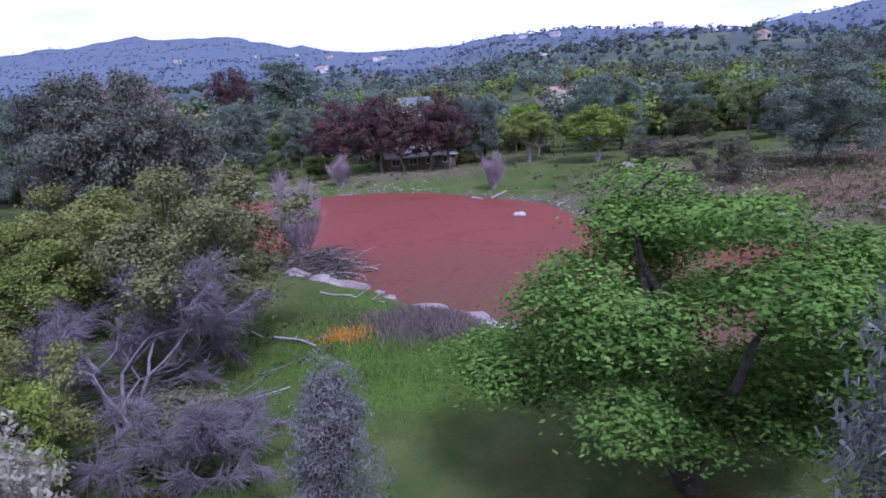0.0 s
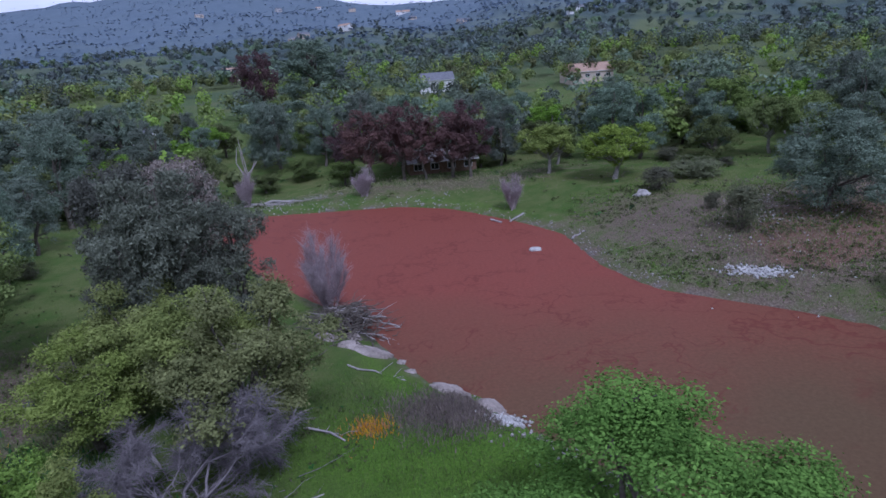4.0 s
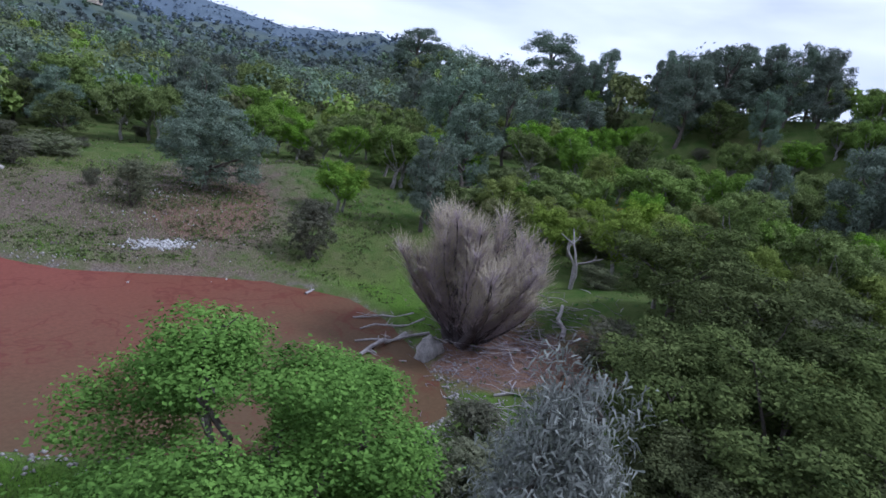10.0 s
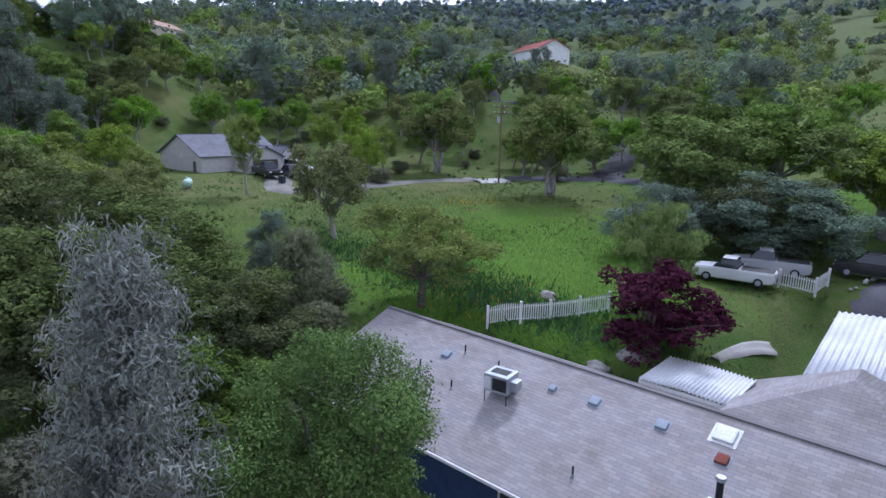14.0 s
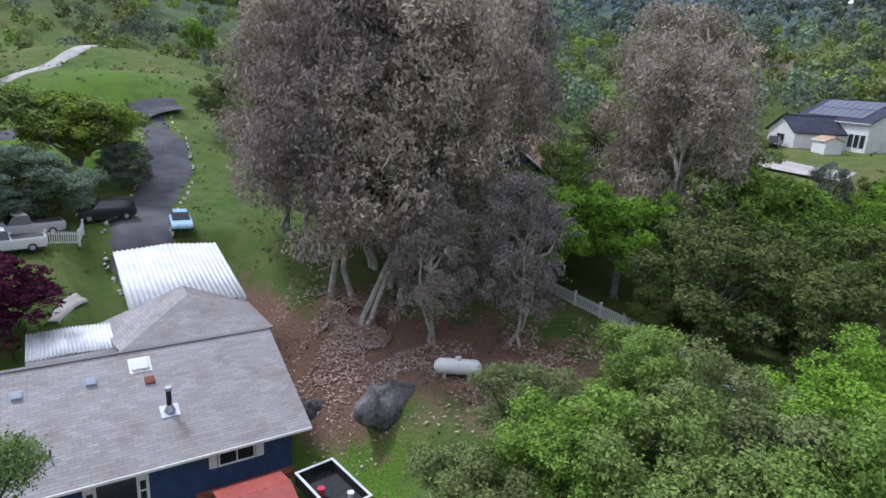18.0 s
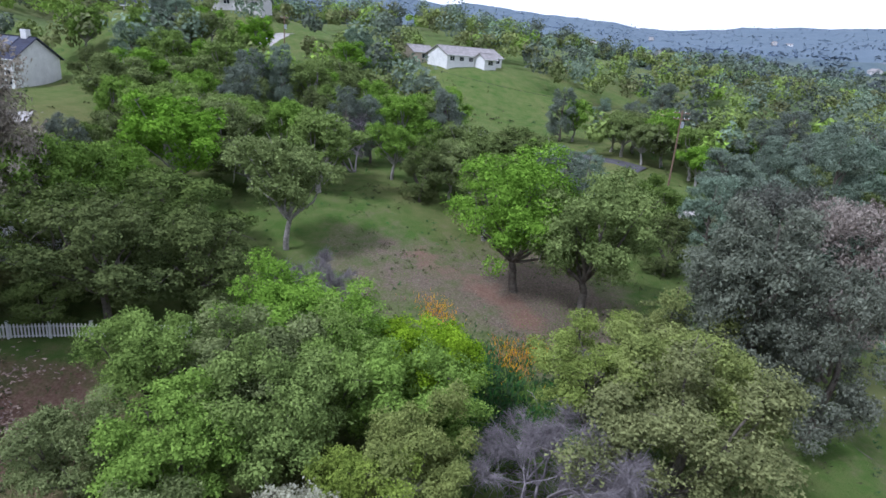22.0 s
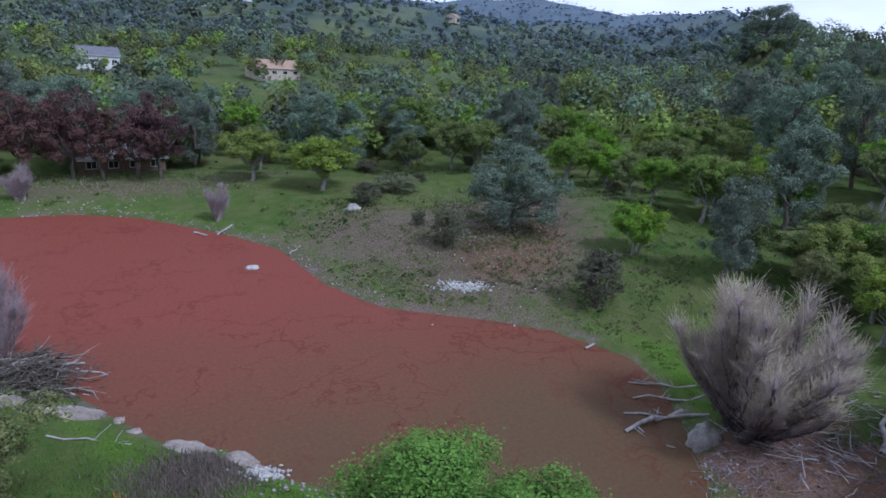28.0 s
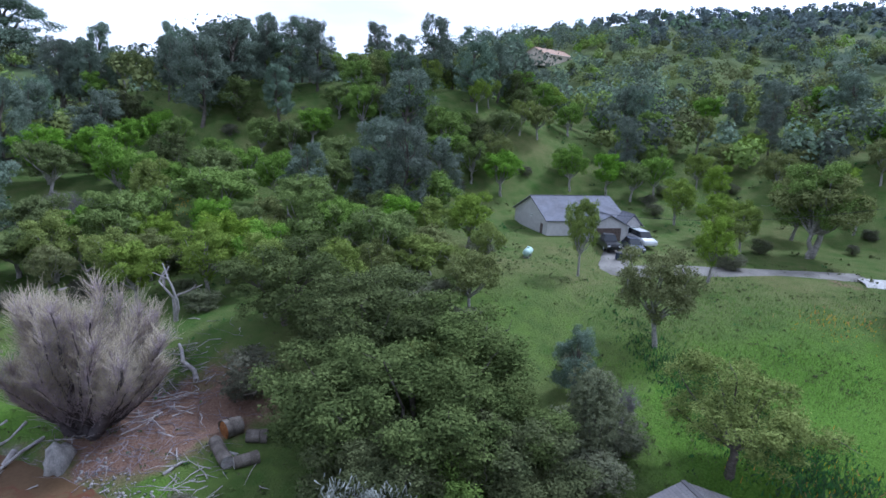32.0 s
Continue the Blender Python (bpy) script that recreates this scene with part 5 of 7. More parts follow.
def roof_things():
    # evaporative cooler on a stand
    m = on_roof(5.2, -12.2)
    c = thing("roof_cooler", pose(5.2, -12.2, m.translation.z, 0, 0, 8), "pale metal evaporative cooler on a dark stand", "cooler")
    part("cabinet", boxed(-.65, -.6, .35, .65, .6, 1.25, bevel=.05), METAL_GREY, c)
    part("vent", boxed(-.6, .58, .5, .15, .63, 1.1), BLACK, c, "black louvred opening")
    part("top_grille", boxed(-.45, -.3, 1.245, .45, .3, 1.27), BLACK, c)
    part("panel", boxed(.25, .59, .5, .6, .625, 1.1, bevel=.01), METAL_WHITE, c)
    part("duct", boxed(-1.0, -.3, .5, -.62, .3, 1.0, bevel=.04), METAL_GREY, c)
    for sx in (-.6, .6):
        for sy in (-.55, .55):
            part("leg", rod(bmesh.new(), (sx, sy, -.45 if sy > 0 else -.1), (sx, sy, .4), .025), BLACK, c)
    # stove pipe
    m = on_roof(-5.6, -11.0)
    p = thing("stove_pipe", pose(-5.6, -11.0, m.translation.z), "black stove pipe with a pale cap and metal flashing", "chimney")
    part("pipe", rod(bmesh.new(), (0, 0, -.1), (0, 0, 1.2), .13, sides=16), BLACK, p)
    part("cap", rod(bmesh.new(), (0, 0, 1.2), (0, 0, 1.34), .2, .17, 16), METAL_GREY, p)
    part("collar", rod(bmesh.new(), (0, 0, .0), (0, 0, .35), .3, .16, 16), METAL_GREY, p)
    b = part("flashing", boxed(-.45, -.4, -.02, .45, .45, .03), METAL_GREY, p)
    b.matrix_basis = pose(0, 0, 0, -17.9)
    for k, (x, y, w, mat, name, label) in enumerate([(-4.7, -14.3, .85, METAL_WHITE, "skylight", "domed skylight in a white frame"), (-2.3, -13.7, .5, VENT_GREY, "roof_vent", "small grey roof vent"), (.9, -13.7, .5, VENT_GREY, "roof_vent", "small grey roof vent"), (9.8, -13.4, .5, VENT_GREY, "roof_vent", "small grey roof vent"), (-5, -13.1, .5, BRICK, "roof_vent", "rusty roof vent cover"), (3.1, -13.6, .35, VENT_GREY, "roof_vent", "small round roof vent")]):
        v = thing(name, on_roof(x, y), label, "roof vent")
        bm = boxed(-w / 2, -w / 2, -.05, w / 2, w / 2, .16, bevel=.06)
        part("cover", bm, mat, v)
        part("base", boxed(-w * .65, -w * .65, -.04, w * .65, w * .65, .02), VENT_GREY if mat is not METAL_WHITE else WHITE_PAINT, v)
    for x, y in ((6.4, -13.6), (7.8, -11.5), (8.9, -13.9), (-.3, -9.8), (10.5, -12)):
        v = thing("vent_pipe", pose(x, y, on_roof(x, y).translation.z), "thin black plumbing vent pipe", "pipe", "vent pipes")
        part("pipe", rod(bmesh.new(), (0, 0, -.1), (0, 0, .5), .045), BLACK, v)
        part("boot", rod(bmesh.new(), (0, 0, -.1), (0, 0, .12), .13, .05), METAL_GREY, v)


roof_things()


def corrugated(name, label, category, x0, x1, y0, y1, z, pitch, posts, floor, crown=.25, rise=0.0):
    """A corrugated metal roof, ribs along y, on posts."""
    c = thing(name, Matrix.Identity(4), label, category)
    n = int((x1 - x0) / pitch * 6)
    xs = np.linspace(x0, x1, n + 1)
    rows = [(y0, 0.0), ((y0 + y1) / 2, 1.0), (y1, 0.0)]
    verts, faces = [], []
    for y, k in rows:
        for x in xs:
            verts.append((x, y, z + rise * (y1 - y) / (y1 - y0) + crown * (1 - abs((x - (x0 + x1) / 2) / ((x1 - x0) / 2))) + .06 * math.sin((x - x0) / pitch * 2 * math.pi)))
    m = n + 1
    for r in range(2):
        for i in range(n):
            faces.append((r * m + i, r * m + i + 1, (r + 1) * m + i + 1, (r + 1) * m + i))
    sheet = link("sheet", fast_mesh("sheet", verts, faces), METAL_WHITE, c, "white corrugated metal sheet")
    sol = sheet.modifiers.new("thick", "SOLIDIFY")
    sol.thickness = .02
    for y in (y0 + .1, (y0 + y1) / 2, y1 - .1):
        up = rise * (y1 - y) / (y1 - y0)
        part("beam", boxed(x0, y - .06, z + up - .28, x1, y + .06, z + up - .07), WHITE_PAINT, c)
    for px in posts:
        for py in (y0 + .3, y1 - .3):
            part("post", boxed(px - .06, py - .06, min(floor, terrain_z(px, py) - .1), px + .06, py + .06, z + rise * (y1 - py) / (y1 - y0) - .28), WHITE_PAINT, c)
    return c


corrugated("carport", "white corrugated metal carport roof on posts", "carport", -13.3, -5.3, -34.0, -24.3, 1.5, .36, (-13, -5.6), -1.6, .3, 1.75)
corrugated("patio_cover", "small white corrugated patio cover", "patio cover", -3.9, .6, -21.8, -17.7, 2.0, .2, (-3.7, .4), -2.8, .1)


# ---- fences ----
def fence(points, label, high, gap, group, material=WHITE_PAINT, post_gap=2.4, wide=.07):
    f = thing("picket_fence", Matrix.Identity(4), label, "fence", group)
    pk = bmesh.new()
    box(pk, -wide / 2, -.012, .05, wide / 2, .012, high - .06)
    tip = prism([(-wide / 2, high - .06), (wide / 2, high - .06), (0, high)], -.012, .012, "y")
    tm_ = bpy.data.meshes.new("tip")
    tip.to_mesh(tm_)
    tip.free()
    pk.from_mesh(tm_)
    bpy.data.meshes.remove(tm_)
    me = bpy.data.meshes.new("picket")
    pk.to_mesh(me)
    pk.free()
    post = bpy.data.meshes.new("post")
    pb = boxed(-.07, -.07, -.3, .07, .07, high + .12, bevel=.012)
    box(pb, -.09, -.09, high + .12, .09, .09, high + .17, bevel=.015)
    pb.to_mesh(post)
    pb.free()
    pts = [Vector((x, y, 0)) for x, y in points]
    for a, b in zip(pts, pts[1:]):
        L = (b - a).length
        rz = math.degrees(math.atan2(b.y - a.y, b.x - a.x))
        n = max(1, round(L / post_gap))
        for i in range(n + 1):
            p = a.lerp(b, i / n)
            link("post", post, material, f).matrix_basis = pose(p.x, p.y, terrain_z(p.x, p.y), 0, 0, rz)
            if i < n:
                q = a.lerp(b, (i + 1) / n)
                za, zb = terrain_z(p.x, p.y), terrain_z(q.x, q.y)
                for zz in (.18, high - .2):
                    bm = bmesh.new()
                    rod(bm, (p.x, p.y, za + zz), (q.x, q.y, zb + zz), .035, sides=4)
                    part("rail", bm, material, f)
        for i in range(int(L / gap)):
            p = a.lerp(b, (i + .5) * gap / L)
            link("picket", me, material, f).matrix_basis = pose(p.x, p.y, terrain_z(p.x, p.y), 0, 0, rz)
    return f


fence([(13.8, -22.3), (11.5, -23), (7.2, -27.4)], "white picket fence with square posts round the garden", 1.25, .16, "white garden fences")
fence([(1.5, -37.5), (-3.2, -37.8), (-3.6, -39.5)], "short white picket fence beside the driveway", 1.1, .16, "white garden fences")
fence([(-33.6, -12.9), (-33.3, -7.6), (-32.3, 1.7), (-32.8, 5.1)], "weathered white picket fence under the trees", 1.0, .2, "white garden fences", wide=.1)


# ---- vehicles ----
def car(name, label, m, paint, length=4.5, width=1.8, height=1.45, kind="hatch", group=""):
    c = thing(name, m, label, "car", group)
    L, W, H = length / 2, width / 2, height
    sill, belt = .28, H * .6
    if kind == "pickup":
        side = [(-L, .45), (-L, belt + .02), (-L * .1, belt), (L * .48, belt), (L * .96, belt * .92), (L, belt * .75), (L, .4), (L * .9, sill), (-L * .9, sill)]
        cab = [(-L * .14, belt - .02), (-L * .08, H), (L * .3, H), (L * .5, belt - .02)]
    elif kind == "suv":
        side = [(-L, .45), (-L, belt), (L * .45, belt), (L * .95, belt * .88), (L, belt * .7), (L, .4), (L * .9, sill), (-L * .9, sill)]
        cab = [(-L * .98, belt - .02), (-L * .9, H), (L * .2, H), (L * .48, belt - .02)]
    else:
        side = [(-L, .45), (-L * .97, belt), (L * .42, belt), (L * .92, belt * .82), (L, belt * .6), (L, .38), (L * .9, sill), (-L * .9, sill)]
        cab = [(-L * .95, belt - .02), (-L * .62, H), (L * .08, H), (L * .46, belt - .02)]
    body = prism(side, -W, W, "y")
    bmesh.ops.bevel(body, geom=list(body.edges), offset=.09, segments=2, affect="EDGES")
    part("body", body, paint, c)
    top = prism(cab, -W * .86, W * .86, "y")
    for v in top.verts:
        if v.co.z > belt + .2:
            v.co.y *= .82
    bmesh.ops.bevel(top, geom=list(top.edges), offset=.05, segments=2, affect="EDGES")
    part("glasshouse", top, GLASS, c, "dark tinted glass")
    xs = [p[0] for p in cab[1:3]]
    part("roof", boxed(xs[0] + .05, -W * .68, H - .05, xs[1] - .05, W * .68, H + .02, bevel=.03), paint, c)
    if kind == "pickup":
        part("bed", boxed(-L * .95, -W * .8, belt - .05, -L * .18, W * .8, belt + .035), BLACK, c)
    for sx in (-.62, .62):
        for sy in (-1, 1):
            w = part("wheel", rod(bmesh.new(), (L * sx, sy * (W - .2), .33), (L * sx, sy * (W + .02), .33), .33, sides=18), BLACK, c)
            part("rim", rod(bmesh.new(), (L * sx, sy * (W - .1), .33), (L * sx, sy * (W + .035), .33), .2, sides=12), METAL_GREY, w)
    for sy in (-1, 1):
        part("headlight", boxed(L - .12, sy * W * .72 - .18, belt * .62, L + .01, sy * W * .72 + .18, belt * .76, bevel=.03), METAL_WHITE, c)
        part("tail_light", boxed(-L - .01, sy * W * .8 - .1, belt * .7, -L + .1, sy * W * .8 + .1, belt * .95, bevel=.02), BRICK, c)
    return c


def paint(name, c):
    m = node_material(name, .3, .5)[0]
    m.node_tree.nodes["Principled BSDF"].inputs["Base Color"].default_value = (*c, 1)
    m.node_tree.nodes["Principled BSDF"].inputs["Coat Weight"].default_value = .5
    return m


PAINTS = {"blue": paint("light blue car paint", (.28, .5, .66)), "black": paint("black car paint", (.012, .012, .014)), "white": paint("white car paint", (.75, .76, .77)), "silver": paint("silver car paint", (.42, .43, .45)), "navy": paint("navy car paint", (.015, .025, .06))}


def ground_pose(x, y, rz=0, dz=0):
    return pose(x, y, terrain_z(x, y) + dz, 0, 0, rz)


car("hatchback_car", "light blue hatchback parked on the driveway", ground_pose(-11.4, -38.9, 84, .17), PAINTS["blue"], 4.2)
car("sedan_car", "white sedan parked by the carport", ground_pose(-10.8, -32.7, 88, .1), PAINTS["white"], 4.4, height=1.4)
car("suv_car", "black off-road car parked on the driveway", ground_pose(-5.7, -43.2, 5, .17), PAINTS["black"], 4.9, 1.95, 1.85, "suv")
car("pickup_truck", "silver pickup truck parked under the trees", ground_pose(0.5, -40.2, 12, .17), PAINTS["silver"], 5.6, 1.95, 1.8, "pickup", "parked pickups")
car("pickup_truck", "white pickup truck parked beside the garden fence", ground_pose(1.9, -36.4, 8, .1), PAINTS["white"], 5.6, 1.95, 1.8, "pickup", "parked pickups")


# ---- patio ----
def patio():
    g = -3.2
    slab = tagged(link("patio", fast_mesh("patio", [(-5, -8.2, g), (7, -8.2, g), (7, -3.4, g), (-5, -3.4, g), (-5, -8.2, g - 1), (7, -8.2, g - 1), (7, -3.4, g - 1), (-5, -3.4, g - 1)], [(0, 1, 2, 3), (0, 4, 5, 1), (1, 5, 6, 2), (2, 6, 7, 3), (3, 7, 4, 0)]), CONCRETE), "flagstone patio with irregular stones", "patio", kind="structure")
    r = random.Random(4)
    for i in range(12):
        for j in range(5):
            cx, cy = -4.5 + i + r.uniform(-.12, .12), -7.7 + j * .95 + r.uniform(-.1, .1)
            k = r.randint(5, 7)
            pts = [(cx + math.cos(a) * r.uniform(.38, .52), cy + math.sin(a) * r.uniform(.36, .48)) for a in [2 * math.pi * q / k for q in range(k)]]
            part("flagstone", prism(pts, g - .02, g + .035), FLAGSTONE, slab)
    for x, y, col, label in ((3.4, -5.0, "blue", "sky blue patio umbrella on a pole"), (.4, -5.4, "red", "red and white striped patio umbrella")):
        u = thing("patio_umbrella", pose(x, y, g + .03), label, "umbrella")
        part("pole", rod(bmesh.new(), (0, 0, 0), (0, 0, 2.5), .025), WHITE_PAINT, u)
        part("base", rod(bmesh.new(), (0, 0, 0), (0, 0, .08), .28, .25, 16), BLACK, u)
        n = 8 if col == "blue" else 16
        for k in range(n):
            a, b = 2 * math.pi * k / n, 2 * math.pi * (k + 1) / n
            bm = bmesh.new()
            t = bm.verts.new((0, 0, 2.5))
            v = [bm.verts.new((math.cos(q) * 1.45, math.sin(q) * 1.45, 2.02)) for q in (a, b)]
            w = [bm.verts.new((math.cos(q) * 1.47, math.sin(q) * 1.47, 1.86)) for q in (a, b)]
            bm.faces.new((t, v[0], v[1]))
            bm.faces.new((v[0], w[0], w[1], v[1]))
            bmesh.ops.solidify(bm, geom=list(bm.faces), thickness=.012)
            part("panel", bm, UMB[col][k % 2], u)
    for x, y, rz in ((-.9, -7.6, 0), (.6, -7.7, 10)):
        s = thing("patio_chair", pose(x, y, g + .03, 0, 0, rz), "dark cushioned patio chair by the wall", "chair", "patio chairs")
        part("seat", boxed(-.32, -.3, .32, .32, .32, .45, bevel=.04), BLACK, s)
        part("backrest", boxed(-.32, -.36, .42, .32, -.26, .95, bevel=.04), BLACK, s)
        for sx in (-.28, .28):
            for sy in (-.28, .28):
                part("leg", boxed(sx - .02, sy - .02, 0, sx + .02, sy + .02, .32), BLACK, s)
    b = thing("storage_box", pose(-4.6, -7.9, g + .03), "pale blue plastic storage box with a lid", "box")
    part("body", boxed(-.4, -.25, 0, .4, .25, .4, bevel=.03), UMB["blue"][0], b)
    part("lid", boxed(-.43, -.28, .4, .43, .28, .47, bevel=.02), WHITE_PAINT, b)
    s = thing("garden_shed", pose(-8.4, -5.4, g), "small shed with a red metal roof", "shed")
    part("wall", boxed(-1.4, -1.3, 0, 1.4, 1.3, 1.55), WHITE_PAINT, s)
    for k in (-1, 1):
        roof_slab("roof", [(-1.7, k * 1.6, 1.5), (1.7, k * 1.6, 1.5), (1.7, 0, 1.95), (-1.7, 0, 1.95)], .06, RED_METAL, s)
    for k in range(9):
        part("rib", boxed(-1.6 + k * .4 - .02, -.04, 1.94, -1.6 + k * .4 + .02, .04, 1.99), RED_METAL, s)
    tr = thing("utility_trailer", pose(-12.1, -4.9, g + .4, 0, 0, 8), "dark open trailer full of garden gear", "trailer")
    part("floor", boxed(-1.1, -1.9, .3, 1.1, 1.9, .4), BLACK, tr)
    for a in ((-1.1, -1.9, .4, -1.03, 1.9, .95), (1.03, -1.9, .4, 1.1, 1.9, .95), (-1.03, -1.9, .4, 1.03, -1.83, .95), (-1.03, 1.83, .4, 1.03, 1.9, .95)):
        part("side_board", boxed(*a, bevel=.01), BLACK, tr)
    for a in ((-1.14, -1.94, .95, 1.14, -1.8, 1.0), (-1.14, 1.8, .95, 1.14, 1.94, 1.0), (-1.14, -1.8, .95, -1.0, 1.8, 1.0), (1.0, -1.8, .95, 1.14, 1.8, 1.0)):
        part("rim", boxed(*a, bevel=.01), METAL_WHITE, tr)
    for sx in (-1, 1):
        part("wheel", rod(bmesh.new(), (sx * 1.12, 0, .05), (sx * 1.3, 0, .05), .34, sides=16), BLACK, tr)
    for name, label, x, y, mat, hh, r0 in (("bucket", "white plastic bucket in the trailer", -.5, .9, WHITE_PAINT, .4, .17), ("bucket", "blue plastic tub in the trailer", .2, 1.2, UMB["blue"][0], .35, .24), ("gas_can", "pink plastic can in the trailer", .55, -.2, UMB["red"][0], .45, .18)):
        q = thing(name, pose(-12.1, -4.9, g + .4, 0, 0, 8) @ pose(x, y, .4), label, "container")
        part("body", rod(bmesh.new(), (0, 0, 0), (0, 0, hh), r0 * .85, r0, 16), mat, q)
        part("rim", rod(bmesh.new(), (0, 0, hh), (0, 0, hh + .03), r0 * 1.08, sides=16), mat, q)


RED_METAL = rough_material("red painted metal", (.3, .06, .045), (.42, .1, .08), 1, 20, .5, .4, .1)
UMB = {"blue": (rough_material("sky blue cloth", (.16, .42, .6), (.22, .5, .68), 2, 30, .9, .1, .1),) * 2,
       "red": (rough_material("red cloth", (.55, .05, .1), (.65, .08, .14), 2, 30, .9, .1, .1), rough_material("white cloth", (.7, .68, .68), (.8, .78, .78), 2, 30, .9, .1, .1))}
patio()


# ---- rocks, logs and dead wood ----
def stone(name, label, x, y, size, material=None, seed=1, sink=.25, group="", flat=.6, rz=0, z=None):
    """A weathered stone: a ball pushed in and out, with facets."""
    r = np.random.default_rng(seed)
    bm = bmesh.new()
    bmesh.ops.create_icosphere(bm, subdivisions=3, radius=1)
    off = r.uniform(0, 50)
    for v in bm.verts:
        n1 = noise.noise(v.co * 1.1 + Vector((off, 0, 0))) * .4 + noise.cell(v.co * 1.7 + Vector((off, off, 0))) * .12 + noise.noise(v.co * 3.4 + Vector((0, off, 0))) * .14
        v.co *= 1 + n1
        v.co.z *= flat
    for f in bm.faces:
        f.smooth = True
    ob = thing(name, pose(x, y, (terrain_z(x, y) if z is None else z) - sink * size[2], 0, 0, rz), label, "rock", group)
    p = part("stone", bm, material or ROCK, ob)
    p.matrix_basis = Matrix.Diagonal((size[0], size[1], size[2] / flat, 1))
    return ob


stone("boulder", "dark lichened boulder by the fence path", -17, -8, (2.0, 1.6, 1.3), DARK_ROCK, 3)
stone("boulder", "dark lichened boulder at the house corner", -14.6, -13.8, (.9, .8, .7), DARK_ROCK, 4)
stone("boulder", "smooth round granite boulder at the water's edge", 28.3, 20.4, (1.15, .8, 1.3), ROCK, 6, .15)
for k, (x, y, sx, sy, sz, rz) in enumerate([(-1, 32.6, 2.5, 1.3, .55, 140), (1.5, 30.4, 2.3, 1.3, .6, 130), (-6.6, 38.6, 2.9, 1.3, .6, 140), (-8.2, 41.4, 1.7, 1, .7, 120), (-10.2, 40.8, 2, 1.4, .8, 160), (-8.4, 39.4, 1.6, 1.1, .6, 20), (-3.6, 35.6, .7, .5, .3, 0), (-4.3, 37.2, .9, .5, .4, 70)]):
    stone("granite_slab", "smooth pale granite slab on the shore", x, y, (sx * .7, sy * .75, sz), SLAB, 20 + k, .55, "shore slabs", .34, rz)
stone("rock", "small pale rock standing in the pond", 9.7, 61.3, (.75, .45, .35), WHITE_ROCK, 31, .1, z=.05)
stone("rock", "grey rock on the far bank", 24.7, 71.2, (1.0, .8, .7), ROCK, 32)
for k, (x, y) in enumerate([(-31.3, 9.1), (-29.9, 10.2), (-29, 11.4), (12.9, 24.1), (12, 24.7), (26.8, 22.6), (26.2, 22), (-32.2, 13.2), (-34.2, 14.1), (-33.2, 11.4), (-31.8, 11.4), (3.6, -23.4), (2.7, -20.9), (4.3, -21.4), (5.1, -22.3), (-27.2, 31.8), (-20.6, 36.4), (11.9, -27)]):
    stone("rock", "weathered grey rock half sunk in the ground", x, y, (.6 + .1 * (k % 4), .5, .45), ROCK if k % 3 else DARK_ROCK, 40 + k, .25, "loose rocks")


def stone_patch(label, cx, cy, rx, ry, count, size, material, seed, rot=0, place=None):
    """Loose stones nobody could count."""
    r = np.random.default_rng(seed)
    base = np.array([(1, 0, 0), (-1, 0, 0), (0, 1, 0), (0, -1, 0), (0, 0, .8), (0, 0, -.5)])
    tris = np.array([(0, 2, 4), (2, 1, 4), (1, 3, 4), (3, 0, 4), (2, 0, 5), (1, 2, 5), (3, 1, 5), (0, 3, 5)])
    vs, fs = [], []
    for k in range(count):
        if place is None:
            u, v = r.normal(0, .5, 2)
            c, s = math.cos(rot), math.sin(rot)
            x, y = cx + u * rx * c - v * ry * s, cy + u * rx * s + v * ry * c
        else:
            x, y = place(r)
        sz = size * r.uniform(.4, 1.6)
        a = r.uniform(0, 6.28)
        p = (base + r.normal(0, .18, base.shape)) * sz
        p = np.stack([p[:, 0] * math.cos(a) - p[:, 1] * math.sin(a), p[:, 0] * math.sin(a) + p[:, 1] * math.cos(a), p[:, 2]], 1)
        z = terrain_z(x, y)
        vs.append(p + (x, y, max(z, 0) + sz * .2))
        fs.append(tris + len(base) * k)
    return tagged(link("stones", fast_mesh("stones", np.concatenate(vs), np.concatenate(fs)), material), label, "stones", kind="stuff")


def along_shore(lo, hi, spread):
    pts = [Vector((*p, 0)) for p in SHORE]

    def place(r):
        k = r.uniform(lo, hi)
        i = int(k) % len(pts)
        p = pts[i].lerp(pts[(i + 1) % len(pts)], k - int(k))
        d = (pts[(i + 1) % len(pts)] - pts[i]).normalized()
        n = Vector((d.y, -d.x, 0)) * -1
        q = p + n * abs(r.normal(0, spread)) + Vector((*r.normal(0, .3, 2), 0))
        return q.x, q.y
    return place


stone_patch("bleached white stones heaped on the bank", 26.7, 47.2, 2.7, .9, 330, .14, WHITE_ROCK, 1, -.5)
stone_patch("pale stones along the eastern shore", 0, 0, 0, 0, 300, .08, ROCK, 2, place=along_shore(5, 12, 1.2))
stone_patch("grey stones along the western shore", 0, 0, 0, 0, 420, .1, ROCK, 3, place=along_shore(20, 27, 1.0))
stone_patch("stones along the northern shore", 0, 0, 0, 0, 320, .12, ROCK, 4, place=along_shore(0, 5, 2.4))
stone_patch("pale stones strewn over the dry bank", 36.4, 55.8, 16, 9, 260, .09, WHITE_ROCK, 5, .9)
stone_patch("white glinting stones below the slab", 2.2, 28.9, 1.1, .7, 160, .13, WHITE_ROCK, 6)


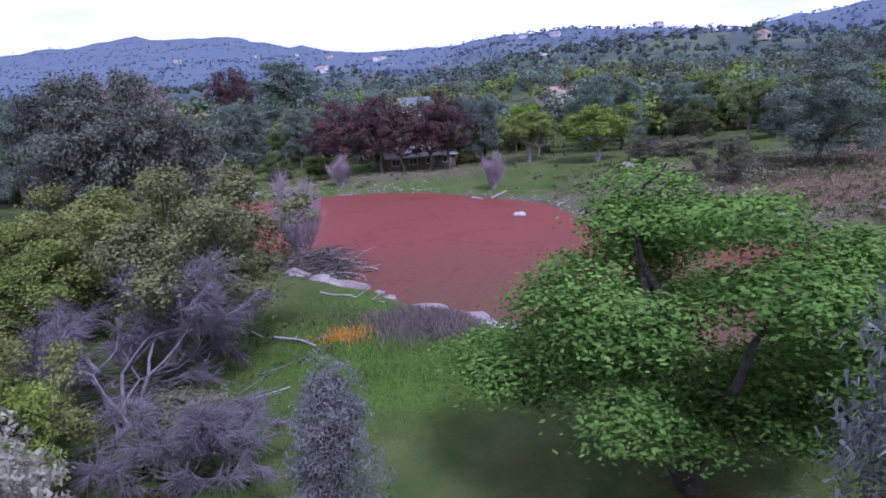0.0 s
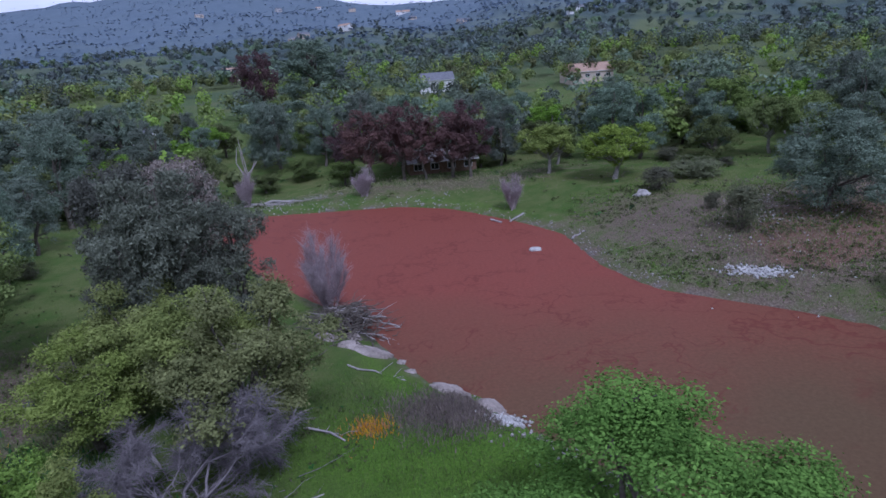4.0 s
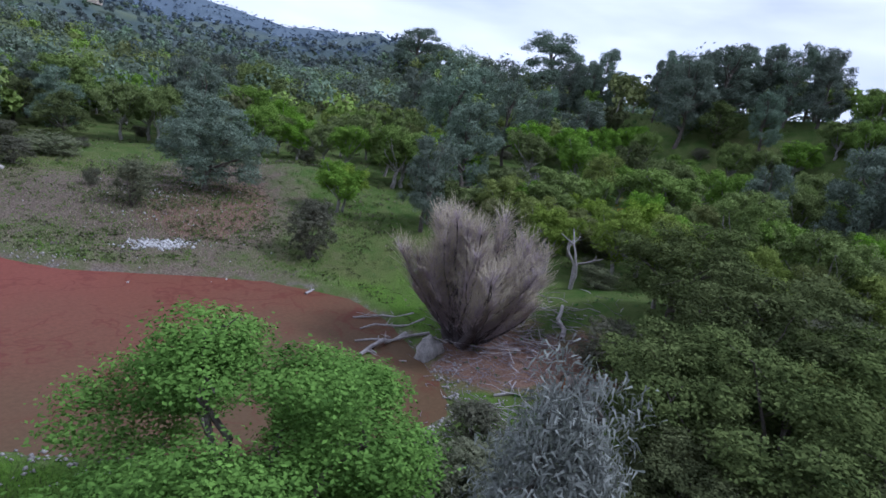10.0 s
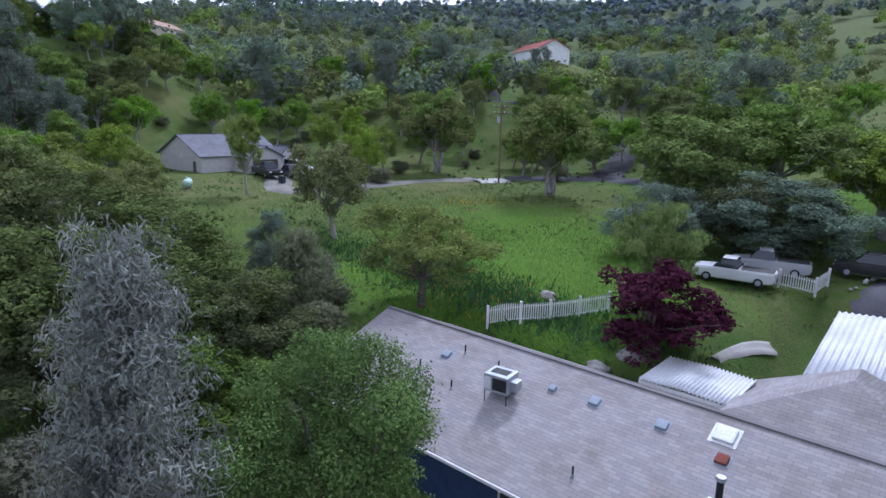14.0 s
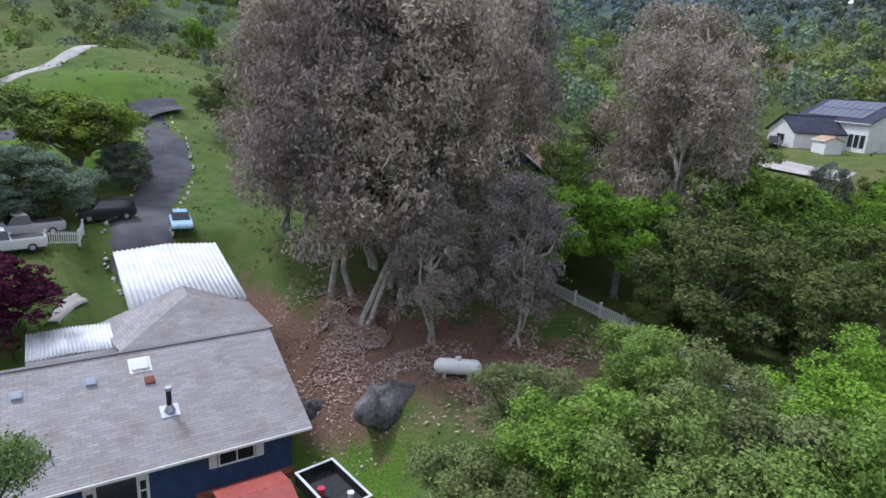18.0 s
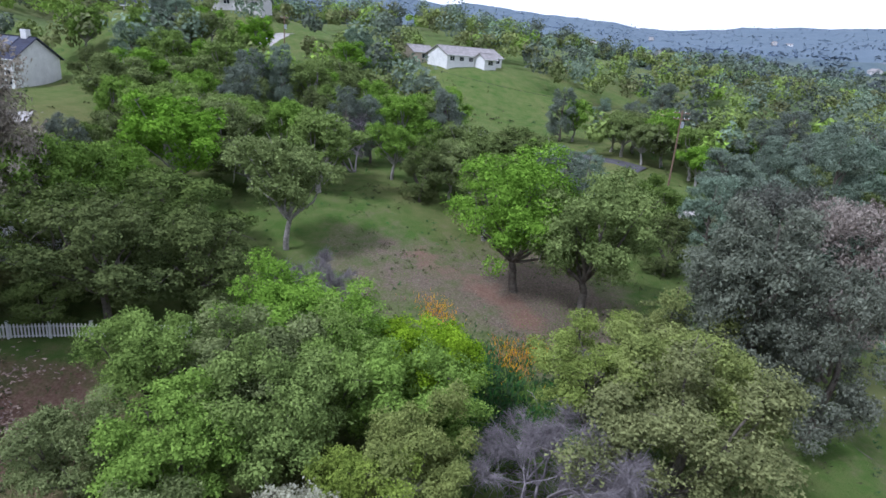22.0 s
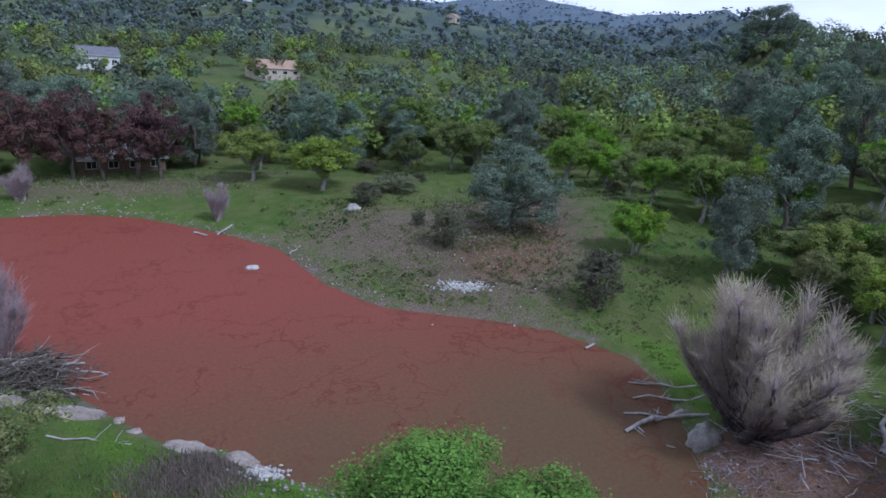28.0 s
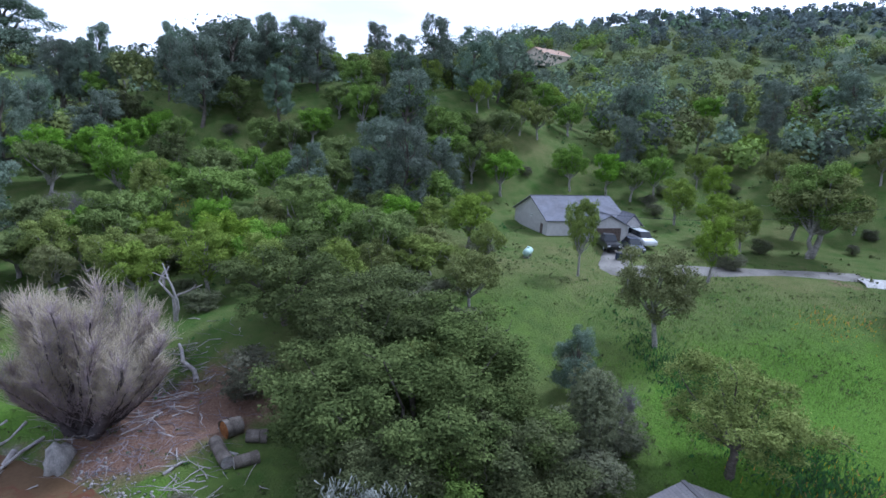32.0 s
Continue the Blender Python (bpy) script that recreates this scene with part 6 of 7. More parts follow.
def log(name, label, a, b, r0, r1, material=DEAD_WOOD, stubs=3, seed=1, lift=.6):
    """A fallen trunk with broken stubs, from a to b in x, y."""
    r = np.random.default_rng(seed)
    za, zb = max(terrain_z(*a), .0), max(terrain_z(*b), .0)
    m = thing(name, pose(a[0], a[1], za), label, "log", "fallen logs")
    A, B = np.array([0, 0, r0 * lift]), np.array([b[0] - a[0], b[1] - a[1], zb - za + r1 * lift])
    segs = []
    limb_to(segs, r, A, B, r0, r1, .02)
    v, f = tubes(segs, 8)
    link("trunk", fast_mesh("trunk", v, f, smooth_shade=True), material, m)
    for k in range(stubs):
        p = A + (B - A) * r.uniform(.3, .95)
        s2 = []
        limb_to(s2, r, p, p + r.normal(0, 1, 3) * (.7, .7, .35) * np.linalg.norm(B - A) * .22 + (0, 0, .25), r1 * .7, .015)
        v, f = tubes(s2, 5)
        link("branch", fast_mesh("branch", v, f, smooth_shade=True), material, m)
    return m


LOGS = [((30.5, 33.8), (32, 34.2), .12), ((6.3, 75.3), (7.6, 73.7), .16), ((-30.3, 95.5), (-22.9, 95.8), .2), ((-28.3, 94.5), (-24.4, 93.9), .14), ((14.4, 64.1), (16.1, 65.5), .12), ((10.7, 75.5), (8.6, 73.8), .14), ((30, 23.4), (24.5, 23.5), .2), ((30.9, 22), (26.1, 25.2), .12), ((32.9, 23.7), (28.3, 26.4), .11), ((33.4, 25), (29.7, 28.2), .1)]
LOGS += [((-6.4, 45.2), (-4.5, 43.4), .1), ((-9.2, 46.4), (-5.8, 45.7), .16), ((-8.4, 44.5), (-6.4, 41.4), .15), ((-10.7, 47.6), (-7.9, 44.1), .18), ((-10.8, 30.2), (-7, 27.5), .09), ((-7.9, 36.3), (-3.8, 34), .07), ((25.1, 13.9), (27, 11.4), .1), ((25.8, 9.7), (29.5, 14.9), .12), ((34.4, 13.1), (39.1, 14.9), .2), ((-14.4, 23.2), (-9.5, 20.5), .12), ((-19.5, 28.7), (-14.4, 23.7), .14), ((-13.3, 21.1), (-7.6, 23.3), .08), ((52.3, 27.4), (59.3, 25.3), .2), ((37.2, 19.5), (41.7, 21.9), .16)]
for k, (a, b, r0) in enumerate(LOGS ):
    log("fallen_log", "bleached fallen log with broken branches", a, b, r0, r0 * .6, seed=k)


def big_trunks():
    """Sawn sections of a huge trunk, one of them hollow."""
    for k, (x, y, rz, ln, rad, hollow) in enumerate([(25.9, 10.7, 20, 2.8, .42, False), (28.3, 10.2, -60, 1.2, .62, True), (27.2, 8.6, 80, 1.3, .45, False), (24.8, 9.2, 110, 1.5, .4, False)]):
        t = thing("trunk_section", ground_pose(x, y, rz, rad * .85), "hollow sawn trunk section with a rusty core" if hollow else "thick sawn grey trunk section lying on the ground", "log", "trunk sections")
        v, f = tubes([((-ln / 2, 0, 0), (-ln / 6, .03, .02), rad * 1.06, rad), ((-ln / 6, .03, .02), (ln / 2, 0, 0), rad, rad * .96)], 18)
        link("bark", fast_mesh("bark", v, f, smooth_shade=True), BARK_GREY, t)
        for s in (-1, 1):
            bm = bmesh.new()
            rod(bm, (s * (ln / 2 - .06), 0, 0), (s * (ln / 2 - .02), 0, 0), rad * .95, sides=18)
            part("cut_face", bm, RUST_WOOD if hollow else DEAD_WOOD, t)


BARK_GREY = rough_material("grey trunk bark", (.1, .085, .07), (.24, .21, .18), 2, 16, .95, .1, .6)
RUST_WOOD = rough_material("rusty rotten wood", (.16, .06, .02), (.38, .18, .07), 3, 16, .95, .1, .6)
big_trunks()


def brush(label, cx, cy, rx, ry, count, length, material, seed, pile=.5, thick=.025):
    """A heap of dead sticks."""
    r = np.random.default_rng(seed)
    segs = []
    for k in range(count):
        u = r.normal(0, .5, 2)
        x, y = cx + u[0] * rx, cy + u[1] * ry
        if shore_distance(np.array([x]), np.array([y]))[0] < -1.5:
            continue
        z = max(terrain_z(x, y), 0) + r.uniform(0, pile) * math.exp(-(u[0] ** 2 + u[1] ** 2) * 2)
        a, ln = r.uniform(0, 6.28), length * r.uniform(.4, 1.5)
        p = np.array([x, y, z + .05])
        for s in range(3):
            q = p + np.array([math.cos(a), math.sin(a), r.normal(.02, .16)]) * ln / 3
            segs.append((tuple(p), tuple(q), thick * (1 - s * .25), thick * (.75 - s * .25)))
            p, a = q, a + r.normal(0, .4)
    v, f = tubes(segs, 4)
    return tagged(link("brushwood", fast_mesh("brushwood", v, f), material), label, "brushwood", kind="stuff")


brush("tangled grey brushwood under the willow", 32, 16.2, 8, 6, 520, 1.8, TWIG_GREY, 1)
brush("bleached sticks strewn under the willow", 32.6, 15.9, 9, 6, 90, 2.2, DEAD_WOOD, 2, thick=.05)
brush("dark tangled dead branches on the western shore", -8.4, 45, 3.2, 4.4, 700, 1.9, BARK, 3, 1.7, .045)
brush("bleached dead branches on the western shore", -8.4, 45, 3.2, 4, 60, 2.4, DEAD_WOOD, 4, 1.3, .05)
brush("bleached branches on the bank", 21.4, 11.6, 4.5, 2.5, 60, 1.8, DEAD_WOOD, 5, .3, .045)
brush("dead branches below the bare trees", -15.5, 22.2, 7, 4, 260, 2.2, TWIG_GREY, 6, .8)
brush("driftwood on the northern shore", -25.3, 94.4, 10, 2, 120, 1.8, DEAD_WOOD, 7, .2, .04)
brush("dry sticks at the foot of the pine", 8.2, 6.2, 5, 4, 200, 1.6, TWIG_GREY, 8, .5)


# ---- ground plants ----
def sward(name, label, category, count, size, material, seed, place, up=1.0, slim=.35):
    """Upright blades and small leaves close over the ground."""
    r = np.random.default_rng(seed)
    xy = place(r, count)
    z = ground_height(xy[:, 0], xy[:, 1])
    n = len(xy)
    a = r.uniform(0, 6.28, n)
    w = size * slim * r.uniform(.5, 1.2, n)
    hgt = size * up * r.uniform(.6, 1.6, n)
    lean = r.normal(0, .35, (n, 2)) * hgt[:, None]
    base = np.stack([xy[:, 0], xy[:, 1], z - .03], 1)
    d = np.stack([np.cos(a) * w * .5, np.sin(a) * w * .5, np.zeros(n)], 1)
    top = base + np.stack([lean[:, 0], lean[:, 1], hgt], 1)
    verts = np.stack([base - d, base + d, top], 1).reshape(-1, 3)
    me = fast_mesh(name, verts, np.arange(3 * n).reshape(-1, 3), r.random(n))
    return tagged(link(name, me, material), label, category, kind="stuff")


def disc(cx, cy, rx, ry):
    """Spots on dry land, thick in the middle and thin at the rim."""
    def place(r, count):
        xy = np.empty((0, 2))
        while len(xy) < count:
            p = r.normal(0, .5, (count * 2, 2)) * (rx, ry) + (cx, cy)
            xy = np.concatenate([xy, p[shore_distance(p[:, 0], p[:, 1]) > .8]])
        return xy[:count]
    return place


GRASS = leaf_material("grass blade", (.07, .13, .025), (.19, .29, .06), .3, True)
DRY_GRASS = leaf_material("dry grass blade", (.2, .17, .1), (.46, .41, .29), .25, True)
WEED = leaf_material("dark green weed", (.03, .085, .03), (.09, .19, .06), .3, True)
FLOWER = leaf_material("orange flower", (.55, .22, .01), (.8, .45, .03), .3, True)
GREY_SCRUB = leaf_material("grey dry scrub", (.13, .105, .09), (.31, .26, .22), .2, True)
LITTER = leaf_material("fallen bark and leaf litter", (.2, .12, .09), (.56, .43, .36), .1, True)
sward("grass", "green spring grass on the lawn by the pond", "grass", 34000, .16, GRASS, 1, disc(-3.5, 23.8, 14, 12))
sward("grass", "green spring grass in the meadow", "grass", 34000, .2, GRASS, 2, disc(27.7, -34.7, 24, 22))
sward("grass", "dry tufts on the eastern bank", "grass", 16000, .16, DRY_GRASS, 3, disc(31.7, 52.4, 15, 20), .9, .5)
sward("grass", "green tufts on the eastern bank", "grass", 16000, .17, GRASS, 4, disc(30.4, 54.2, 18, 26), .9, .5)
sward("grass", "dry tufts on the northern bank", "grass", 9000, .2, DRY_GRASS, 5, disc(-5.9, 97.5, 36, 8), .9, .5)
sward("grass", "dry and green grass on the western slope", "grass", 20000, .16, GRASS, 6, disc(-31.9, 31, 18, 14))
sward("grass", "grass under the trees round the house", "grass", 16000, .16, GRASS, 7, disc(10.4, -2.5, 15, 9))
sward("weeds", "dark green weeds along the ditch", "weeds", 8000, .3, WEED, 8, disc(19.2, -24.6, 16, 3), 1.0, .6)
sward("weeds", "dark green weeds on the slope", "weeds", 6000, .28, WEED, 9, disc(-24.2, 22.5, 7, 4.5), 1.0, .6)
sward("scrub", "grey dry scrub along the western shore", "scrub", 9000, .22, GREY_SCRUB, 10, disc(-.9, 29.8, 3.8, 2.6), 1.3, .3)
sward("scrub", "grey dry scrub on the eastern bank", "scrub", 3000, .24, GREY_SCRUB, 11, disc(35.8, 59.2, 14, 9), 1.0, .5)
def litter(label, material, seed, count, place, size):
    """Leaves and bark lying flat on the ground."""
    r = np.random.default_rng(seed)
    xy = place(r, count)
    keep = np.array([noise.noise((x * .35, y * .35, 4)) > -.12 for x, y in xy])
    xy = xy[keep]
    pts = np.concatenate([xy, (ground_height(xy[:, 0], xy[:, 1]) + .2 * r.random(len(xy)))[:, None]], 1)
    v, f = leaves(pts, size, r, .5, corners=3, lay=4)
    return tagged(link("leaf_litter", fast_mesh("leaf_litter", v, f, r.random(len(xy))), material), label, "leaf litter", kind="stuff")


litter("pale bark and leaf litter under the eucalyptus", LITTER, 12, 11000, disc(-19.1, -15.5, 4.5, 8), .24)
litter("fallen leaves by the brick-red path", LITTER, 13, 2500, disc(-25, -6, 5, 5), .22)
for k, (x, y, rx, ry, n) in enumerate([(-5.7, 28.5, 1.4, 1.1, 420), (-35.6, 23, 2.6, 1.4, 500), (-28, 26.3, 2.6, 1.6, 420), (15.5, -24.7, 5, 4, 260), (33.1, -44.2, 5, 5, 220), (75.4, 22.6, 10, 6, 300), (-28.5, 28.4, 1.6, 1.2, 260)]):
    sward("wildflowers", "patch of orange wildflowers in the grass", "flowers", n, .2, FLOWER, 30 + k, disc(x, y, rx, ry), 1.6)


# ---- low wild growth that breaks up the grass ----
def undergrowth(label, material, seed, count, place, size, blades, leaf):
    """Small tufts of leaves close to the ground."""
    r = np.random.default_rng(seed)
    xy = place(r, count)
    n = noise.noise
    xy = xy[np.array([n((x * .12, y * .12, seed)) + .6 * n((x * .5, y * .5, seed)) > .04 for x, y in xy])]
    z = ground_height(xy[:, 0], xy[:, 1])
    k = len(xy)
    big = size * r.uniform(.4, 1.5, k)
    off = r.normal(0, .5, (k, blades, 3)) * big[:, None, None]
    off[:, :, 2] = np.abs(off[:, :, 2]) * .8
    pts = np.concatenate([xy, z[:, None]], 1)[:, None] + off
    v, f = leaves(pts.reshape(-1, 3), leaf, r, .6, corners=3)
    me = fast_mesh("undergrowth", v, f, np.repeat(r.random(k), blades))
    return tagged(link("undergrowth", me, material), label, "undergrowth", kind="stuff")


def ring(lo, hi, yaw0, yaw1):
    """Spots over a sector of the land, off the water, the buildings and the lanes."""
    def place(r, count):
        a, d = np.radians(r.uniform(yaw0, yaw1, count)), np.sqrt(r.uniform(lo * lo, hi * hi, count))
        p = np.stack([d * np.sin(a), d * np.cos(a)], 1)
        keep = shore_distance(p[:, 0], p[:, 1]) > 1.2
        for x0, y0, x1, y1 in ((-15, -34, 18, -3), (-14, -60, -4, -30)):
            keep &= ~((p[:, 0] > x0) & (p[:, 0] < x1) & (p[:, 1] > y0) & (p[:, 1] < y1))
        return p[keep]
    return place


OLIVE_HERB = leaf_material("olive herb", (.05, .07, .025), (.15, .17, .07), .2, True)
undergrowth("low dark herbs in the grass", WEED, 1, 1800, ring(6, 75, 30, 200), .22, 9, .16)
undergrowth("low olive herbs in the grass", OLIVE_HERB, 2, 6000, ring(6, 75, 30, 200), .26, 9, .17)
undergrowth("low dark herbs on the western side", WEED, 3, 1500, ring(8, 70, 200, 350), .22, 9, .16)
undergrowth("low olive herbs on the western side", OLIVE_HERB, 4, 5000, ring(8, 70, 200, 350), .26, 9, .17)
undergrowth("olive scrub over the far meadows", OLIVE_HERB, 5, 5000, ring(70, 150, 0, 360), .5, 8, .4)
undergrowth("dark scrub over the far meadows", WEED, 6, 1200, ring(70, 150, 0, 360), .5, 8, .4)
undergrowth("olive herbs over the eastern bank", OLIVE_HERB, 8, 9000, ring(38, 80, 12, 52), .2, 9, .15)
undergrowth("green herbs over the eastern bank", GRASS, 9, 7000, ring(36, 80, 12, 56), .17, 9, .13)
undergrowth("dry grey scrub on the banks", GREY_SCRUB, 7, 3500, ring(30, 100, 0, 60), .2, 9, .14)


def beside(points, off):
    """Spots along both edges of a lane."""
    def place(r):
        k = r.integers(0, len(points) - 1)
        a, b = Vector((*points[k], 0)), Vector((*points[k + 1], 0))
        p, d = a.lerp(b, r.random()), (b - a).normalized()
        q = p + Vector((d.y, -d.x, 0)) * (off * r.choice((-1, 1)) + r.normal(0, .08))
        return q.x, q.y
    return place


DRIVE = [(-8.3, -32.1), (-7.6, -38), (-9.4, -46), (-13.8, -59.3), (-15.7, -73.1), (-16, -87.1)]
stone_patch("white edging stones along the driveway", 0, 0, 0, 0, 150, .2, WHITE_ROCK, 9, place=beside(DRIVE, 2.8))
stone_patch("pale gravel on the upper eastern bank", 32.8, 59.3, 7, 3, 260, .09, WHITE_ROCK, 10, .9)


# ---- tanks, bins, poles ----
def gas_tank(label, m, length, rad, material):
    t = thing("propane_tank", m, label, "tank")
    bm = bmesh.new()
    bmesh.ops.create_uvsphere(bm, u_segments=20, v_segments=12, radius=rad)
    for v in bm.verts:
        v.co.x += math.copysign(length / 2 - rad, v.co.x) if abs(v.co.x) > 1e-4 else 0
        v.co.z += rad + .22
    for f in bm.faces:
        f.smooth = True
    part("vessel", bm, material, t)
    part("dome", rod(bmesh.new(), (0, 0, rad * 2 + .15), (0, 0, rad * 2 + .38), .2, .16, 14), material, t)
    for x in (-length * .27, length * .27):
        part("saddle", boxed(x - .12, -rad * .7, 0, x + .12, rad * .7, .4), CONCRETE, t)
    return t


gas_tank("white propane tank under the eucalyptus trees", ground_pose(-21.1, -7.3, 146), 2.9, .48, WHITE_PAINT)
gas_tank("pale green propane tank beside the neighbour's house", ground_pose(55.2, -21.1, -35), 2.4, .45, rough_material("pale green enamel", (.42, .58, .5), (.52, .68, .6), 1, 20, .5, .4, .05))


def utility_pole(x, y, high, arms, rz, label="brown wooden utility pole with crossarms"):
    p = thing("utility_pole", ground_pose(x, y, rz), label, "pole", "utility poles")
    part("pole", rod(bmesh.new(), (0, 0, -.5), (0, 0, high), .15, .1, 10), POLE_WOOD, p)
    for k in range(arms):
        z = high - .4 - k * .9
        arm = part("crossarm", boxed(-1.15, -.06, z - .07, 1.15, .06, z + .07, bevel=.01), POLE_WOOD, p)
        for xx in (-1.05, -.45, .45, 1.05):
            part("insulator", rod(bmesh.new(), (xx, 0, z + .07), (xx, 0, z + .24), .05, .04), METAL_WHITE, arm)
    part("transformer", rod(bmesh.new(), (.32, 0, high - 2.6), (.32, 0, high - 1.7), .24, sides=14), METAL_GREY, p)
    return p


POLE_WOOD = rough_material("pole wood", (.14, .085, .06), (.26, .18, .13), 2, 20, .9, .15, .3)
utility_pole(41.2, -59.9, 10.9, 2, 20)
utility_pole(-72.5, 71.8, 11.6, 2, 50)
utility_pole(28.1, -129.8, 10.0, 1, 10)
utility_pole(170.5, -170.1, 9.7, 1, 10)
utility_pole(-132.9, 17.1, 8.5, 1, 40)


# ---- neighbours' houses ----
def neighbour_se():
    h = thing("house", ground_pose(64.1, -32.8, 3) @ Matrix.Diagonal((.8, .8, .85, 1)), "pale grey neighbour house with a slate roof and garage", "house", "neighbour houses")
    gable_block(h, 0, 13, -8, 7, -.6, 2.7, 5.6, "y", ROOF_SLATE, GREY_PAINT)
    gable_block(h, -4, .2, -5.6, 1.2, -.6, 2.55, 4.1, "x", ROOF_SLATE, GREY_PAINT)
    gable_block(h, -2.6, .2, -9.2, -6, -.6, 2.55, 4.0, "x", ROOF_SLATE, GREY_PAINT)
    part("garage_door", boxed(-4.07, -4.6, -.2, -4.005, .2, 2.0), DARK_DOOR, h, "dark brown garage door")
    for k in range(4):
        part("garage_rail", boxed(-4.1, -4.6, .25 + k * .5, -4.06, .2, .29 + k * .5), BLACK, h)
    part("side_door", boxed(1.5, 7.005, -.4, 2.4, 7.06, 1.7), DARK_DOOR, h)
    window(h, pose(-2.62, -7.6, 1.3, 0, 0, 90), 1.5, 1.3)
    window(h, pose(6, 7.02, 2.4), .7, .4)
    return h


DARK_DOOR = rough_material("dark brown door paint", (.1, .075, .06), (.15, .115, .095), 2, 20, .7, .3, .1)
neighbour_se()
car("pickup_truck", "black pickup truck parked before the garage", ground_pose(57.7, -32.8, 170, .12), PAINTS["black"], 5.6, 1.95, 1.85, "pickup", "neighbour's cars")
car("suv_car", "dark car parked before the garage", ground_pose(56.9, -36.1, 165, .12), PAINTS["navy"], 4.7, 1.85, 1.55, "hatch", "neighbour's cars")
car("suv_car", "white off-road car parked beside the house", ground_pose(60, -39.3, 175, .12), PAINTS["white"], 4.9, 1.9, 1.8, "suv", "neighbour's cars")
bn = thing("wheelie_bin", ground_pose(53.2, -32, 20), "dark blue wheeled bin by the drive", "bin")
part("bin_body", boxed(-.3, -.35, .05, .3, .35, .95, bevel=.05), PAINTS["navy"], bn)
part("lid", boxed(-.33, -.38, .95, .33, .4, 1.03, bevel=.03), BLACK, bn)


def solar_house():
    h = thing("house", ground_pose(-111.5, -34.2, 64) @ Matrix.Diagonal((1.15, 1.15, 1.15, 1)), "white neighbour house with a navy roof and solar panels", "house", "neighbour houses")
    gable_block(h, -9, 6, 3, 12, -4, 4.4, 7.2, "x", ROOF_NAVY, WHITE_PAINT)
    gable_block(h, -4, 2, -5, 3.2, -4, 2.6, 4.6, "y", ROOF_NAVY, WHITE_PAINT)
    for i in range(8):
        for j in range(2):
            x0, y0 = -7.6 + i * 1.45, 3.4 + j * 1.9
            z0, z1 = 4.4 + (y0 - 3) / 4.5 * 2.8 + .12, 4.4 + (y0 + 1.8 - 3) / 4.5 * 2.8 + .12
            roof_slab("solar_panel", [(x0, y0, z0), (x0 + 1.38, y0, z0), (x0 + 1.38, y0 + 1.8, z1), (x0, y0 + 1.8, z1)], .05, SOLAR, h)
    part("chimney", boxed(4.2, 7, 6, 5.1, 7.9, 8.2), WHITE_PAINT, h)
    for k in range(3):
        window(h, pose(3 + k * 1.1, 2.98, 1.6), .8, 1.8, BLACK)
    window(h, pose(-1, -5.03, 1.2), 1.6, 1.3, BLACK)
    s = thing("garden_shed", ground_pose(-104.7, -29, 60), "small white shed with a pink roof", "shed")
    gable_block(s, -1.6, 1.6, -1.4, 1.4, -.4, 2.1, 2.7, "x", TAN_SHINGLE, WHITE_PAINT, .2)


SOLAR = paint("solar panel glass", (.02, .03, .07))
solar_house()
car("suv_car", "black car parked on the white drive", ground_pose(-103.5, -36.9, 20, .15), PAINTS["black"], 4.8, 1.9, 1.75, "suv")


def plain_house(x, y, rz, w, d, eave, ridge, roof, wall, label, dz=0.0, windows=3, side=-1):
    h = thing("house", ground_pose(x, y, rz, dz), label, "house", "neighbour houses")
    gable_block(h, -w / 2, w / 2, -d / 2, d / 2, -2, eave, ridge, "x", roof, wall)
    for k in range(windows):
        window(h, pose(-w / 2 + (k + .5) * w / windows, side * (d / 2 + .02), eave * .55, 0, 0, 0 if side < 0 else 180), min(1.8, w / windows * .5), 1.2)
    return h


plain_house(-153, 64.6, 112, 19, 8, 2.4, 4.4, SHINGLE, WHITE_PAINT, "long low white house with a grey roof", windows=6, side=-1)
plain_house(-158.9, 53.1, 112, 7, 6, 2.6, 4.2, SHINGLE, TAN_PAINT, "small open pavilion with a shingle roof", windows=1, side=-1)
plain_house(-148.2, 68.4, 112, 4, 4, 2.4, 3.6, SHINGLE, WHITE_PAINT, "little white outbuilding by the drive", windows=1, side=-1)
plain_house(-181.7, 8.2, 70, 15, 9, 2.8, 4.8, DARK_SHINGLE, GREY_PAINT, "pale grey house with a slate roof on the slope", windows=4, side=-1)
plain_house(-154.5, -11.3, 60, 9, 5, 0.8, 1.9, NAVY_SHINGLE, GREY_PAINT, "low building with a dark panelled roof", windows=1, side=-1)
plain_house(-161.5, -77.9, 60, 18, 9, 2.8, 5, TAN_SHINGLE, TAN_PAINT, "tan house with a brown roof and cypresses", windows=4, side=-1)
plain_house(99.3, -156.5, 150, 20, 10, 2.8, 5.4, RED_ROOF, WHITE_PAINT, "white house with a red roof on the rise", windows=5, side=1)
plain_house(57.5, 225.1, 12, 16, 10, 3.5, 6, TAN_SHINGLE, TAN_PAINT, "tan stucco house with a brown roof in the woods", windows=4, side=-1)
plain_house(3.8, 247.3, 5, 13, 9, 4.5, 7, DARK_SHINGLE, WHITE_PAINT, "white house with a grey gable roof in woods", windows=4, side=-1)
plain_house(0.8, 109.3, 8, 12, 7, 2.3, 3.8, SHINGLE, POLE_WOOD, "low brown house hidden behind russet trees", windows=4, side=-1)
plain_house(-71.2, 151.4, -20, 10, 8, 3, 5.2, DARK_SHINGLE, WHITE_PAINT, "white house half hidden by trees", windows=3, side=-1)
plain_house(-55.3, 61.1, 20, 4, 3, 1.6, 2.4, CONCRETE, TAN_PAINT, "small pale tent-roofed hut in the yard", windows=1, side=-1)
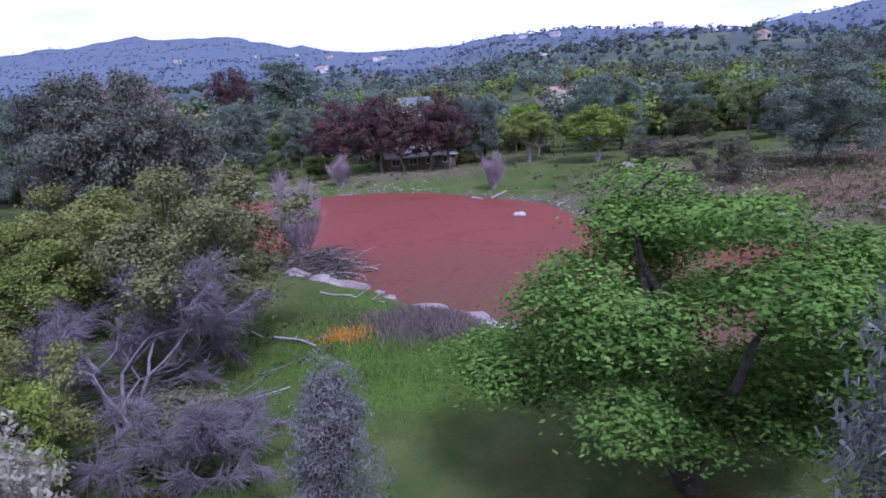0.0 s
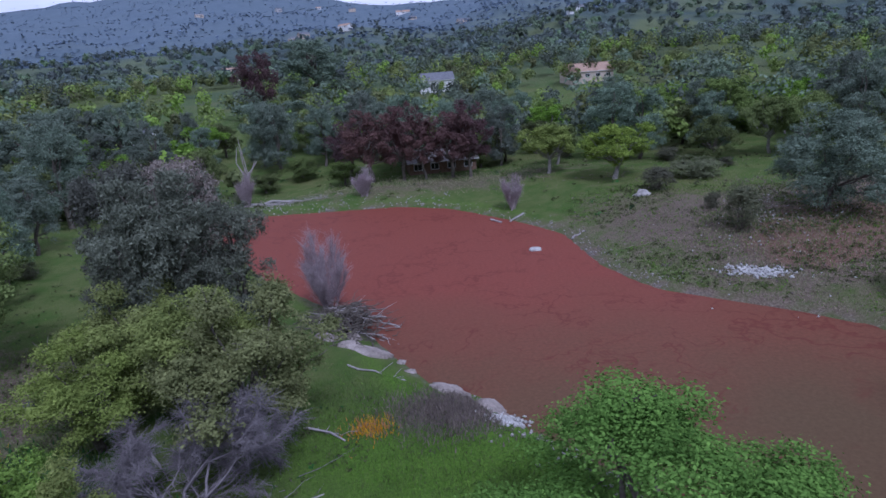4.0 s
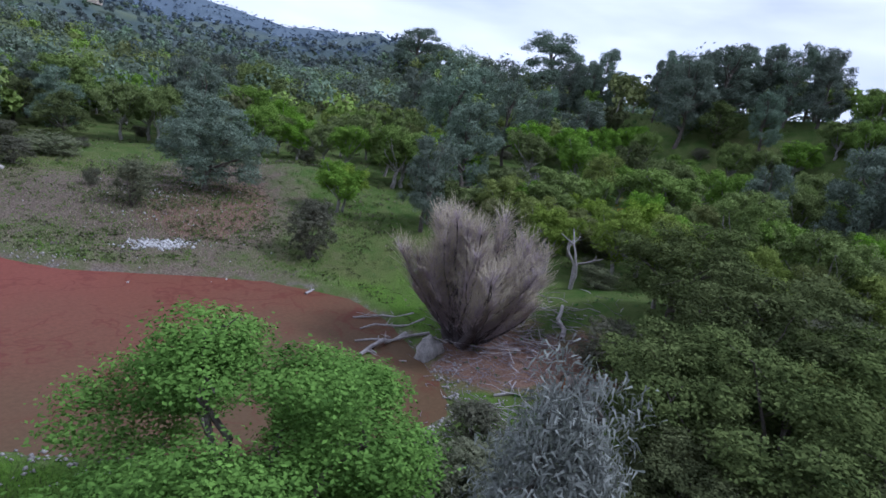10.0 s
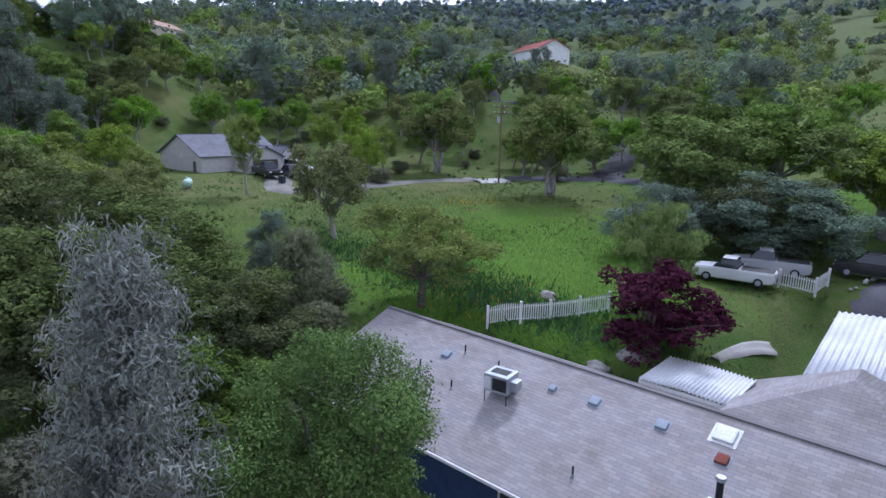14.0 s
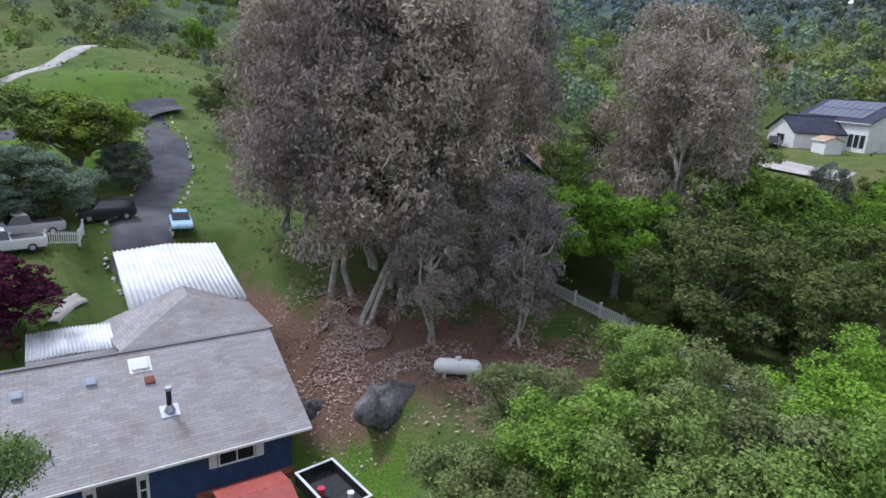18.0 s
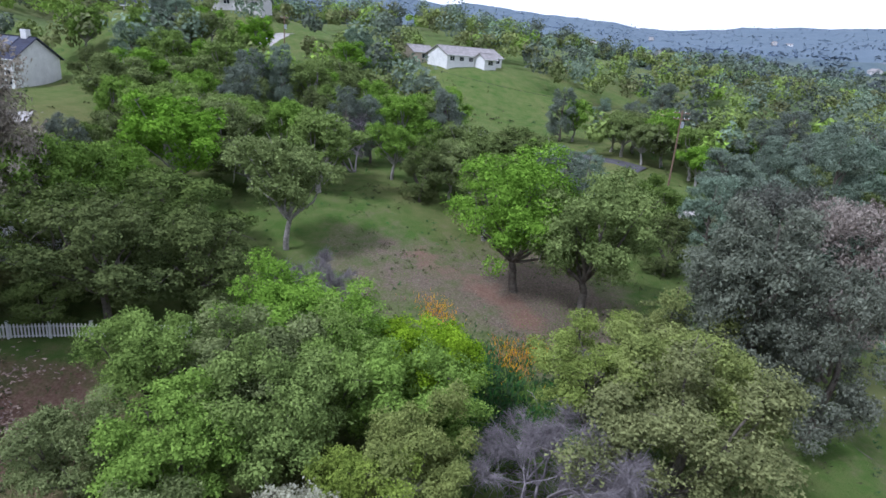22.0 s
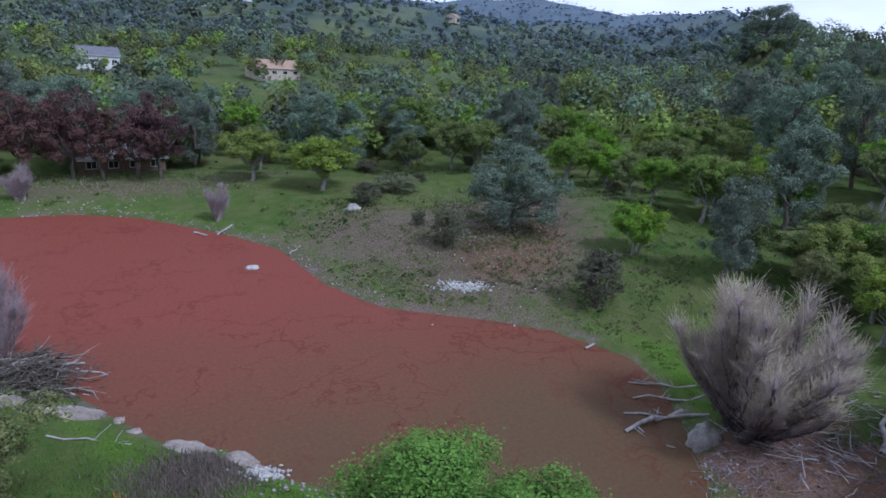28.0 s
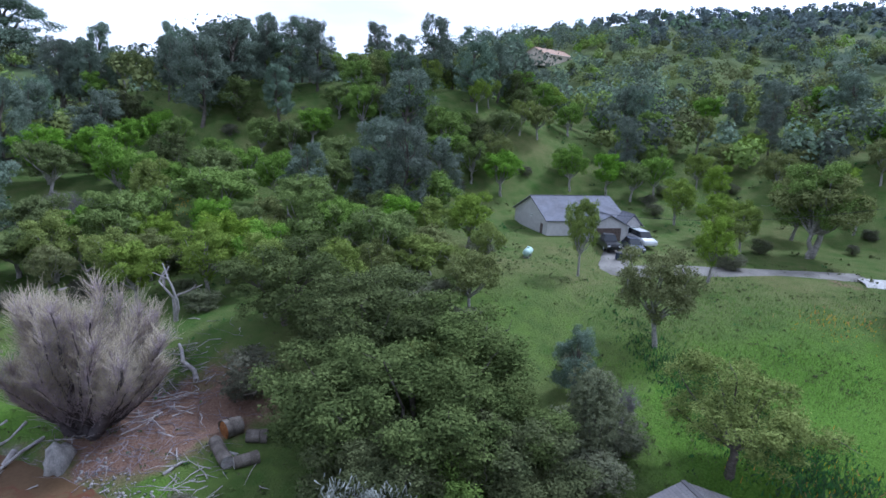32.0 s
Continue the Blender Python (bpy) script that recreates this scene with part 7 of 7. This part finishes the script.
plain_house(-68.4, 90.8, 20, 5, 4, 2, 2.2, BLACK, BLACK, "low dark shed near the far bank", windows=1, side=-1)
plain_house(261.9, -111.7, 120, 22, 10, 3.5, 6, TAN_SHINGLE, TAN_PAINT, "tan house on the skyline of the hill", windows=4, side=1)
plain_house(-33.9, 1435.3, 0, 30, 20, 6, 10, TAN_SHINGLE, WHITE_PAINT, "pale building high on the far hill", windows=3, side=-1)
plain_house(-50.9, -10.5, 60, 9, 6, 2.4, 3.2, METAL_WHITE, WHITE_PAINT, "white metal-roofed outbuilding under the oaks", windows=2, side=-1)


def tan_house():
    """The tall house behind the eucalyptus trees."""
    h = thing("house", ground_pose(-46.8, -33.2, -58), "dark blue house with tan roof and white trim among trees", "house", "neighbour houses")
    gable_block(h, -6, 6, -5, 5, -1, 5.2, 9.4, "y", TAN_SHINGLE, BLUE_PAINT, .6)
    gable_block(h, -13, -5.8, -3, 4, -1, 2.8, 5.2, "x", TAN_SHINGLE, BLUE_PAINT, .5)
    for s in (-1, 1):
        for y in (-5.65, 5.6):
            a, b = Vector((s * 6.6, y, 4.75)), Vector((0, y, 9.35))
            part("barge_board", rod(bmesh.new(), a, b, .13, sides=4), WHITE_PAINT, h)
    for k in (-2.5, 2.5):
        window(h, pose(k, 5.03, 3.2, 0, 0, 180), 1.4, 1.4)
        window(h, pose(k, 5.03, .9, 0, 0, 180), 1.4, 1.4)
    window(h, pose(0, 5.03, 5.6, 0, 0, 180), 1.0, 1.0)
    part("corner_trim", boxed(5.9, 4.9, -1, 6.06, 5.06, 4.5), WHITE_PAINT, h)
    part("corner_trim", boxed(-6.06, 4.9, -1, -5.9, 5.06, 4.5), WHITE_PAINT, h)


tan_house()


# ---- small houses dotted over the far hills ----
def far_house(x, y, rz, w, roof, wall):
    z = terrain_z(x, y) + noise.fractal((x * .004, y * .004, 7), 1, 2, 4) * 26 * float(smooth(250, 900, math.hypot(x, y)))
    h = thing("house", pose(x, y, z + 3, 0, 0, rz), "small pale house among trees on the far hill", "house", "far houses")
    gable_block(h, -w / 2, w / 2, -5, 5, -4, 3.2, 5.6, "x", roof, wall)
    for k in (-1, 1):
        window(h, pose(k * w * .25, -5.03, 1.4), 1.8, 1.5)


spots = random.Random(17)
for k in range(34):
    a, r = radians(spots.uniform(-62, 34)), spots.uniform(420, 1900)
    far_house(r * math.sin(a), r * math.cos(a), spots.uniform(-40, 40), spots.uniform(11, 19), spots.choice((SHINGLE, TAN_SHINGLE, DARK_SHINGLE)), spots.choice((WHITE_PAINT, TAN_PAINT, GREY_PAINT)))


# ---- wires between the poles ----
def wire(a, b, sag):
    n, a, b = 16, np.array(a), np.array(b)
    side = np.cross(b - a, (0, 0, 1))
    side = side / np.linalg.norm(side) * .022
    v = [a + (b - a) * k / n - (0, 0, sag * 4 * (k / n) * (1 - k / n)) + o for k in range(n + 1) for o in (side, (0, 0, .022), -side, (0, 0, -.022))]
    f = [(4 * k + i, 4 * k + (i + 1) % 4, 4 * k + 4 + (i + 1) % 4, 4 * k + 4 + i) for k in range(n) for i in range(4)]
    return tagged(link("power_line", fast_mesh("power_line", v, f), BLACK), "thin dark power line hung between poles", "wire", "power lines")


wire((40.9, -59.5, 15.5), (28.3, -129.5, 24.3), 2.2)
wire((40.9, -59.5, 15.3), (28.3, -129.5, 24.1), 2.2)
wire((40.9, -59.5, 15.5), (63.5, -32.8, 10.4), 1.5)
wire((-73.2, 72.3, 14.8), (-133.4, 17.4, 25.9), 2.5)
